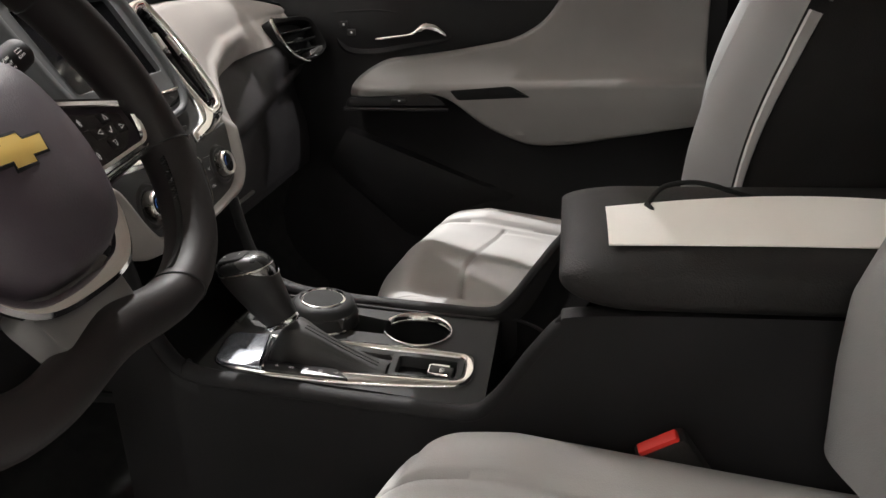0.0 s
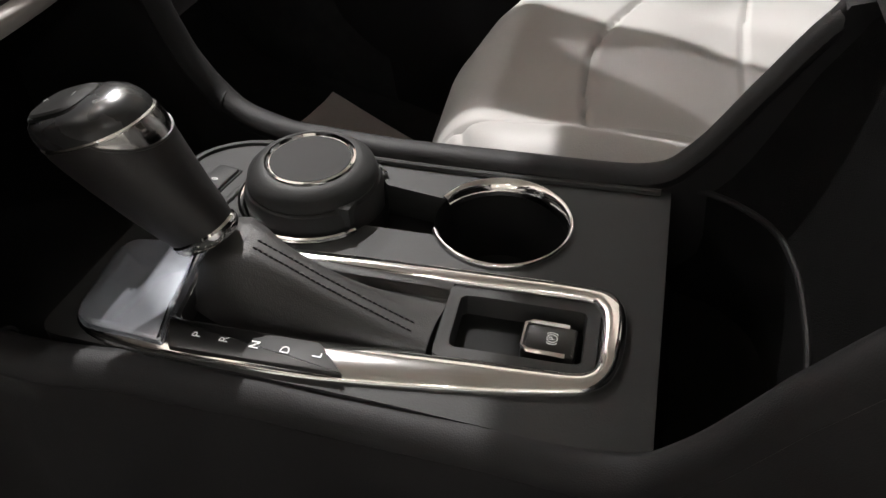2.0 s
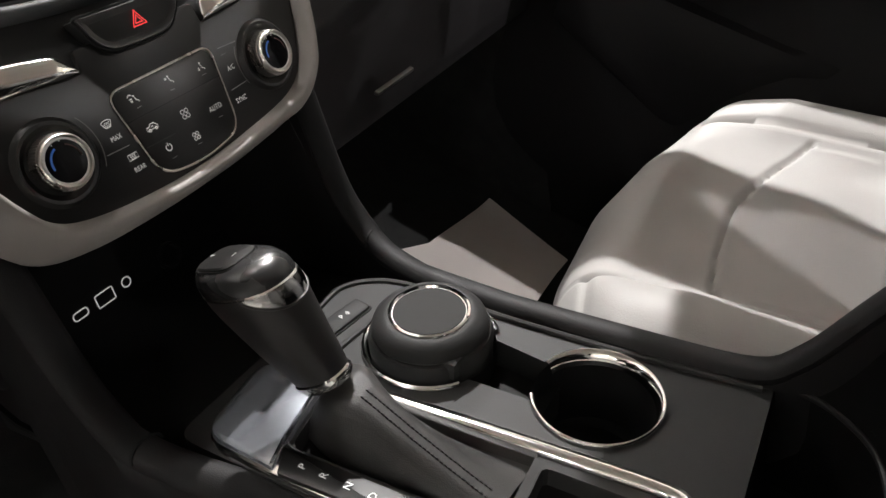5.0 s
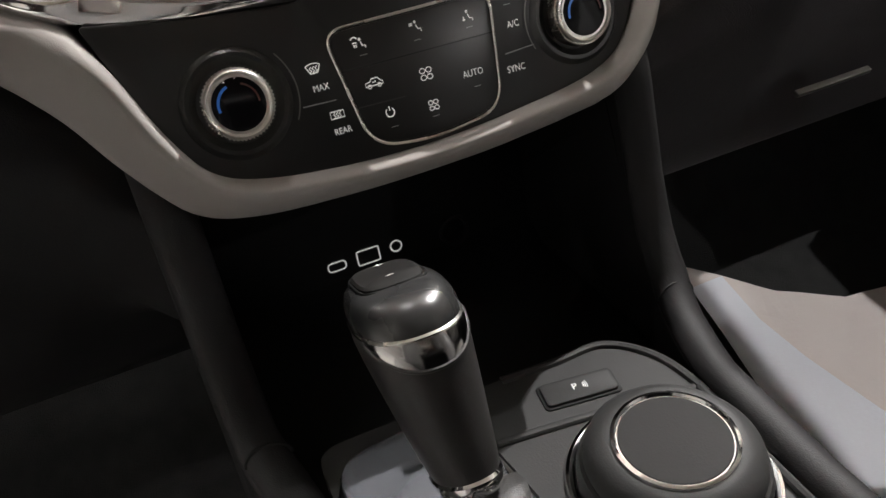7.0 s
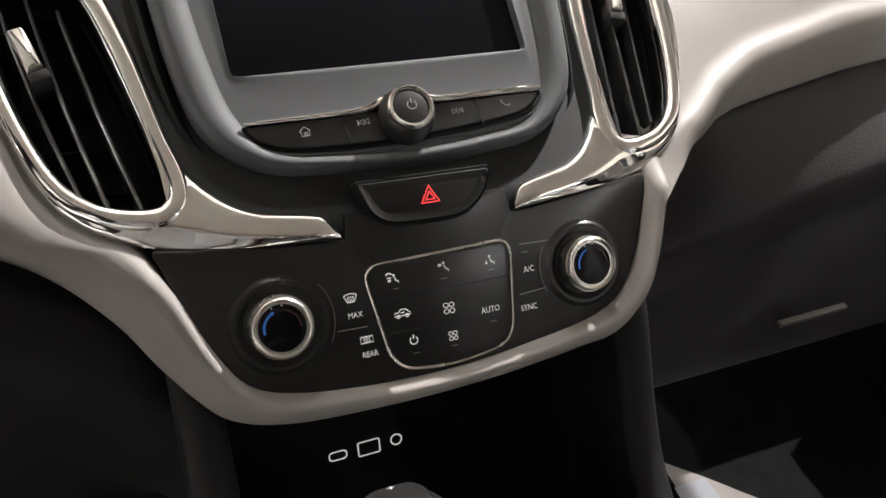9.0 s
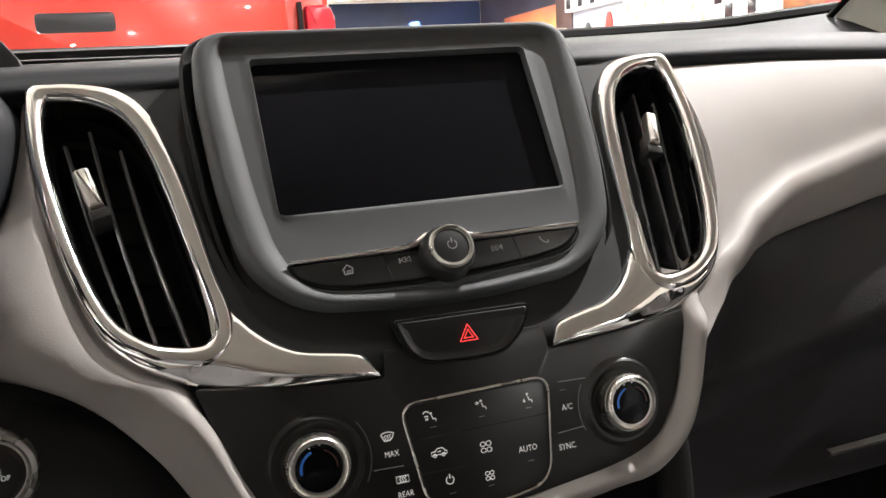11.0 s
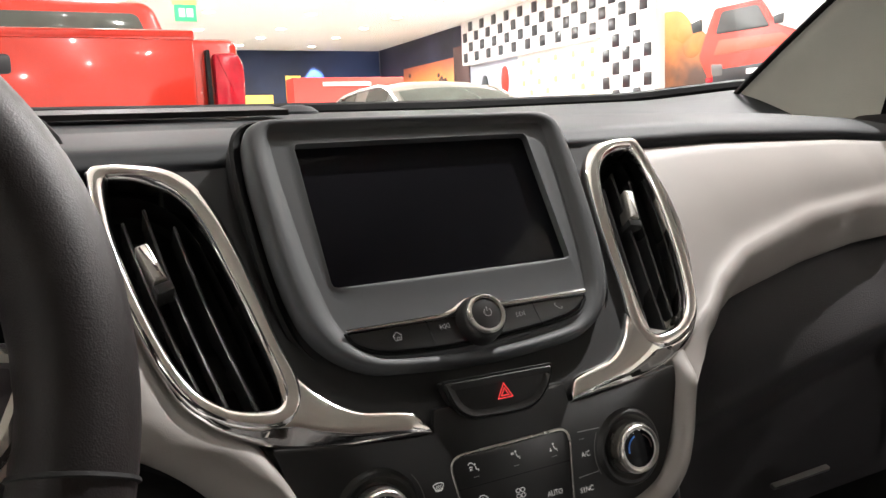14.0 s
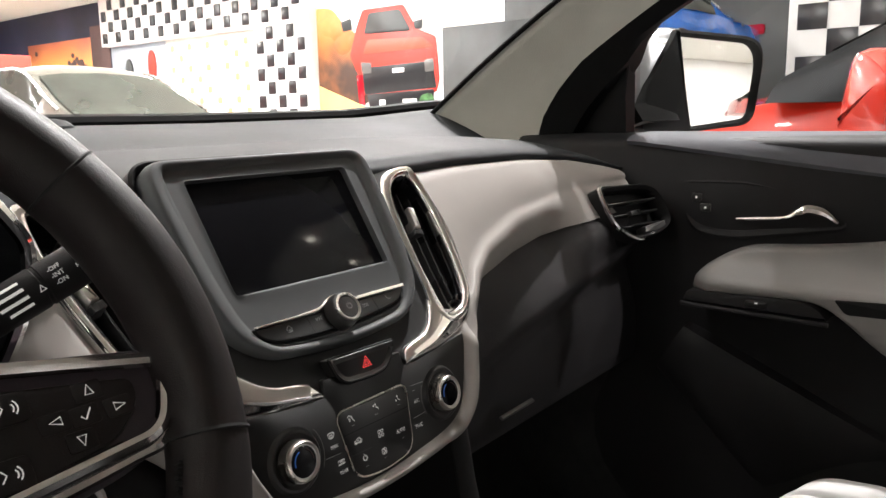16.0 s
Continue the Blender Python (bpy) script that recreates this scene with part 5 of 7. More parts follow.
def ering(h, rx, ry, cx=0.0, cyy=0.0, tilt=0.0, n=40, e=2.3):
    out = []
    for k in range(n):
        a = 2 * math.pi * k / n
        c, s = math.cos(a), math.sin(a)
        px, py = abs(c) ** (2 / e) * (1 if c > 0 else -1) * rx + cx, abs(s) ** (2 / e) * (1 if s > 0 else -1) * ry + cyy
        out.append(SH @ Vector((px, py, h * 0.91 + tilt * py)))
    return out


TL = 0.20   # the cap sits flatter than the shaft
GRIPS = [(0.000, 0.0126, 0.0172, 0.0), (0.008, 0.0140, 0.0190, 0.0005), (0.024, 0.0163, 0.0216, 0.002), (0.042, 0.0185, 0.0246, 0.0028), (0.056, 0.0200, 0.0268, 0.003), (0.064, 0.0205, 0.0276, 0.003), (0.069, 0.0203, 0.0273, 0.003)]
bm = bmesh.new()
rings(bm, [ering(h, rx, ry, 0, c, TL * min(1, h / 0.052)) for h, rx, ry, c in GRIPS] + [ering(0.0695, 0.0192, 0.0262, 0, 0.003, TL)], True, True, True)
part("grip", bm, GRIP, lev, "black leather grip")
bm = bmesh.new()
rings(bm, [ering(0.0688, 0.0204, 0.0274, 0, 0.003, TL), ering(0.0698, 0.0206, 0.0276, 0, 0.003, TL), ering(0.0706, 0.0200, 0.0270, 0, 0.003, TL)], True, True, True)
part("chrome_ring", bm, SATIN, lev, "thin chrome ring below the cap")
bm = bmesh.new()
rings(bm, [ering(0.0700, 0.0199, 0.0269, 0, 0.003, TL), ering(0.0735, 0.0201, 0.0271, 0, 0.003, TL), ering(0.0775, 0.0196, 0.0262, 0, 0.0032, TL), ering(0.0812, 0.0180, 0.0240, 0, 0.0036, TL), ering(0.0838, 0.0150, 0.0202, 0, 0.004, TL), ering(0.0850, 0.0105, 0.0145, 0, 0.004, TL), ering(0.0853, 0.001, 0.002, 0, 0.004, TL)], True, True, True)
part("cap", bm, CAP, lev, "dark grey cap")
bm = bmesh.new()
rings(bm, [ering(0.0815, 0.0128, 0.0140, 0, 0.0080, TL, e=3.5), ering(0.0856, 0.0126, 0.0137, 0, 0.0080, TL, e=3.5), ering(0.0866, 0.0116, 0.0126, 0, 0.0080, TL, e=3.5), ering(0.0871, 0.001, 0.001, 0, 0.0080, TL, e=3.5)], True, True, True)
part("cap_button", bm, DIALCAP, lev, "dark thumb button")
part("button_gap", tube(ering(0.0842, 0.0133, 0.0146, 0, 0.0080, TL, e=3.5), 0.0008, 5, True), VOID, lev)
PM = SH @ Matrix.Translation((0, 0.0165, 0.0873 * 0.91 + TL * 0.0165)) @ Matrix.Rotation(math.atan(TL), 4, "X")
part("print", strokes(PM, [[(-0.0016, 0), (0.0016, 0)], [(0, -0.0016), (0, 0.0016)]], 0.0005), ICON, lev)
part("print", strokes(shifted(PM, 0, -0.0165), [[(-0.0016, 0), (0.0016, 0)]], 0.0005), ICON, lev)
# mirror-like insert let into the back of the grip, deepest in the middle
rows, edge = [], []
for a in np.linspace(200, 340, 44):
    c, s = math.cos(radians(a)), math.sin(radians(a))
    w = math.sin(math.pi * (a - 200) / 140) ** 0.7
    row = []
    for g, out in ((0.0, 0.98), (0.0, 1.010), (0.35, 1.018), (0.7, 1.014), (1.0, 1.006), (1.05, 0.97)):
        h = 0.0690 - 0.0125 * w * g
        rx, ry, cc = (float(np.interp(h, [q[0] for q in GRIPS], [q[k] for q in GRIPS])) for k in (1, 2, 3))
        px, py = abs(c) ** 0.87 * (1 if c > 0 else -1) * rx * out, abs(s) ** 0.87 * (1 if s > 0 else -1) * ry * out + cc
        row.append(SH @ Vector((px, py, h * 0.91 + TL * min(1, h / 0.052) * py)))
    rows.append(row)
    edge.append(row[4])
ins = part("chrome_insert", patch(rows), DARKCHROME, lev, "curved chrome insert")
part("insert_edge", tube(edge, 0.0008, 6), GRIP, ins)
bm = bmesh.new()
rings(bm, [ering(-0.006, 0.0122, 0.0168), ering(-0.003, 0.0134, 0.0182), ering(0.0, 0.0136, 0.0184), ering(0.0012, 0.0128, 0.0174)], True, True, True)
part("collar", bm, CHROME, lev, "thin metal collar")
# paired stitching along the boot's ridge
bm = bmesh.new()
for sx in (-1, 1):
    for k in range(30):
        y0, y1 = -0.128 - 0.0026 * k, -0.128 - 0.0026 * k - 0.0017
        a, b = [boot_top(y) for y in (y0, y1)]
        for q0, q1, yy0, yy1 in ((a, b, y0, y1),):
            p0, p1 = [CP @ Vector((-0.0405 + sx * 0.0026 + 0.11 * (y + 0.128), (y + 0.057) * 1.005, h + 0.0009)) for y, h in ((yy0, q0), (yy1, q1))]
            tube([p0, (p0 + p1) / 2 + Vector((0, 0, 0.0004)), p1], 0.0007, 5, bm=bm)
part("stitching", bm, THREAD, con, "double row of black stitches")
part("ridge_seam", tube([CP @ Vector((-0.0405 + 0.11 * (y + 0.128), (y + 0.057) * 1.005, boot_top(y) + 0.0002)) for y in np.linspace(-0.126, -0.210, 20)], 0.0005, 5), VOID, con)

# ================= steering wheel =================
whl = thing("steering_wheel", "dark leather steering wheel with chrome-edged spokes and buttons", "steering wheel", (-0.364, -0.064, 1.095))
WT = 0.60
WM = frame_of((-0.364, -0.064, 1.093), (1, 0, 0), (0, math.sin(WT), math.cos(WT)))
WR = frame_of((-0.3586, -0.0863, 1.0721), (1, 0, 0), (0, math.sin(0.4923), math.cos(0.4923)))     # the rim's own plane


def rim_r(d):
    """Radius of the rim at d degrees: a little flatter at the bottom."""
    return 0.1607 - 0.050 * math.exp(-(((d + 180) % 360 - 90) / 36) ** 2)


bm = bmesh.new()
loops = []
for k in range(96):
    a = 2 * math.pi * k / 96
    d = math.degrees(a)
    grip = 0.0012 * math.exp(-((d - 20) / 16) ** 2) + 0.0012 * math.exp(-((d - 160) / 16) ** 2)
    r1, r2, rr = 0.0172 + grip, 0.0186 + grip, rim_r(d)
    loops.append([WR @ Vector(((rr + r1 * math.cos(b)) * math.cos(a), (rr + r1 * math.cos(b)) * math.sin(a), r2 * math.sin(b))) for b in np.linspace(0, 2 * math.pi, 20, endpoint=False)])
rows = [[bm.verts.new(p) for p in lp] for lp in loops]
for i in range(96):
    for j in range(20):
        bm.faces.new((rows[i][j], rows[i][(j + 1) % 20], rows[(i + 1) % 96][(j + 1) % 20], rows[(i + 1) % 96][j]))
rim = part("rim", bm, RIML, whl, "dark leather rim")
for d in (-12, -58, 34, 146, 192):
    a = radians(d)
    part("rim_joint", tube([WR @ Vector(((rim_r(d) + 0.0173 * math.cos(b)) * math.cos(a), (rim_r(d) + 0.0173 * math.cos(b)) * math.sin(a), 0.0187 * math.sin(b))) for b in np.linspace(0, 2 * math.pi, 20, endpoint=False)], 0.0010, 5, True), THREAD, rim)
bm = bmesh.new()
for k in range(46):
    a = radians(-54 + 38 * k / 45)
    q = WR @ Matrix.Rotation(a, 4, "Z") @ Matrix.Translation((rim_r(math.degrees(a)) - 0.0168, 0, 0.006))
    slab(q, [(-0.001, -0.0007), (0.001, -0.0007), (0.001, 0.0007), (-0.001, 0.0007)], -0.002, 0.002, 0.0004, bm)
part("rim_stitching", bm, THREAD, rim)
# hub
rows = []
for f, h in ((1.0, -0.03), (1.0, 0.008), (0.97, 0.020), (0.90, 0.030), (0.75, 0.037), (0.5, 0.041), (0.2, 0.043), (0.01, 0.0435)):
    rows.append([WM @ Vector((x * f, -0.042 + (y + 0.042) * f, h)) for x, y in resample([tuple(p) for p in rounded([(-0.062, 0.02, 0.03), (-0.068, -0.05, 0.03), (-0.040, -0.106, 0.03), (0.040, -0.106, 0.03), (0.068, -0.05, 0.03), (0.062, 0.02, 0.03)], 0.03, 6)], 60)])
bm = bmesh.new()
rings(bm, rows, True, False, True)
hub = part("hub", bm, HUB, whl, "padded dark airbag cover")
EM = shifted(WM, -0.010, -0.042, 0.0415, 0)
bow = [(-0.022, -0.005), (-0.0075, -0.005), (-0.0085, -0.009), (0.0065, -0.009), (0.0075, -0.005), (0.019, -0.005), (0.022, 0.005), (0.0085, 0.005), (0.0075, 0.009), (-0.0085, 0.009), (-0.0075, 0.005), (-0.019, 0.005)]
emb = part("emblem", slab(EM, bow, -0.003, 0.0022, 0.0008), GOLD, hub, "plain gold emblem shape")
part("emblem_edge", tube([EM @ Vector((*p, 0.001)) for p in bow], 0.0014, 6, True), VOID, emb)
# side spokes
for sx in (-1, 1):
    sp = part("spoke", slab(WM, rounded([(sx * 0.050, 0.0), (sx * 0.155, -0.018), (sx * 0.162, -0.036), (sx * 0.140, -0.062), (sx * 0.055, -0.075)][::sx], 0.008), -0.02, 0.004, 0.004), HUB, whl)
    ch = rounded([(sx * 0.052, -0.0050, 0.003), (sx * 0.1555, -0.0258, 0.005), (sx * 0.1435, -0.0552, 0.010), (sx * 0.0550, -0.0640, 0.003)], 0.008, 8)
    part("spoke_trim", tube([WM @ Vector((p[0], p[1], 0.0075)) for p in ch], 0.0033, 8, flat=0.9), CHROME, sp, "bright chrome edge round the buttons")
    part("spoke_lip", tube([WM @ Vector((sx * x, y, 0.0035)) for x, y in spline([(0.058, -0.0690), (0.098, -0.0645), (0.131, -0.0605), (0.143, -0.0586), (0.151, -0.0490)], 5)], 0.0028, 8), CHROME, sp)
    padp = rounded([(sx * 0.062, -0.0155, 0.005), (sx * 0.140, -0.029, 0.008), (sx * 0.139, -0.040, 0.01), (sx * 0.126, -0.0525, 0.012), (sx * 0.070, -0.061, 0.008)][::sx], 0.008, 6)
    pad = part("button_pad", slab(WM, padp, 0.0, 0.0072, 0.002), RIML, sp)
    for bx, by, ln in ((0.1205, -0.0300, [(-0.0022, -0.0022), (0.0022, -0.0022), (0, 0.0030), (-0.0022, -0.0022)]), (0.1300, -0.0395, [(-0.0028, -0.0020), (0.0030, 0.0), (-0.0028, 0.0020), (-0.0028, -0.0020)]),
                       (0.1050, -0.0385, [(0.0028, -0.0020), (-0.0030, 0.0), (0.0028, 0.0020), (0.0028, -0.0020)]), (0.1120, -0.0482, [(-0.0022, 0.0022), (0.0022, 0.0022), (0, -0.0030), (-0.0022, 0.0022)]),
                       (0.1165, -0.0392, [(-0.0028, -0.0002), (-0.0008, -0.0024), (0.0030, 0.0030)])):
        m = shifted(WM, sx * bx, by, 0.007)
        key = part("key", slab(m, rounded([(-0.0058, -0.0040), (0.0058, -0.0040), (0.0058, 0.0040), (-0.0058, 0.0040)], 0.0015), 0.0, 0.0007, 0.0004), RIML, pad)
        part("print", strokes(m, [[(a * sx * 0.78, b * 0.78) for a, b in ln]], 0.00065, 0.0014), ICON, key)
    for bx, by in ((0.0905, -0.0285), (0.0845, -0.0520)):
        m = shifted(WM, sx * bx, by, 0.007)
        key = part("key", slab(m, rounded([(-0.009, -0.006), (0.008, -0.006), (0.008, 0.006), (-0.009, 0.006)], 0.003), 0.0, 0.0014, 0.0006), RIML, pad)
        part("print", strokes(m, [arc(0.0008, 0, 0.002, -50, 50, 5), arc(0.0008, 0, 0.0034, -50, 50, 5), [(-0.003, -0.002), (-0.001, 0.0005), (-0.0025, 0.0025)]], 0.0006, 0.0016), ICON, key)
# lower spoke
low = part("lower_spoke", slab(WM, rounded([(-0.040, -0.100), (0.040, -0.100), (0.030, -0.155), (-0.030, -0.155)][::1], 0.012), -0.012, 0.006, 0.004), GREYM, whl, "grey metallic lower spoke")
part("spoke_band", tube([WM @ Vector((x, y, 0.012)) for x, y in spline([(-0.066, -0.055), (-0.056, -0.090), (-0.036, -0.110), (0, -0.114), (0.036, -0.110), (0.056, -0.090), (0.062, -0.07)], 6)], [0.002] + [0.006] * 35 + [0.002], 8, flat=0.6), CHROME, low, "curved chrome band")

# column shroud and wiper stalk
col = thing("steering_column", "dark steering column shroud with a printed wiper stalk", "steering column", (-0.364, 0.03, 1.02))
bm = bmesh.new()
rings(bm, [[Vector((-0.364 + rx * math.cos(a), y, z + rz * math.sin(a))) for a in np.linspace(0, 2 * math.pi, 28, endpoint=False)] for y, z, rx, rz in ((-0.030, 1.055, 0.055, 0.050), (0.0, 1.05, 0.066, 0.060), (0.06, 1.035, 0.074, 0.062), (0.14, 1.01, 0.08, 0.06))], True, True, True)
part("shroud", bm, DARK, col)
sa, sb = Vector((-0.306, 0.020, 1.055)), Vector((-0.188, 0.004, 1.110))
d = (sb - sa).normalized()
SM = Matrix.Translation(sa) @ d.to_track_quat("Z", "Y").to_matrix().to_4x4()
stalk = part("wiper_stalk", lathe(SM, [(0.007, 0.0), (0.0075, 0.03), (0.0098, 0.045), (0.0108, 0.072), (0.0111, 0.099), (0.0106, 0.0996), (0.0106, 0.1010), (0.0112, 0.1016), (0.0113, 0.124), (0.0108, 0.130), (0.0095, 0.132), (0.004, 0.133)], 32), DARK, col, "dark wiper stalk with white markings")
face = Vector((-0.35, -0.80, 0.30)).normalized()
fx = d
fz = (face - d * face.dot(d)).normalized()
fy = fz.cross(fx)
ST = Matrix(((fx.x, fy.x, fz.x, sa.x), (fx.y, fy.y, fz.y, sa.y), (fx.z, fy.z, fz.z, sa.z), (0, 0, 0, 1)))


def on_stalk(h, turn, r):
    return ST @ Matrix.Rotation(radians(turn), 4, "X") @ Matrix.Translation((h, 0, r))


for k in range(4):
    part("grip_bar", strokes(on_stalk(0.086 - 0.0012 * k, 34 - 21 * k, 0.0112), [[(-0.006 - 0.001 * k, -0.0), (0.006 + 0.001 * k, 0.0)]], 0.0016), ICON, stalk)
part("print", strokes(on_stalk(0.0985, 12, 0.0115), [[(-0.0014, -0.0013), (0.0014, -0.0013), (0, 0.0015), (-0.0014, -0.0013)]], 0.0008), ICON, stalk)
for k, wd in enumerate(("-OFF", "-INT", "-ON")):
    letters("print", wd, 0.0033, on_stalk(0.1080, -16 + 18 * k, 0.0117), ICON, stalk)
letters("print", "REAR", 0.0030, on_stalk(0.1205, 8, 0.0115), ICON, stalk)
part("print", strokes(on_stalk(0.1205, -12, 0.0115), [[(-0.0024, -0.0012), (-0.0024, 0.0012), (0.0024, 0.0012), (0.0024, -0.0012), (-0.0024, -0.0012)]], 0.0006), ICON, stalk)
for k, wd in enumerate(("LO", "INT", "OFF", "1x")):
    letters("print", wd, 0.0033, on_stalk(0.0680, -24 + 20 * k, 0.0111), ICON, stalk)

# ================= seats =================
def seat(cx, yf, ztop, label, tilt, lean, twist=0.0):
    """A front seat: cushion with seams, bolstered backrest; yf: front edge."""
    s = thing("car_seat", label, "seat", (cx, yf - 0.25, 0.42), "front seats")
    hw, ln = 0.255, 0.53

    def bow(u):
        return lerp_table([(-1, -0.050), (-0.85, -0.024), (-0.5, 0.004), (0, 0.014), (0.4, 0.002), (0.8, -0.036), (1, -0.070)], u if cx > 0 else -u)
    rows = []
    for v in np.linspace(0, 1, 170):
        row = []
        for u in np.linspace(-1, 1, 130):
            au = abs(u)
            roll = 0.115 * (1 - math.sqrt(1 - max(0, 1 - v / 0.15) ** 2))
            width = hw - 0.035 * max(0, 1 - v / 0.25) ** 2
            edge = 0.20 * max(0, (au - 0.86) / 0.14) ** 2.6
            bol = 0.030 * math.exp(-((au - 0.74) / 0.17) ** 2) * min(1, v / 0.25)
            z = ztop - 0.016 - roll - edge + bol - 0.075 * v
            # seams
            arcv = 0.265 + 0.075 * (u + 0.1) ** 2 + 0.10 * max(0, u) ** 2
            g = 0.006 * math.exp(-((v - arcv) / 0.0055) ** 2) * (1 if au < 0.58 else 0)
            g += 0.005 * math.exp(-((v - 0.505 - 0.01 * u * u) / 0.005) ** 2) * (1 if au < 0.58 else 0)
            g += 0.006 * math.exp(-((au - 0.60 - 0.03 * (1 - v)) / 0.010) ** 2) * (1 if v > 0.10 else max(0, v / 0.10))
            g += 0.004 * math.exp(-((v - 0.085) / 0.010) ** 2) * (1 if au > 0.62 else 0)
            puff = 0.004 * math.sin(math.pi * min(1, max(0, (v - 0.3) / 0.17))) * (1 if au < 0.55 else 0)
            row.append((cx + u * width, yf + bow(u) * max(0, 1 - v / 0.6) - ln * v, z - g + puff))
        rows.append(row)
    part("cushion", patch(rows), SEAT, s, "light grey leather cushion with curved seams", sharp=80)
    part("cushion_base", slab(Matrix.Translation((cx, yf - 0.27, 0.47)), rounded([(-0.245, -0.25), (0.245, -0.25), (0.225, 0.245), (-0.225, 0.245)], 0.05), 0, ztop - 0.47 - 0.125, 0.02), SEATDARK, s)
    part("seat_runner", box((cx - 0.2, yf - 0.5, 0.40), (cx + 0.2, yf - 0.06, 0.48), 0.01), CARPET, s)
    # backrest
    yb, zb, ca, sa_ = yf - tilt, ztop - 0.02, math.cos(lean), math.sin(lean)
    rows, rows2 = [], []
    for v in np.linspace(0, 1, 90):
        row, row2 = [], []
        for u in np.linspace(-1, 1, 90):
            au = abs(u)
            w = 0.262 - 0.03 * max(0, v - 0.55) ** 1.2 * 2 - 0.02 * max(0, 0.12 - v) * 5
            bol = 0.058 * math.exp(-((au - 0.82) / 0.16) ** 2) * (0.35 + 0.65 * min(1, v / 0.22)) * (1 - 0.2 * v) - 0.014 * max(0, (au - 0.90) / 0.10) ** 2
            g = 0.007 * math.exp(-((au - 0.58) / 0.014) ** 2) + 0.006 * math.exp(-((v - 0.28) / 0.010) ** 2) * (au < 0.58) + 0.006 * math.exp(-((v - 0.62) / 0.010) ** 2) * (au < 0.58)
            f = bol - g - 0.05 * max(0, (v - 0.9) / 0.1) ** 2 + 0.018 * math.sin(math.pi * min(1, v / 0.6)) * (1 - au * 0.6) - (min(0.04, 0.12 * max(0, (0.65 - v) / 0.65) ** 2) if cx > 0 else 0)
            h = 0.58 * v
            row.append((cx + u * w, yb - h * sa_ + f * ca - twist * u * w, zb + h * ca + f * sa_))
            b = -0.22 + 0.03 * au ** 4
            row2.append((cx + u * w * 0.985, yb - h * sa_ + b * ca - twist * u * w, zb + h * ca + b * sa_))
        rows.append(row)
        rows2.append(row2)
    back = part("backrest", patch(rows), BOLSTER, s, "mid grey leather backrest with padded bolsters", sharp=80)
    loops = [[r[0], r2[0]] for r, r2 in zip(rows, rows2)]
    bm = patch(rows2)
    for k in (0, -1):
        rings(bm, [[Vector(a[k]), Vector(a[k]).lerp(Vector(b[k]), 0.5), Vector(b[k])] for a, b in zip(rows, rows2)], False)
    part("backrest_shell", bm, SEATDARK, back, "black side and back cover")
    for k in (0, -1):
      sg = -1 if k == 0 else 1
      for low, high in ((12, 62), (63, 90)):
        strip = []
        for i in range(low, high):
            a, b = Vector(rows[i][k]), Vector(rows2[i][k])
            t = 0.012 + 0.045 * (i - 12) / 50 if i < 63 else 0.07 + 0.09 * (i - 63) / 27
            strip.append([a.lerp(b, 0.012) + Vector((sg * 0.001, 0, 0)), a.lerp(b, 0.02) + Vector((sg * 0.005, 0, 0)), a.lerp(b, 0.02 + t) + Vector((sg * 0.005, 0, 0)), a.lerp(b, 0.03 + t) + Vector((sg * 0.001, 0, 0))])
        part("side_strip", patch(strip), SEAT, back, "light strip along the side")
    part("head_restraint", slab(Matrix.Translation((cx, yb - 0.60 * sa_ - 0.04, zb + 0.60 * ca)), rounded([(-0.13, -0.05), (0.13, -0.05), (0.12, 0.05), (-0.12, 0.05)], 0.04), 0, 0.17, 0.03), SEAT, s)
    return s


seat(0.372, -0.105, 0.752, "light grey leather passenger seat with dark sides", 0.417, 0.37, 0.20)
seat(-0.372, -0.205, 0.800, "light grey leather driver's seat with dark sides", 0.407, 0.35)

# belt buckle between seat and console
bk = thing("belt_buckle", "black seat belt buckle with a red release button", "belt buckle", (-0.144, -0.475, 0.74))
BK = frame_of((-0.144, -0.471, 0.772), (0.0, -0.86, 0.5), (-0.2, 0.5, 0.8))
part("buckle_body", slab(BK, rounded([(-0.024, -0.075), (0.024, -0.075), (0.023, 0.004), (-0.023, 0.004)], 0.008), -0.009, 0.0065, 0.004), SEATDARK, bk)
part("release_button", slab(BK, rounded([(-0.0185, 0.0), (0.0185, 0.0), (0.0175, 0.008), (-0.0175, 0.008)], 0.002), -0.005, 0.005, 0.002), REDPLA, bk, "bright red release button")

# white card strapped on the armrest
card = thing("white_card", "white card tied with black elastic on the armrest", "card", (-0.05, -0.56, 0.94))


def lid_top(x):
    return 0.910 + 0.031 * (1 - 0.25 * (x / 0.131) ** 2) * (1 - abs(x / 0.131) ** 4) ** 0.31


rows = []
for y in np.linspace(-0.424, -0.70, 24):
    bow = 0.010 * math.sin(math.pi * (-0.424 - y) / 0.34)
    row = []
    for f in np.linspace(0, 1, 9):
        x = -0.024 - 0.077 * f
        row.append((x + bow * 0.5, y, lid_top(x) + 0.0035 + bow * (1 - f)))
    rows.append(row)
part("card_sheet", patch(rows, thick=(0, 0, -0.0012)), CARD, card, smooth=False)
el = thing("elastic_cord", "thin black elastic cord looped over the armrest", "cord", (0.0, -0.5, 0.95))
part("cord", tube(spline([(-0.030, -0.459, 0.9445), (-0.016, -0.466, 0.951), (-0.002, -0.478, 0.9570), (0.004, -0.500, 0.9595), (0.004, -0.520, 0.957), (0.002, -0.540, 0.951), (0.0, -0.560, 0.9455)], 6), 0.0024, 8), ELASTIC, el)
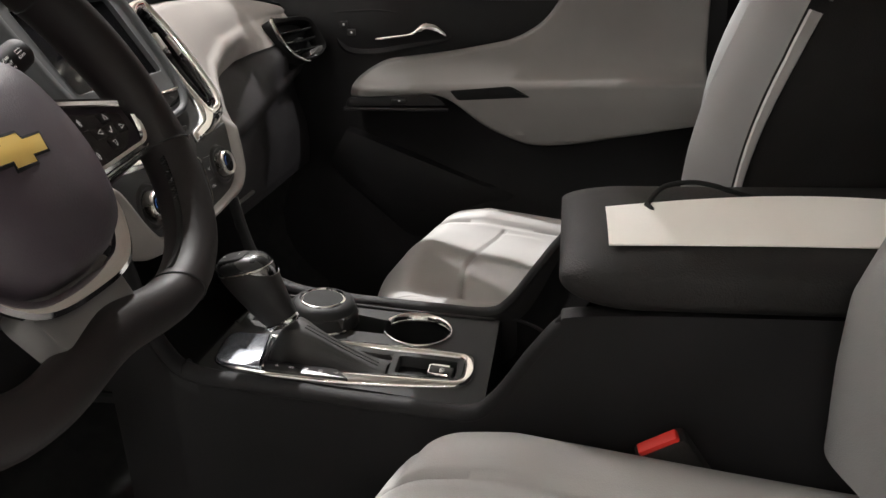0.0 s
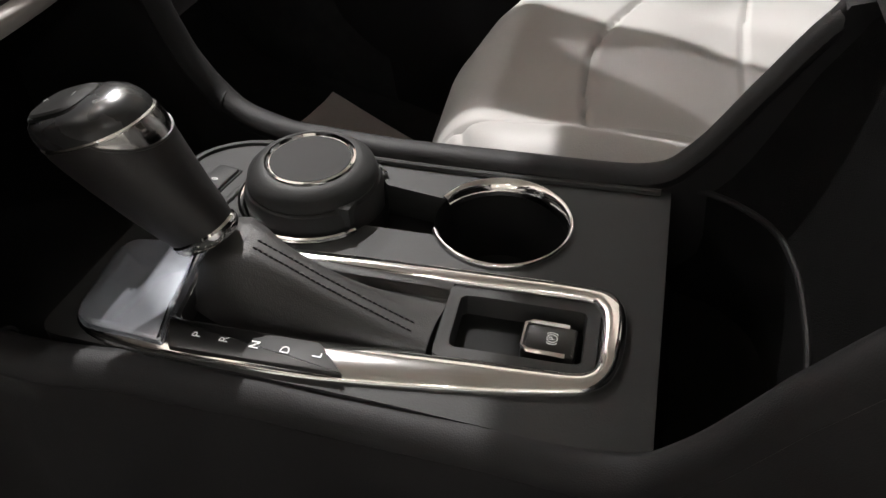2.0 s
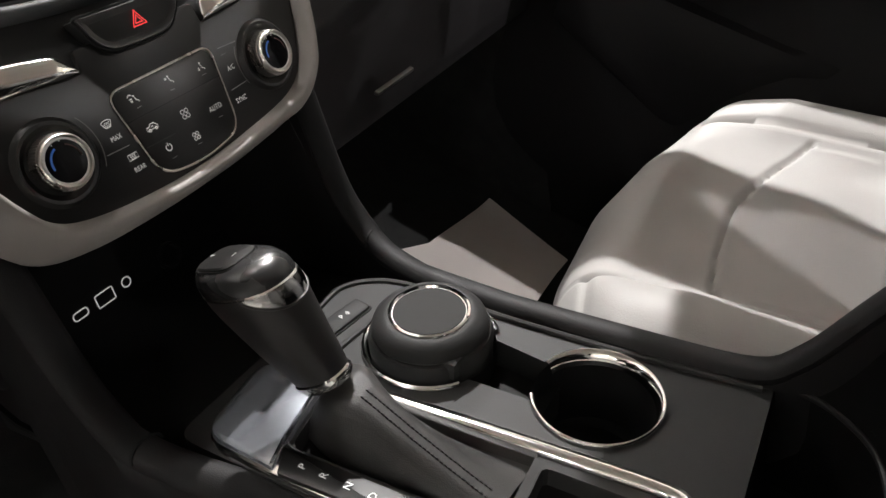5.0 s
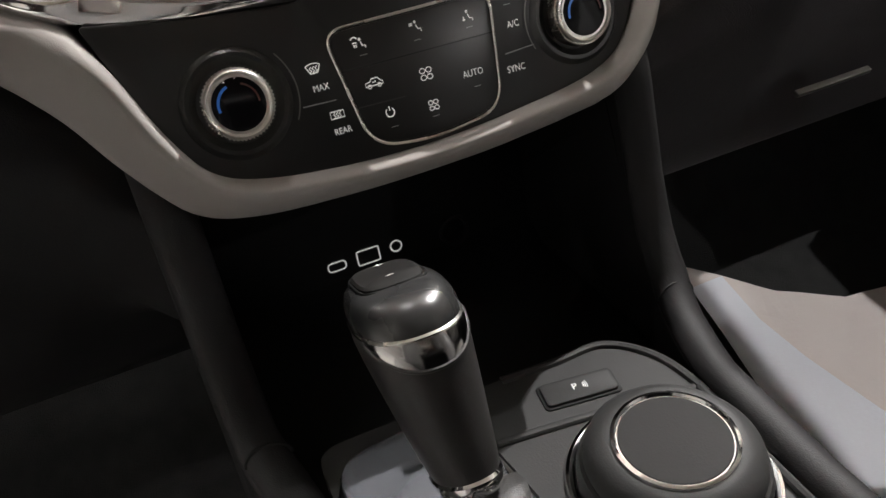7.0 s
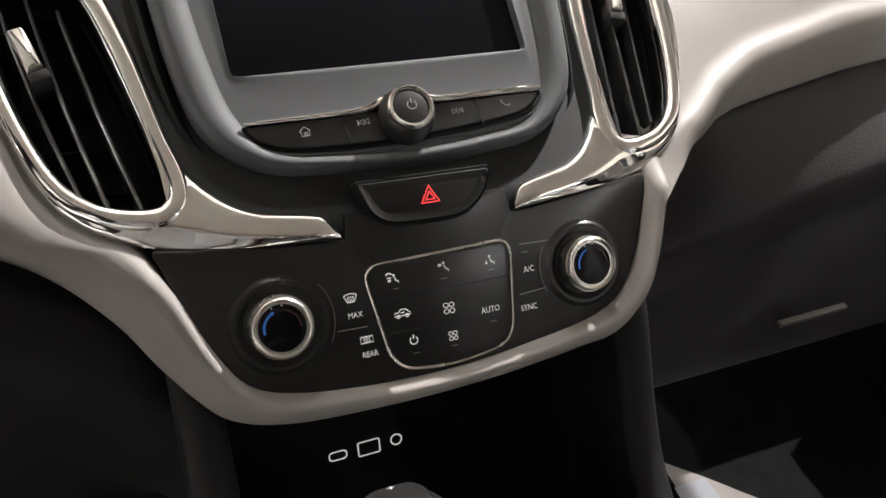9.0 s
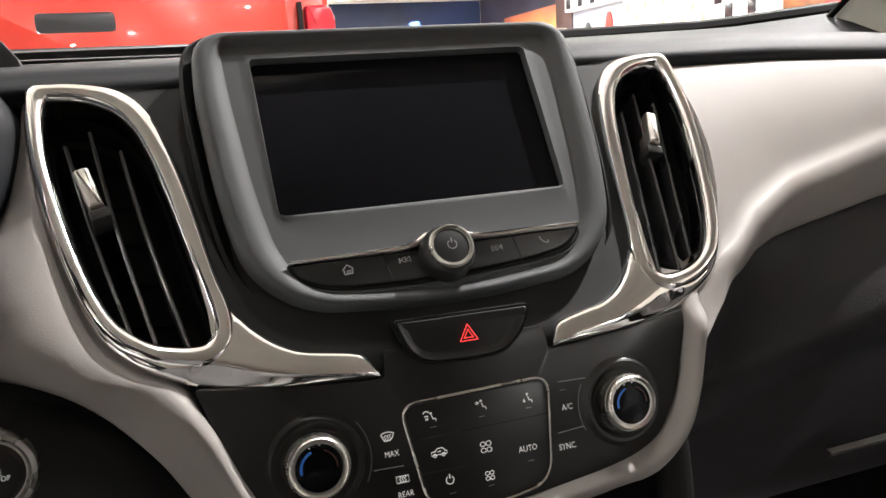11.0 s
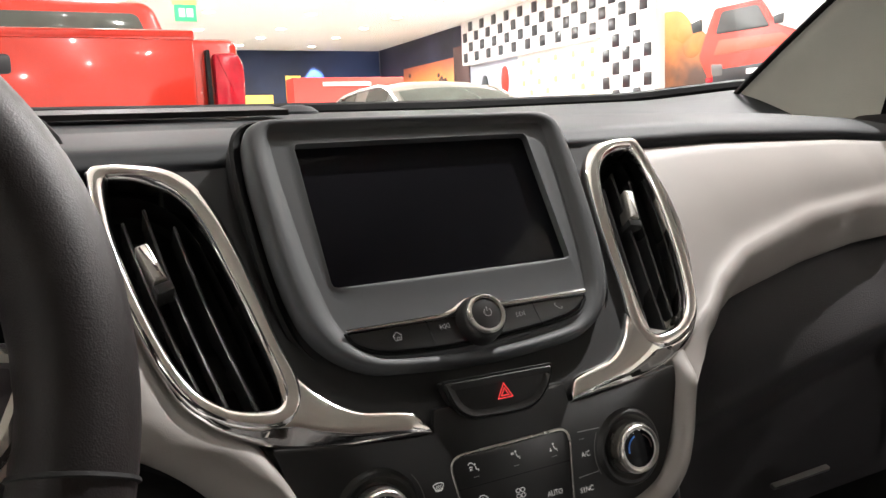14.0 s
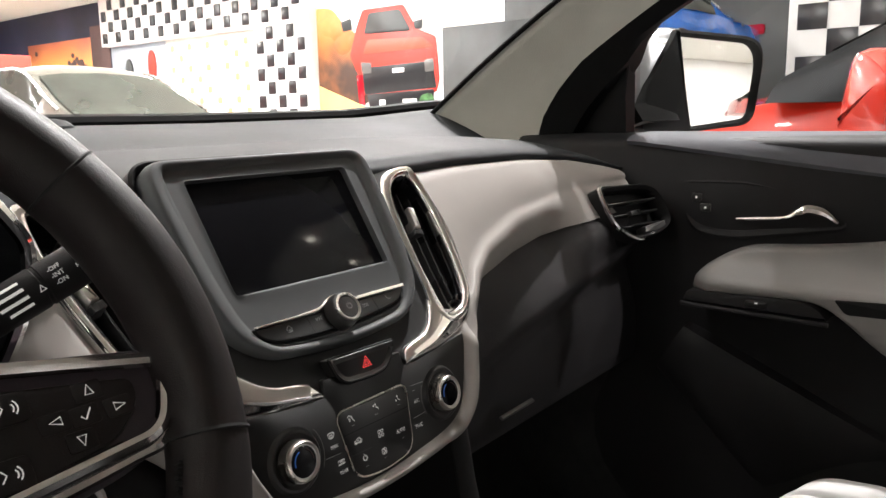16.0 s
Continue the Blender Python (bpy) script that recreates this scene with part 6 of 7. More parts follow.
part("cord", tube(spline([(0.004, -0.600, 0.9425), (-0.006, -0.628, 0.9475), (-0.018, -0.652, 0.9485), (-0.032, -0.668, 0.9455)], 6), 0.0022, 8), ELASTIC, el)
for y in (-0.460, -0.668):
    part("cord_end", tube([(-0.026, y, 0.9465), (-0.034, y - 0.003, 0.9455), (-0.040, y - 0.005, 0.9435)], 0.0030, 8), ELASTIC, el)

# ================= passenger's door =================
door = thing("passenger_door", "closed passenger door with dark upper trim and light grey armrest", "car door", (0.76, -0.2, 0.8))
DM = Matrix(((0, 0, -1, 0.765), (1, 0, 0, 0), (0, 1, 0, 0), (0, 0, 0, 1)))       # x: along y, y: up, z: into the cabin
rows = []
for z in np.concatenate([np.linspace(0.40, 0.80, 10), np.linspace(0.83, 1.12, 14), [1.128, 1.134, 1.138, 1.141, 1.142, 1.140]]):
    row = []
    for y in np.linspace(0.36, -0.66, 50):
        x = 0.762 + 0.02 * (1.0 - z) if z < 1.0 else 0.762
        x -= 0.010 * math.sin(math.pi * min(1, max(0, (z - 0.96) / 0.17))) ** 2
        if z >= 1.12:
            x = 0.762 + {1.12: 0.0, 1.128: 0.003, 1.134: 0.010, 1.138: 0.022, 1.141: 0.05, 1.142: 0.075, 1.140: 0.09}[float(round(z, 3))]
        x -= 0.045 * math.exp(-((z - 0.60) / 0.14) ** 2) * math.exp(-((y + 0.25) / 0.3) ** 2)
        row.append((x, y, z))
    rows.append(row)
part("door_panel", patch(rows), DARK, door, "dark moulded door panel", sharp=60)
rows = []
for y in np.linspace(0.15, -0.66, 36):
    zl = 1.131 - 0.115 * max(0, 0.14 - y) if y > -0.25 else 1.0862 - 0.03 * (-0.25 - y)
    rows.append([(0.758, y, zl - 0.006), (0.7535, y, zl), (0.757, y, zl + 0.25 * (1.1425 - zl)), (0.766, y, zl + 0.6 * (1.1425 - zl)), (0.784, y, zl + 0.88 * (1.1425 - zl)), (0.81, y, 1.1418), (0.84, y, 1.1435), (0.852, y, 1.139)])
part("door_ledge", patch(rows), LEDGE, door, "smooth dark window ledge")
# light trim with armrest
TR = rounded([(0.024, 0.916, 0.012), (0.018, 0.945, 0.02), (-0.035, 0.982, 0.04), (-0.16, 0.993, 0.05), (-0.29, 1.014, 0.06), (-0.345, 1.045, 0.04), (-0.39, 1.110, 0.03), (-0.40, 1.126, 0.01), (-0.63, 1.126, 0.01), (-0.63, 0.862, 0.01), (-0.575, 0.853, 0.02), (-0.39, 0.823, 0.04), (-0.315, 0.822, 0.03), (-0.235, 0.860, 0.04), (-0.185, 0.905, 0.02), (-0.155, 0.922, 0.02)], 0.02, 6)
trp = resample([tuple(p) for p in TR], 220)


def arm_x(y, z):
    """How far the light trim stands into the cabin."""
    a = 0.060 * math.exp(-max(0, z - 0.938) / 0.020) if z > 0.938 else 0.060 - 0.020 * max(0, (0.905 - z)) / 0.08
    return 0.028 + a * min(1, (0.05 - y) / 0.06)


loops = []
for d_, f in ((0, 0.0), (0, 0.55), (0.0015, 0.82), (0.004, 0.96), (0.008, 1.0)):
    q = inset(trp, d_)
    loops.append([DM @ Vector((p[0], p[1], arm_x(p[0], p[1]) * f)) for p in q])
bm = bmesh.new()
rr = rings(bm, loops)
# fill the face with a fine grid projected on the same relief
q = inset(trp, 0.008)
P = [Vector((p[0], p[1])) for p in q]


def inside(x, y):
    c = False
    for i in range(len(P)):
        a, b = P[i], P[i - 1]
        if (a.y > y) != (b.y > y) and x < (b.x - a.x) * (y - a.y) / (b.y - a.y) + a.x:
            c = not c
    return c


gv = {}
ys, zs = np.arange(-0.64, 0.04, 0.012), np.concatenate([np.arange(0.80, 0.92, 0.012), np.arange(0.92, 1.0, 0.006), np.arange(1.0, 1.14, 0.012)])
for i, y in enumerate(ys):
    for j, z in enumerate(zs):
        if inside(y, z):
            gv[i, j] = bm.verts.new(DM @ Vector((y, z, arm_x(y, z))))
for (i, j) in list(gv):
    if all(k in gv for k in ((i + 1, j), (i + 1, j + 1), (i, j + 1))):
        bm.faces.new((gv[i, j], gv[i + 1, j], gv[i + 1, j + 1], gv[i, j + 1]))
from_edges = [e for e in bm.edges if len(e.link_faces) == 1 and all(v in set(rr[-1]) or v in set(gv.values()) for v in e.verts)]
bmesh.ops.triangle_fill(bm, edges=from_edges, use_beauty=False)
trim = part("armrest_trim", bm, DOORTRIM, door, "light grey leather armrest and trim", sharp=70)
part("switch_panel", slab(DM, rounded([(0.022, 0.904, 0.004), (0.016, 0.9225, 0.006), (-0.135, 0.927, 0.008), (-0.160, 0.918, 0.01), (-0.172, 0.903, 0.004)], 0.005), 0.0, 0.0905, 0.004), DARK, door, "dark window switch panel")
part("panel_lip", tube([DM @ Vector((y, z, 0.090)) for y, z in ((0.024, 0.903), (-0.05, 0.901), (-0.12, 0.900), (-0.172, 0.899))], 0.003, 8), GREYLEATHER, door)
part("window_switch", slab(DM, rounded([(-0.068, 0.910), (-0.096, 0.910), (-0.096, 0.920), (-0.068, 0.920)], 0.003), 0.08, 0.096, 0.002), BLACKP, door)
part("switch_print", slab(DM, [(-0.081, 0.9165), (-0.085, 0.9165), (-0.085, 0.9185), (-0.081, 0.9185)], 0.0962, 0.0968, 0.0002), ICON, door)
part("pull_recess", slab(DM, rounded([(-0.176, 0.9335, 0.004), (-0.190, 0.9155, 0.006), (-0.322, 0.9195, 0.004), (-0.288, 0.940, 0.01)], 0.006), 0.05, 0.0892, 0.001), VOID, door, "dark pull recess in the armrest")
# handle in its bowl
bowl = rounded([(0.072, 1.075, 0.02), (-0.05, 1.078, 0.04), (-0.150, 1.050, 0.03), (-0.180, 1.012, 0.015), (-0.02, 0.986, 0.03), (0.045, 0.992, 0.03)], 0.03, 6)
part("handle_bezel", band(DM, bowl, [tuple(p) for p in inset(bowl, 0.016)], [(0, 0.0), (0.0, 0.009), (0.3, 0.0115), (0.8, 0.009), (1, 0.004)], 100), DARK, door)
part("handle_bowl", slab(DM, rounded([(0.004, 1.062, 0.006), (-0.05, 1.065, 0.01), (-0.135, 1.042, 0.02), (-0.164, 1.018, 0.008), (-0.03, 1.006, 0.01)], 0.01), 0.0, 0.0075, 0.001), VOID, door)
part("door_handle", tube([DM @ Vector(p) for p in spline([(-0.028, 1.0205, 0.020), (-0.060, 1.0235, 0.024), (-0.095, 1.0275, 0.026), (-0.112, 1.036, 0.024), (-0.124, 1.0405, 0.020), (-0.142, 1.036, 0.016), (-0.160, 1.0225, 0.012)], 5)], [0.0030, 0.0038] + [0.0046] * 12 + [0.0065, 0.0080, 0.0098, 0.0112, 0.012] + [0.0122] * 6 + [0.011, 0.0095, 0.008, 0.007, 0.0055, 0.004], 10, flat=0.7), CHROME, door, "chrome door handle")
for y, z in ((0.034, 1.048), (0.020, 1.033)):
    part("lock_button", slab(DM, rounded([(y - 0.008, z - 0.006), (y + 0.008, z - 0.006), (y + 0.008, z + 0.006), (y - 0.008, z + 0.006)], 0.002), 0.004, 0.0145, 0.001), BLACKP, door)
    part("lock_print", slab(DM, [(y - 0.0015, z - 0.0015), (y + 0.0015, z - 0.0015), (y + 0.0015, z + 0.0015), (y - 0.0015, z + 0.0015)], 0.0146, 0.015, 0.0002), ICON, door)
part("sail_panel", patch([[(0.838 - 0.02 * f, 0.36 - 0.180 * f, 1.115), (0.834 - 0.02 * f, 0.31 - 0.128 * f, 1.20), (0.828 - 0.02 * f, 0.235 - 0.058 * f, 1.28), (0.822 - 0.02 * f, 0.17 - 0.010 * f, 1.36)] for f in np.linspace(0, 1, 5)], thick=(0.03, 0, 0)), RUBBER, door, "black sail panel at the window's corner")
# door mirror
MM = frame_of((1.025, 0.106, 1.235), (0.84, -0.54, 0), (0.02, 0.06, 1))
mir = part("door_mirror", slab(MM, rounded([(-0.100, -0.096, 0.03), (0.074, -0.084, 0.03), (0.102, 0.066, 0.05), (-0.100, 0.090, 0.04), (-0.162, 0.075, 0.04), (-0.160, -0.080, 0.03)][::1], 0.03, 8), -0.09, 0.0, 0.02), SILPAINT, door, "silver door mirror in a black surround")
part("mirror_surround", band(MM, rounded([(-0.090, -0.100, 0.03), (0.074, -0.086, 0.03), (0.104, 0.068, 0.05), (-0.096, 0.081, 0.015)], 0.03, 8), rounded([(-0.072, -0.089, 0.02), (0.070, -0.074, 0.03), (0.093, 0.056, 0.05), (-0.088, 0.069, 0.012)], 0.03, 8), [(0, 0.0), (0, 0.008), (0.5, 0.012), (1, 0.004)], 80), RUBBER, mir)
part("mirror_pane", slab(MM, rounded([(-0.072, -0.089, 0.02), (0.070, -0.074, 0.03), (0.093, 0.056, 0.05), (-0.088, 0.069, 0.012)], 0.03, 8), 0.0, 0.0045, 0.0005), MIRROR, mir, "clear mirror glass")
part("mirror_foot", patch([[(0.86, 0.22 - 0.05 * f, 1.14 + 0.02 * f), (0.90, 0.205 - 0.055 * f, 1.150 + 0.01 * f), (0.935, 0.185 - 0.05 * f, 1.160)] for f in np.linspace(0, 1, 4)], thick=(0, 0.02, 0.03)), RUBBER, mir)
part("mirror_neck", slab(MM, rounded([(-0.090, 0.082, 0.004), (-0.156, -0.022, 0.02), (-0.164, -0.094, 0.01), (-0.060, -0.100, 0.01)], 0.012), -0.02, 0.014, 0.006), RUBBER, mir, "black triangular neck of the mirror")
pane = part("window_pane", patch([[(0.845 - 0.10 * f, y, 1.135 + 0.42 * f) for y in (0.16, -0.1, -0.4, -0.66)] for f in np.linspace(0, 1, 4)]), CLEAR, door, "clear side window")
pane.visible_shadow = False

pocket = []
for f in np.linspace(0, 1, 24):
    lo = Vector((0.742, 0.085 - 0.21 * f, 0.775 - 0.20 * f))
    hi = Vector((0.742, 0.040 - 0.33 * f, 0.852 - 0.135 * f))
    swell = 0.014 * math.sin(math.pi * min(1, 0.12 + f)) ** 0.5
    pocket.append([lo.lerp(hi, g) + Vector((dx * (swell / 0.014), 0, 0)) for g, dx in ((0, 0.03), (0.02, -0.002), (0.08, -0.010), (0.25, -0.015), (0.55, -0.016), (0.85, -0.012), (0.96, -0.004), (1.0, 0.03))])
part("door_pocket", patch(pocket), DARK, door, "dark moulded panel above the door pocket")

# ================= body of the car =================
shell = thing("car_body", "cabin shell with pale pillar trim and dark carpet", "car body", (0, 0, 0.4), kind="structure")
for sx in (-1, 1):
    base, top = Vector((sx * 0.737, 0.592, 1.125)), Vector((sx * 0.704, -0.151, 1.548))
    rows = []
    for f in np.linspace(-0.06, 1.1, 24):
        p = base.lerp(top, f) + Vector((0, 0.03 * math.sin(math.pi * min(1, max(0, f))), 0.012 * math.sin(math.pi * min(1, max(0, f)))))
        w = lerp_table([(-0.06, 0.27), (0, 0.245), (0.1, 0.19), (0.2, 0.14), (0.3, 0.105), (0.4, 0.08), (0.6, 0.07)], f)
        rows.append([p + Vector((sx * 0.010, 0.02, 0.0)), p, p + Vector((sx * 0.006, -0.020, -0.003)), p + Vector((sx * 0.024, -w * 0.45, -0.014)), p + Vector((sx * 0.042, -w * 0.8, -0.030)), p + Vector((sx * 0.056, -w, -0.044)), p + Vector((sx * 0.07, -w + 0.01, -0.04))])
    part("pillar_trim", patch(rows), HEADL, shell, "pale cloth pillar trim", sharp=80)
    part("glass_seal", tube([r[1] + Vector((-sx * 0.003, 0.008, 0.001)) for r in rows], 0.0045, 8), RUBBER, shell, "thin black seal along the glass")
    seal = []
    for f, p in zip(np.linspace(-0.06, 1.1, 24), rows):
        k = min(1, max(0, (0.52 - f) / 0.10))
        seal.append([p[5] + Vector((0, 0.001, 0.0)), p[5] + Vector((sx * 0.010, -0.020, -0.016)), p[5] + Vector((sx * 0.022, -0.022 - 0.023 * k, -0.016 - 0.014 * k)), p[5] + Vector((sx * 0.055, -0.018 - 0.040 * k, -0.004 - 0.030 * k))])
    rows = seal
    part("pillar_seal", patch(rows), RUBBER, shell)
ws = part("windscreen", patch([[(x * (1 - 0.20 * f), lerp_table(WSY, x) + 0.03 - (0.62) * f + 0.03 * math.sin(math.pi * f), lerp_table(WSZ, x) + 0.006 + 0.385 * f + 0.02 * math.sin(math.pi * f)) for x in np.linspace(-0.80, 0.80, 16)] for f in np.linspace(0, 1, 10)]), CLEAR, shell, "clear windscreen")
ws.visible_shadow = False
part("roof_lining", patch([[(x, y, 1.60 - 0.10 * (x / 0.66) ** 2 - 0.22 * max(0, y + 0.1) - 0.02 * max(0, -1.2 - y)) for x in np.linspace(-0.68, 0.68, 12)] for y in np.linspace(0.03, -2.2, 16)], thick=(0, 0, 0.05)), HEADL, shell)
part("rear_wall", box((-0.8, -2.24, 0.4), (0.8, -2.2, 1.25), 0.01), SEATDARK, shell)
part("rear_bench", slab(Matrix.Translation((0, -1.35, 0.45)), rounded([(-0.68, -0.3), (0.68, -0.3), (0.68, 0.22), (-0.68, 0.22)], 0.06), 0, 0.28, 0.04), SEATDARK, shell)
part("rear_back", slab(Matrix.Translation((0, -1.66, 0.7)), rounded([(-0.68, -0.06), (0.68, -0.06), (0.68, 0.06), (-0.68, 0.06)], 0.03), 0, 0.55, 0.04), SEATDARK, shell)
part("rear_side", box((0.765, -2.2, 0.4), (0.80, -0.70, 1.14), 0.01), SEATDARK, shell)
part("rear_side", box((-0.80, -2.2, 0.4), (-0.765, -0.85, 1.14), 0.01), SEATDARK, shell)
part("centre_pillar", patch([[(0.775 - 0.13 * f, y, 1.0 + 0.56 * f) for y in (-0.64, -0.74)] for f in (0, 0.5, 1)] , thick=(0.03, 0, 0)), RUBBER, shell)
part("centre_pillar", patch([[(-0.775 + 0.13 * f, y, 0.5 + 1.06 * f) for y in (-0.76, -0.86)] for f in (0, 0.5, 1)] , thick=(-0.03, 0, 0)), RUBBER, shell)
part("floor_pan", patch([[(x, y, z) for x in np.linspace(-0.79, 0.79, 10)] for y, z in ((-2.2, 0.40), (-0.4, 0.385), (0.0, 0.387), (0.10, 0.43), (0.34, 0.514), (0.48, 0.70), (0.56, 1.0), (0.62, 1.15))], thick=(0, 0, -0.03)), CARPET, shell, "dark carpeted floor and toe board")
part("front_side", box((0.765, 0.12, 0.38), (0.80, 0.62, 1.10), 0.01), CARPET, shell)
part("front_side", box((-0.80, 0.12, 0.38), (-0.765, 0.62, 1.10), 0.01), CARPET, shell)
part("side_sill", box((-0.80, -0.9, 0.36), (-0.72, 0.15, 0.44), 0.02), DARK, shell)
part("bonnet", patch([[(x, y, 1.155 - 0.14 * (y - 0.72) ** 1.5 - 0.05 * (x / 0.8) ** 2) for x in np.linspace(-0.82, 0.82, 16)] for y in np.linspace(0.72, 1.55, 12)], thick=(0, 0, -0.03)), SILPAINT, shell)

# outside of the car
part("roof_panel", patch([[(x, y, 1.665 - 0.11 * (x / 0.66) ** 2 - 0.22 * max(0, y + 0.1) - 0.10 * max(0, -1.6 - y)) for x in np.linspace(-0.70, 0.70, 12)] for y in np.linspace(0.04, -2.25, 16)], thick=(0, 0, -0.012)), SILPAINT, shell, "silver painted roof")
for sx in (-1, 1):
    rows = []
    for y, top in spline([(0.34, 1.08), (0.7, 1.09), (1.1, 1.03), (1.45, 0.95), (1.62, 0.80)], 4):
        arch = math.sqrt(max(0, 0.38 ** 2 - (y - 1.02) ** 2))
        lo = max(0.32, 0.34 + arch) if arch else 0.32
        w = 0.86 - 0.10 * max(0, (y - 1.0) / 0.62) ** 2
        rows.append([(sx * (w - 0.06), y, top), (sx * (w - 0.015), y, top - 0.05), (sx * w, y, top - 0.16), (sx * (w + 0.012), y, max(lo + 0.02, 0.62)), (sx * w, y, lo)])
    part("front_wing", patch(rows, thick=(-sx * 0.02, 0, 0)), SILPAINT, shell, "silver front wing")
    rows = []
    for y, top in spline([(-0.86, 1.13), (-1.3, 1.14), (-1.8, 1.15), (-2.2, 1.12), (-2.34, 1.0)], 4):
        arch = math.sqrt(max(0, 0.38 ** 2 - (y + 1.70) ** 2))
        lo = max(0.32, 0.34 + arch) if arch else 0.32
        w = 0.87 - 0.08 * max(0, (-1.9 - y) / 0.44) ** 2
        rows.append([(sx * (w - 0.05), y, top), (sx * (w - 0.01), y, top - 0.06), (sx * w, y, top - 0.18), (sx * (w + 0.012), y, max(lo + 0.02, 0.62)), (sx * w, y, lo)])
    part("rear_quarter", patch(rows, thick=(-sx * 0.02, 0, 0)), SILPAINT, shell, "silver rear quarter")
    for y in (1.02, -1.70):
        m = frame_of((sx * 0.76, y, 0.34), (0, 1, 0), (0, 0, 1))
        wl = part("road_wheel", lathe(m, [(0.22, -0.10), (0.32, -0.105), (0.34, -0.08), (0.34, 0.08), (0.32, 0.105), (0.22, 0.10)], 32), TYRE, shell)
        part("rim", lathe(m, [(0.22, -0.095), (0.20, -0.06), (0.05, -0.05), (0.05, 0.05), (0.20, 0.06), (0.22, 0.095)], 24), SATIN, wl)
part("sill_panel", box((0.84, -0.86, 0.32), (0.875, 0.34, 0.46), 0.01), SILPAINT, shell)
part("door_skin", patch([[(0.852 + 0.03 * math.sin(math.pi * f), y, 1.125 - 0.66 * f) for f in np.linspace(0, 1, 8)] for y in np.linspace(0.335, -0.855, 10)], thick=(-0.012, 0, 0)), SILPAINT, door, "silver outer door skin")
part("bumper", slab(Matrix.Translation((0, 1.62, 0.30)), rounded([(-0.80, -0.08), (0.80, -0.08), (0.72, 0.12), (0.0, 0.18), (-0.72, 0.12)], 0.08), 0, 0.52, 0.05), SILPAINT, shell)
part("tail_gate", slab(Matrix.Translation((0, -2.34, 0.34)), rounded([(-0.80, -0.05), (0.80, -0.05), (0.80, 0.04), (-0.80, 0.04)], 0.03), 0, 0.78, 0.04), SILPAINT, shell)
part("rear_window", patch([[(x, -2.34 + 0.16 * f, 1.12 + 0.40 * f) for x in np.linspace(-0.70 + 0.08 * f, 0.70 - 0.08 * f, 6)] for f in np.linspace(0, 1, 5)]), CARGLASS, shell)

# paper mat in the passenger's footwell, its lit part laid over it as a paler sheet
mats = thing("paper_mat", "beige paper mat creased over the footwell carpet", "floor mat", (0.55, 0.15, 0.45))


def toe(x, y):
    return 0.404 + 0.35 * y + 0.003 * math.sin(23 * x + 9 * y)


CORN = [(0.375, 0.05), (0.40, 0.345), (0.48, 0.262), (0.545, 0.222), (0.715, 0.205), (0.655, 0.045)]
bm = bmesh.new()
vs = [bm.verts.new((x, y, toe(x, y) + 0.004)) for x, y in CORN]
bm.faces.new(vs)
bmesh.ops.triangulate(bm, faces=bm.faces)
bmesh.ops.subdivide_edges(bm, edges=bm.edges, cuts=5, use_grid_fill=True)
for v in bm.verts:
    v.co.z = toe(v.co.x, v.co.y) + 0.005 + 0.002 * noise.noise(v.co * 18)
part("mat_sheet", bm, PAPER, mats, smooth=False)
# light falling along the mat's edge, built as a paler sheet on top
strip = thing("lit_mat_strip", "lit strip of the paper mat beside the console, as a paler sheet", "paper", (0.4, 0.15, 0.46))
part("lit_sheet", patch([[(x0 + (x1 - x0) * f, y, toe(x0, y) + 0.010) for f in (0, 0.5, 1)] for x0, x1, y in ((0.300, 0.50, 0.02), (0.335, 0.465, 0.10), (0.375, 0.445, 0.18), (0.385, 0.435, 0.24), (0.392, 0.437, 0.305))], thick=(0, 0, -0.0008)), PAPERLIT, strip)

# ================= showroom =================
def room_part(name, bm, material, label=""):
    ob = part(name, bm, material, None, label)
    return tagged(ob, label, "", "", "structure")


WX, BY = 9.8, 24.5
room_part("floor", box((-11, -9, -0.2), (WX, BY, 0.0), 0.001), FLOORM, "pale polished showroom floor")
room_part("ceiling", box((-11, -9, CEIL), (WX + 0.2, BY + 0.2, CEIL + 0.2), 0.001), CEILM, "white showroom ceiling")
room_part("wall_east", box((WX, -9, 0), (WX + 0.2, BY, CEIL), 0.001), WALLW, "white showroom wall")
room_part("wall_north", box((-11, BY, 0), (WX + 0.2, BY + 0.2, CEIL), 0.001), NIGHT, "dark blue night mural wall")
room_part("wall_west", box((-11.2, -9, 0), (-11, BY, CEIL), 0.001), mat("grey_wall", (0.45, 0.44, 0.43), 0.6, vary=0.05, vscale=2), "grey showroom wall")
room_part("wall_south", box((-11, -9.2, 0), (WX, -9, CEIL), 0.001), WALLW, "white showroom wall")

WE = Matrix(((0, 0, -1, WX), (-1, 0, 0, 0), (0, 1, 0, 0), (0, 0, 0, 1)))   # x: towards the south, y: up, z: into the room


def wall_rect(y0, y1, z0, z1, h=0.01, mt=WALLW, base=0.0):
    return slab(WE, [(-y0, z0), (-y1, z0), (-y1, z1), (-y0, z1)], base, h, 0.002)


# ceiling downlights
dl = new("downlight")
dl.location = (0, 0, CEIL)
part("trim_ring", lathe(Matrix.Translation((0, 0, CEIL)), [(0.16, 0.0), (0.16, -0.012), (0.13, -0.014), (0.12, -0.004)], 24), WALLW, dl)
part("lamp_glass", lathe(Matrix.Translation((0, 0, CEIL)), [(0.125, -0.004), (0.11, -0.010), (0.002, -0.011)], 24), GLOW, dl, "glowing round lamp")
tagged(dl, "round recessed ceiling lamp, lit", "ceiling lamp", "ceiling lamps")
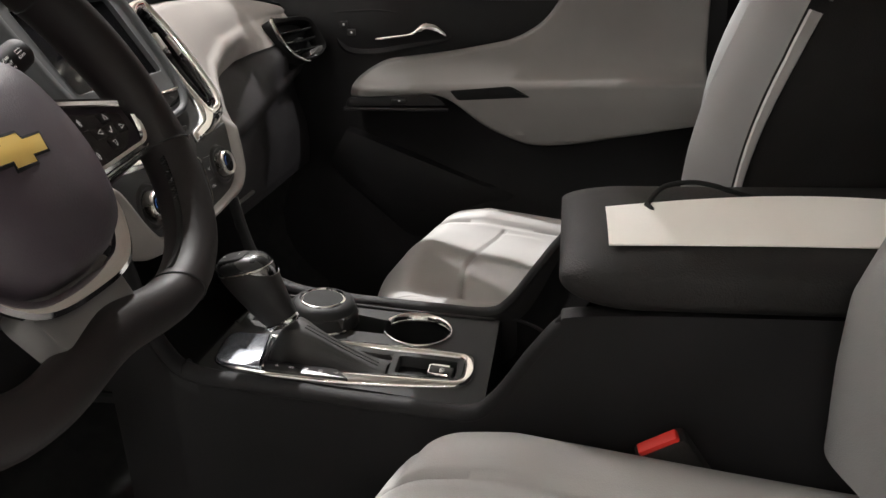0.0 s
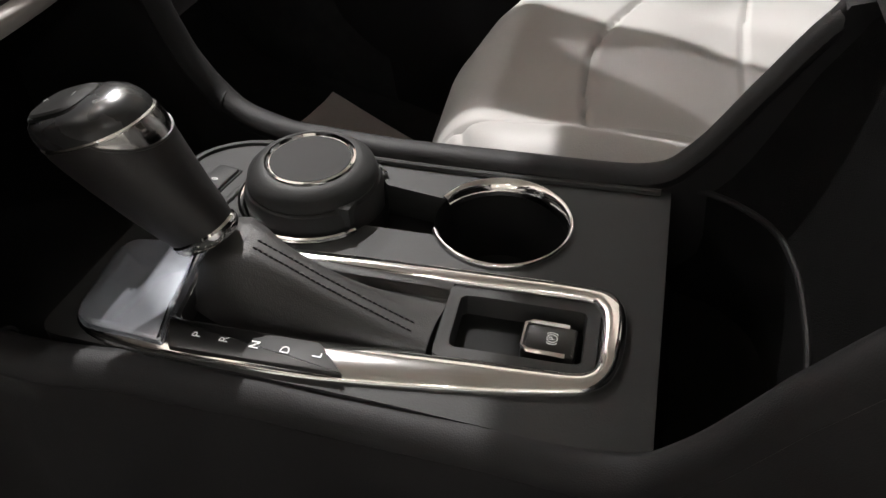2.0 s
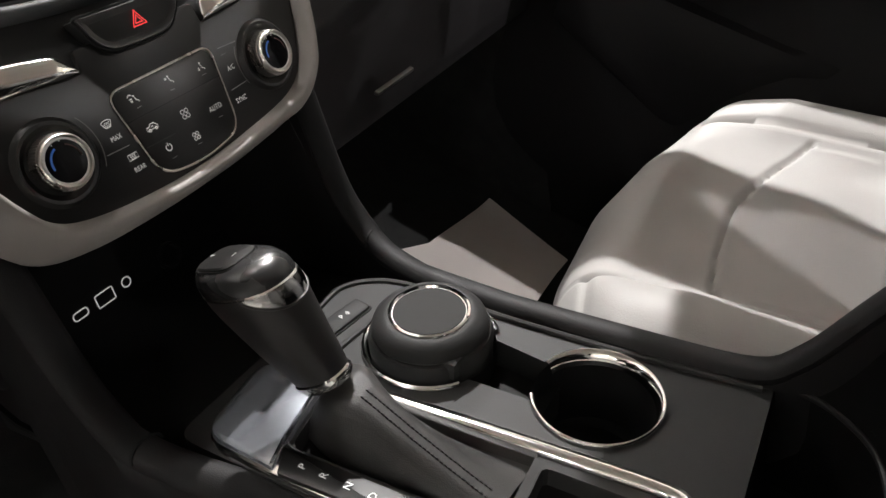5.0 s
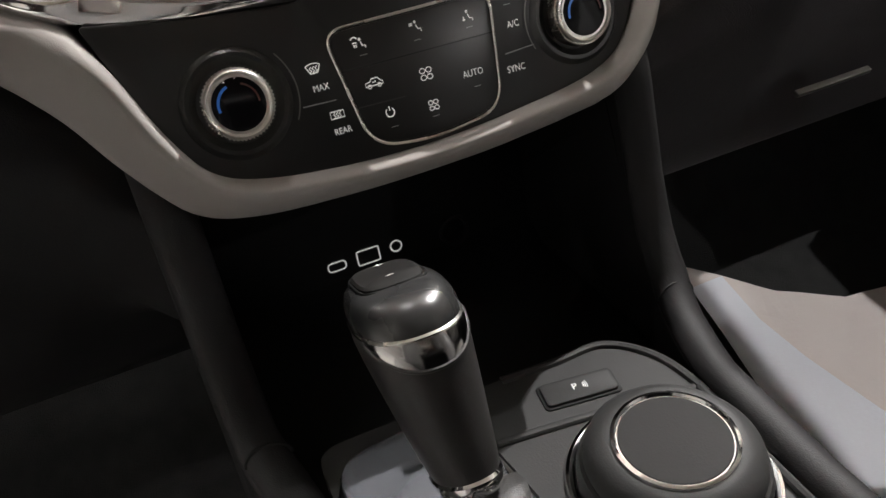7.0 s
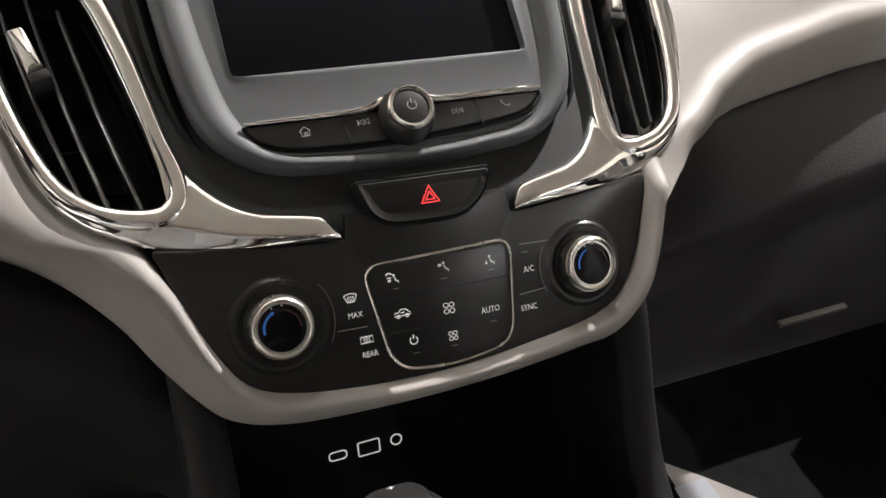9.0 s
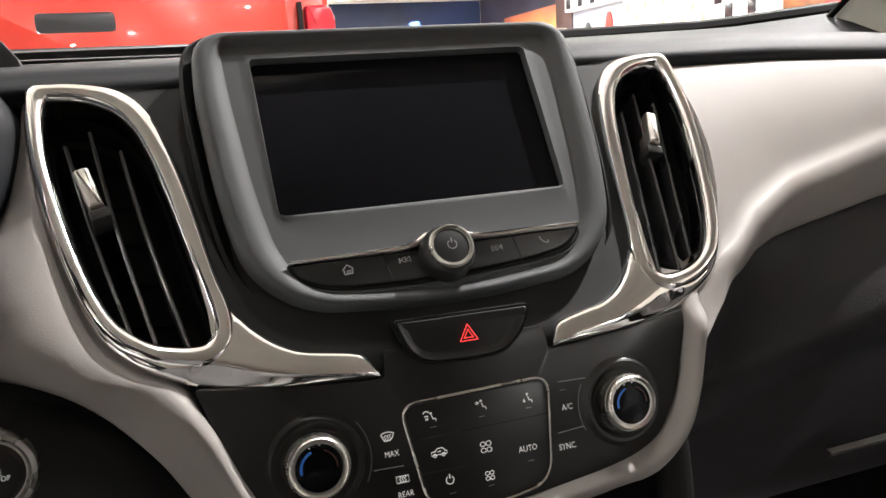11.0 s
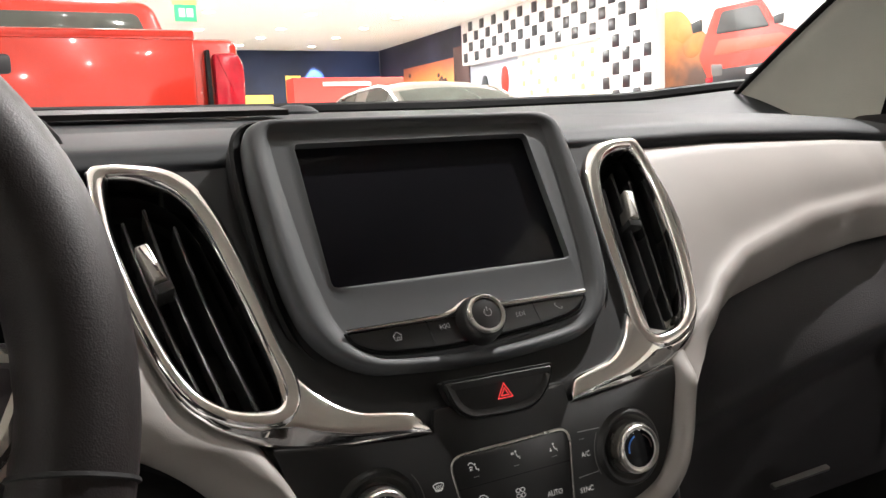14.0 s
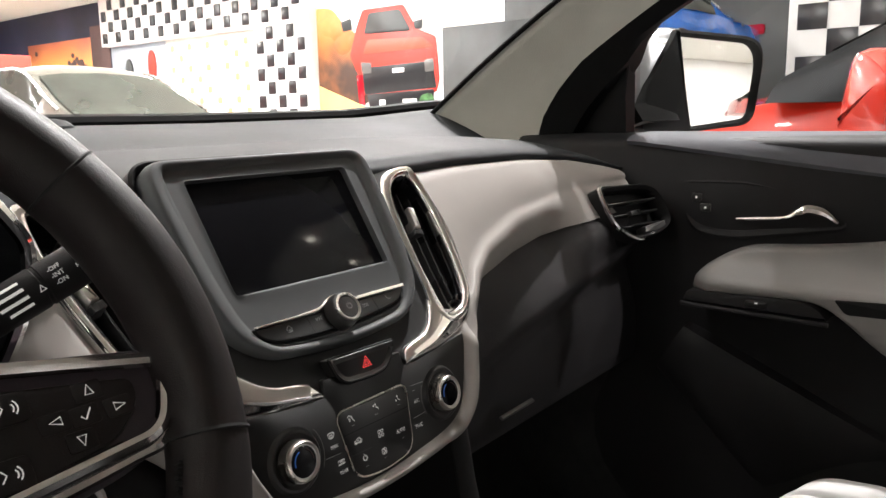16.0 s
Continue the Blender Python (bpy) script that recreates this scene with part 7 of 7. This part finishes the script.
spots = [(3.2, 20.2), (5.1, 21.6), (5.2, 19.8), (7.2, 21.3), (7.35, 19.4), (7.1, 23.4), (7.5, 17.5), (4.85, 23.3), (2.9, 23.0), (3.0, 17.5), (5.3, 17.4), (7.6, 15.4), (5.4, 15.2), (3.1, 15.0), (0.9, 20.0), (0.9, 17.2), (-1.2, 20.0), (7.7, 12.5), (5.2, 12.5), (-1.4, 16.0), (7.6, 8.5), (-3.0, 3.4), (-5.6, 0.4), (-5.6, 3.4), (-5.6, -2.6), (-8.2, 0.4), (-8.2, -2.6), (-3.0, -2.6), (5.6, -3.0), (8.0, -4.0), (4.4, -6.0)]
dl.location = (spots[0][0], spots[0][1], CEIL)
for x, y in spots[1:]:
    copy_thing(dl, Matrix.Translation((x, y, CEIL)))

# chequered portal on the east wall
portal = thing("chequered_portal", "white wall portal chequered with black tiles", "portal", (WX, 14.5, 0), kind="structure")
up = part("upper_panel", wall_rect(18.0, 10.60, 2.93, CEIL - 0.002, 0.25, base=0.0), WALLW, portal)
side = part("side_panel", wall_rect(12.16, 10.60, 0.002, 2.93, 0.25), WALLW, portal)
tile = None


def tiles(parent, y0, y1, z0, z1, w, h, mt, skip=0.0):
    """Black tiles in a staggered pattern, one object each on one mesh."""
    me = None
    rnd = random.Random(4)
    nz = int((z1 - z0) / h)
    for r in range(nz):
        n = int((y0 - y1) / w)
        for c in range(n):
            if (c + r) % 2 or rnd.random() < skip:
                continue
            y, z = y0 - (c + 0.5) * w, z0 + (r + 0.5) * h
            if me is None:
                ob = part("tile", slab(WE, [(-w * 0.36, -h * 0.46), (w * 0.36, -h * 0.46), (w * 0.36, h * 0.46), (-w * 0.36, h * 0.46)], 0.0, 0.012, 0.003), mt, None)
                me = ob.data
                me.transform(Matrix.Translation((-WX, 0, 0)))
            else:
                ob = new("tile", me)
            ob.parent = parent
            ob.location = Vector((WX - 0.25, y, z)) - parent.location - portal.location if parent is not portal else Vector((WX - 0.25, y, z)) - portal.location


tiles(up, 17.95, 10.62, 2.98, CEIL, 0.30, 0.255, TILEB)
tiles(side, 12.14, 10.62, 0.30, 2.95, 0.30, 0.262, TILEB)
niche = part("niche_wall", wall_rect(15.6, 12.16, 0.002, 2.92, 0.03), TILEW, portal, "bright tiled niche")
me = None
rnd = random.Random(7)
for r in range(9):
    for c in range(9):
        if (c + r) % 2 or rnd.random() < 0.12:
            continue
        y, z = 15.35 - c * 0.33, 0.85 + r * 0.235
        if me is None:
            ob = part("tile", slab(WE, [(-0.07, -0.07), (0.07, -0.07), (0.07, 0.07), (-0.07, 0.07)], 0, 0.01, 0.003), TILEY, None)
            me = ob.data
            me.transform(Matrix.Translation((-WX, 0, 0)))
        else:
            ob = new("tile", me)
        ob.parent = niche
        ob.location = Vector((WX - 0.03, y, z)) - portal.location
room_part("niche_side", wall_rect(18.0, 15.6, 0.002, 2.92, 0.02), mat("grey_blue_paint", (0.42, 0.46, 0.52), 0.6, vary=0.1, vscale=1.0), "grey blue painted recess")
for y, z, mt in ((17.2, 2.25, DARKW), (16.2, 2.4, REDSIGN)):
    ob = part("oval_sign", slab(WE, ellipse(-y, z, 0.16, 0.36, 20)[:-1], 0.02, 0.06, 0.01), mt, None)
    tagged(ob, "dark red oval sign on the recess wall" if mt is REDSIGN else "dark oval sign on the recess wall", "sign")

# mural and dark wall further along
room_part("mural_wall", wall_rect(24.4, 18.02, 0.002, CEIL - 0.002, 0.03), mat("dusk_mural", (0.035, 0.035, 0.07), 0.6, vary=0.8, vscale=0.35), "dark dusk mural wall")
ob = part("sunset_mural", wall_rect(22.4, 18.9, 0.3, 3.25, 0.04), SUNSET, None)
tagged(ob, "printed sunset mural in orange and dark red", "mural")
room_part("brown_wall", wall_rect(18.9, 18.03, 0.002, 3.5, 0.05), BROWNW, "brown end of the mural wall")
for y, z, s in ((22.0, 2.6, 0.55), (20.0, 2.65, 0.5), (19.6, 2.75, 0.55), (21.3, 2.45, 0.35)):
    bm = bmesh.new()
    rnd = random.Random(int(y * 10))
    for k in range(26):
        a, b = rnd.gauss(0, s * 0.4), abs(rnd.gauss(0, s * 0.42))
        slab(WE, ellipse(-y + a, z - 0.4 + b, 0.09, 0.07, 7)[:-1], 0.042 + 0.0004 * k, 0.046 + 0.0004 * k, 0.001, bm)
    slab(WE, [(-y - 0.03, z - 1.2), (-y + 0.03, z - 1.2), (-y + 0.02, z - 0.2), (-y - 0.02, z - 0.2)], 0.042, 0.047, 0.001, bm)
    ob = part("mural_tree", bm, BROWNW, None, smooth=False)
    tagged(ob, "dark tree printed on the sunset mural", "mural tree", "mural trees")
# lit windows and blue glow on the north mural
for k, (x, z, w, h, mt) in enumerate(((6.75, 2.85, 0.5, 0.8, GOLDLIGHT), (8.0, 2.75, 0.5, 0.5, GOLDLIGHT), (5.6, 2.2, 0.9, 0.9, GOLDLIGHT), (6.1, 1.9, 0.8, 0.6, TILEY), (4.6, 2.1, 0.7, 1.1, GOLDLIGHT), (8.9, 2.3, 0.6, 0.5, TAN))):
    ob = part("mural_window", slab(frame_of((x, BY, z), (1, 0, 0), (0, 0, 1)), [(-w / 2, -h / 2), (w / 2, -h / 2), (w / 2, h / 2), (-w / 2, h / 2)], 0, 0.03, 0.005), mt, None)
    tagged(ob, "golden lit window in the night mural", "mural window", "mural windows")
spot = bpy.data.lights.new("wall_washer", "SPOT")
spot.energy, spot.spot_size, spot.color, spot.shadow_soft_size = 900, radians(50), (0.35, 0.55, 1.0), 0.05
new("wall_washer", spot).matrix_world = look((7.5, 24.0, CEIL - 0.1), (7.5, 24.5, 2.6))

# printed poster with a red pickup
poster = thing("wall_poster", "large wall poster of a red pickup raising orange dust", "poster", (WX, 9.3, 1.5))
part("poster_sheet", wall_rect(10.9, 6.4, 0.3, CEIL - 0.01, 0.012), WALLW, poster)
dust = [(-10.88, 3.10), (-10.5, 3.16), (-10.15, 3.10), (-9.95, 2.86), (-9.67, 2.62), (-9.45, 2.35), (-9.30, 2.1), (-9.28, 1.4), (-9.9, 1.35), (-10.88, 1.7)]
part("dust_cloud", slab(WE, rounded(dust, 0.15), 0.012, 0.018, 0.002), DUST, poster)
rnd = random.Random(3)
for k in range(14):
    f = k / 13
    cyy, cz, r = -10.75 + 1.4 * f + rnd.uniform(-0.1, 0.1), 3.02 - 0.85 * f ** 1.3 + rnd.uniform(-0.12, 0.1), rnd.uniform(0.12, 0.24)
    part("dust_puff", slab(WE, [(a, c) for a, c in ellipse(cyy, cz, r, r * 0.8, 12)[:-1]], 0.012, 0.0182 + 0.0004 * k, 0.002), DUST, poster)
part("sand_band", slab(WE, [(-10.88, 0.4), (-8.0, 0.4), (-9.3, 1.30), (-10.88, 1.84)], 0.019, 0.026, 0.002), mat("sand_print", (0.80, 0.50, 0.16), 0.6, vary=0.15, vscale=2), poster)


def pshape(pts, h, mt, r=0.06):
    part("printed_shape", slab(WE, rounded([(-y, z) for y, z in pts], r), h - 0.004, h, 0.001), mt, poster)


pshape([(9.75, 2.25), (9.55, 2.75), (9.40, 3.02), (8.45, 3.02), (8.15, 2.60), (7.75, 2.45), (7.68, 1.75), (7.75, 1.55), (9.45, 1.55), (9.55, 1.9)], 0.030, REDSIGN)
pshape([(9.38, 2.60), (9.25, 2.95), (8.52, 2.95), (8.28, 2.58)], 0.036, DARKW)
pshape([(9.45, 2.02), (7.82, 2.06), (7.75, 1.62), (9.40, 1.55)], 0.036, TILEB, 0.03)
pshape([(9.35, 1.55), (7.80, 1.60), (7.85, 1.25), (9.25, 1.15)], 0.034, TILEB, 0.03)
pshape([(9.48, 2.12), (9.22, 2.1), (9.22, 1.92), (9.45, 1.92)], 0.040, GREYM, 0.04)
pshape([(8.0, 2.08), (7.80, 2.1), (7.78, 1.90), (7.98, 1.88)], 0.040, GREYM, 0.04)
pshape([(8.72, 1.98), (8.45, 1.98), (8.45, 1.90), (8.72, 1.90)], 0.040, WALLW, 0.02)
pshape([(9.30, 2.50), (8.05, 2.46), (7.78, 2.28), (9.42, 2.26)], 0.0345, mat("bonnet_print", (0.75, 0.10, 0.06), 0.5, vary=0.1, vscale=2), 0.05)
pshape([(9.60, 1.9), (9.44, 1.9), (9.40, 1.35), (9.55, 1.4)], 0.0345, REDLENS, 0.03)
pshape([(9.95, 2.85), (9.70, 2.90), (9.68, 2.70), (9.9, 2.68)], 0.032, DARKW, 0.02)
pshape([(8.22, 2.72), (8.02, 2.75), (8.04, 2.6), (8.2, 2.6)], 0.032, DARKW, 0.02)
pshape([(9.05, 1.45), (8.90, 1.45), (8.90, 1.35), (9.05, 1.35)], 0.040, WALLW, 0.01)
pshape([(8.50, 1.45), (8.18, 1.45), (8.18, 1.28), (8.50, 1.28)], 0.040, TILEW, 0.01)
pshape([(8.1, 1.5), (7.85, 1.55), (7.75, 1.3), (8.15, 1.2)], 0.042, PLANT, 0.08)
room_part("dark_panel", wall_rect(7.55, 4.9, 0.002, 2.56, 0.10), DARKW, "dark panel beside the poster")
room_part("dark_panel_high", wall_rect(6.35, 2.25, 0.002, CEIL - 0.01, 0.08), DARKW, "dark wall panel")
room_part("chequer_panel", wall_rect(2.2, -1.5, 0.002, CEIL - 0.01, 0.25), WALLW, "white chequered panel")
cheq = thing("chequer_tiles", "large black tiles on a white panel", "tiles", (WX - 0.25, 0, 0), kind="structure")
for r in range(9):
    for c in range(8):
        if (r + c) % 2 == 0:
            ob = part("tile", slab(WE, [(-2.10 + c * 0.33, 0.88 + r * 0.30), (-1.775 + c * 0.33, 0.88 + r * 0.30), (-1.775 + c * 0.33, 1.175 + r * 0.30), (-2.10 + c * 0.33, 1.175 + r * 0.30)], 0.25, 0.26, 0.003), TILEB, cheq)

# red counter and exit sign
counter = thing("red_counter", "long red reception counter with a pale lettered panel", "counter", (5.2, 16.0, 0))
part("counter_body", box((4.35, 15.9, 0.0), (6.9, 16.5, 2.48), 0.02), REDSIGN, counter)
part("sign_bar", box((5.0, 15.885, 2.30), (6.1, 15.898, 2.38), 0.002), TILEW, counter)
sign = thing("exit_sign", "hanging green and yellow exit sign", "exit sign", (1.67, 12.0, 3.2))
part("sign_box", box((1.52, 11.97, 3.00), (1.83, 12.03, 3.24), 0.006), GREEN, sign)
part("sign_top", box((1.50, 11.965, 3.245), (1.85, 12.035, 3.42), 0.006), YELL, sign)
part("sign_mark", box((1.58, 11.960, 3.06), (1.66, 11.966, 3.18), 0.001), ICON, sign)
part("sign_mark", box((1.69, 11.960, 3.06), (1.78, 11.966, 3.18), 0.001), ICON, sign)
part("sign_rod", tube([(1.6, 12, 3.42), (1.6, 12, CEIL)], 0.01), SATIN, sign)
part("sign_rod", tube([(1.75, 12, 3.42), (1.75, 12, CEIL)], 0.01), SATIN, sign)


# ================= cars outside =================
def wheel(parent, x, y, r, axis="x"):
    m = frame_of((x, y, r), (0, 1, 0), (0, 0, 1))
    w = part("wheel", lathe(m, [(r * 0.6, -0.11), (r * 0.95, -0.11), (r, -0.08), (r, 0.08), (r * 0.95, 0.11), (r * 0.6, 0.11)], 28), TYRE, parent)
    part("rim", lathe(m, [(r * 0.6, -0.10), (r * 0.55, -0.06), (0.05, -0.05), (0.05, 0.05), (r * 0.55, 0.06), (r * 0.6, 0.10)], 24), SATIN, w)


truck = thing("pickup_truck", "red pickup truck seen from behind, tailgate closed", "pickup truck", (-0.2, 6.0, 0))
TY, TZ = 4.5, 1.775
bm = slab(frame_of((-0.2, TY + 0.03, 0), (1, 0, 0), (0, 0, 1)), rounded([(-1.00, 0.62, 0.05), (1.00, 0.62, 0.05), (1.05, 1.2, 0.1), (1.03, TZ, 0.06), (-1.03, TZ, 0.06), (-1.05, 1.2, 0.1)], 0.05), -2.2, 0.0, 0.04)
part("cargo_bed", bm, REDPAINT, truck)
TG = frame_of((-0.30, TY - 0.012, 0), (1, 0, 0), (0, 0, 1))
gate = part("tailgate", slab(TG, rounded([(-0.86, 0.80), (0.86, 0.80), (0.86, TZ + 0.005), (-0.86, TZ + 0.005)], 0.03), -0.06, 0.03, 0.02), REDPAINT, truck, "plain red tailgate with a black handle")
part("gate_spoiler", slab(TG, rounded([(-0.87, TZ - 0.02), (0.87, TZ - 0.02), (0.87, TZ + 0.035), (-0.87, TZ + 0.035)], 0.015), -0.10, 0.045, 0.015), REDPAINT, gate)
part("gate_handle", slab(shifted(TG, -0.30, 1.615), rounded([(-0.205, -0.055), (0.205, -0.055), (0.205, 0.055), (-0.205, 0.055)], 0.03), -0.01, 0.036, 0.01), TILEB, gate, "black handle plate")
for sx in (-1, 1):
    cx = -0.2 + sx * 0.955
    lampm = frame_of((cx, TY - 0.02, 0), (1, 0, 0), (0, 0, 1))
    tl = part("tail_lamp", slab(lampm, rounded([(-0.085, 1.32, 0.02), (0.085, 1.32, 0.02), (0.095, 1.60, 0.06), (0.06, 1.68, 0.03), (-0.085, 1.68, 0.02)][::1], 0.03), -0.2, 0.03, 0.02), REDLENS, truck, "red tail lamp with a clear lower lens")
    part("lower_lens", slab(lampm, rounded([(-0.085, 1.14), (0.085, 1.14), (0.085, 1.315), (-0.085, 1.315)], 0.02), -0.2, 0.028, 0.02), CLEARLENS, tl)
    part("lamp_joint", box((cx - sx * 0.115 - 0.012, TY - 0.03, 1.1), (cx - sx * 0.115 + 0.012, TY + 0.1, 1.70), 0.003), RUBBER, truck)
cabm = frame_of((-0.2, TY + 2.0, 0), (1, 0, 0), (0, 0, 1))
part("cab", slab(cabm, rounded([(-0.98, 0.7, 0.05), (0.98, 0.7, 0.05), (0.98, 1.75, 0.05), (0.78, 2.32, 0.12), (-0.78, 2.32, 0.12), (-0.98, 1.75, 0.05)], 0.05), -2.2, 0.0, 0.05), REDPAINT, truck)
part("rear_window", slab(cabm, rounded([(-0.80, 1.82, 0.04), (0.80, 1.82, 0.04), (0.66, 2.22, 0.06), (-0.66, 2.22, 0.06)], 0.05), -0.05, 0.012, 0.005), CARGLASS, truck, "dark rear window")
part("bumper", slab(frame_of((-0.2, TY - 0.12, 0), (1, 0, 0), (0, 0, 1)), rounded([(-1.0, 0.55), (1.0, 0.55), (1.0, 0.78), (-1.0, 0.78)], 0.05), -0.2, 0.0, 0.03), SATIN, truck)
for x in (-1.12, 0.72):
    for y in (TY + 0.9, TY + 4.4):
        wheel(truck, x, y, 0.42)
part("nose", slab(frame_of((-0.2, TY + 4.2, 0), (1, 0, 0), (0, 0, 1)), rounded([(-0.98, 0.6), (0.98, 0.6), (0.98, 1.45), (-0.98, 1.45)], 0.1), -1.4, 0.0, 0.05), REDPAINT, truck)


def saloon(name, label, place, turn, paint, length, width, height, glass=CARGLASS, top=None):
    """A low passenger car: lofted body, glazed cabin, wheels."""
    c = thing(name, label, "car", (0, 0, 0))
    L2 = length / 2
    prof = [(-L2, 0.55, 0.86), (-L2 + 0.15, 0.45, 0.92), (-L2 + 0.9, 0.28, 0.97), (-0.4, 0.22, 1.0), (0.9, 0.25, 0.98), (L2 - 0.5, 0.30, 0.90), (L2 - 0.08, 0.42, 0.78), (L2, 0.5, 0.70)]
    rows = []
    for y, zb, zt in spline(prof, 4):
        zt *= height / 1.45
        w = width / 2 * (1 - 0.16 * (abs(y) / L2) ** 4)
        rows.append([(-w * 0.9, y, zb), (-w, y, zb + 0.15), (-w, y, zt - 0.15), (-w * 0.93, y, zt - 0.02), (-w * 0.6, y, zt + 0.015), (0, y, zt + 0.03), (w * 0.6, y, zt + 0.015), (w * 0.93, y, zt - 0.02), (w, y, zt - 0.15), (w, y, zb + 0.15), (w * 0.9, y, zb)])
    bm = bmesh.new()
    rings(bm, rows, True, True, True)
    part("body", bm, paint, c)
    # roof and cabin
    k = height / 1.45
    cab = [(-L2 + 0.75, 0.97 * k, 0.70), (-L2 + 1.25, 1.18 * k, 0.66), (-L2 + 1.75, height - 0.03, 0.58), (-0.25, height, 0.57), (0.35, height - 0.05, 0.58), (0.85, 1.22 * k, 0.64), (1.35, 1.0 * k, 0.72)]
    rows = []
    for y, zt, w in spline(cab, 4):
        w *= width / 1.8 * 1.12
        zb = 0.93 * k
        rows.append([(-w * 1.12, y, zb), (-w * 1.02, y, zb + (zt - zb) * 0.55), (-w * 0.88, y, zb + (zt - zb) * 0.93), (-w * 0.5, y, zt), (0, y, zt + 0.012), (w * 0.5, y, zt), (w * 0.88, y, zb + (zt - zb) * 0.93), (w * 1.02, y, zb + (zt - zb) * 0.55), (w * 1.12, y, zb)])
    part("roof", patch(rows), top or paint, c)
    gl = [[Vector(p) for p in r] for r in rows]
    n = len(gl)

    def screen(i0, i1, nm):
        out = [[p + Vector((0, 0, 0.008)) + Vector((0, -0.012 if i1 < n / 2 else 0.012, 0)) for p in (r[2].lerp(r[3], 0.2), r[3], r[4], r[5], r[6].lerp(r[5], 0.2))] for r in gl[i0:i1]]
        part(nm, patch(out), glass, c, "tinted glass")
    screen(1, 8, "rear_window")
    screen(n - 9, n - 1, "windscreen")
    for sx, ids in ((-1, (0, 1, 2)), (1, (8, 7, 6))):
        for a, b in ((5, 13), (14, n - 6)):
            out = [[r[ids[0]].lerp(r[ids[1]], 0.35) + Vector((sx * 0.02, 0, 0)), r[ids[1]] + Vector((sx * 0.02, 0, 0)), r[ids[2]] + Vector((sx * 0.014, 0, -0.02))] for r in gl[a:b]]
            part("side_window", patch(out), glass, c, "tinted glass")
        part("window_line", tube([r[ids[2]] + Vector((sx * 0.012, 0, 0.004)) for r in gl[3:n - 3]], 0.014, 6), SATIN, c)
        for y in (-L2 + 0.95, L2 - 0.9):
            wheel(c, sx * (width / 2 - 0.1), y, 0.33)
        part("lamp", slab(frame_of((sx * width * 0.36, -L2 + 0.06, 0.80), (1, 0, 0), (0, 0.2, 1)), rounded([(-0.16, -0.06), (0.16, -0.06), (0.16, 0.06), (-0.16, 0.06)], 0.03), -0.1, 0.02, 0.01), REDLENS, c)
    c.matrix_world = Matrix.Translation(place) @ Matrix.Rotation(radians(turn), 4, "Z")
    return c


saloon("saloon_car", "pale pearl saloon car parked beyond the bonnet", (3.05, 6.9, 0.0), 4, WHITEPAINT, 4.8, 1.85, 1.64)
red = saloon("red_car", "bright red car parked alongside", (2.95, -1.05, 0.0), 0, REDPAINT, 4.4, 1.85, 1.86, glass=REDGLASS, top=REDGLASS)
part("door_mirror", slab(frame_of((1.86, -0.02, 1.21), (-0.75, -0.65, 0), (0, 0, 1)), rounded([(-0.13, -0.10, 0.04), (0.10, -0.11, 0.05), (0.12, 0.05, 0.08), (-0.06, 0.14, 0.08)], 0.05), -0.10, 0.05, 0.04), REDPAINT, red)
blue = saloon("blue_car", "blue car on display by the far wall", (8.3, 3.3, 1.36), 84, BLUECAR, 3.2, 1.35, 1.25)
plinth = part("display_plinth", box((6.9, 2.75, 0.0), (9.7, 5.2, 1.36), 0.02), DARKW)
tagged(plinth, "dark display plinth under the blue car", "plinth")
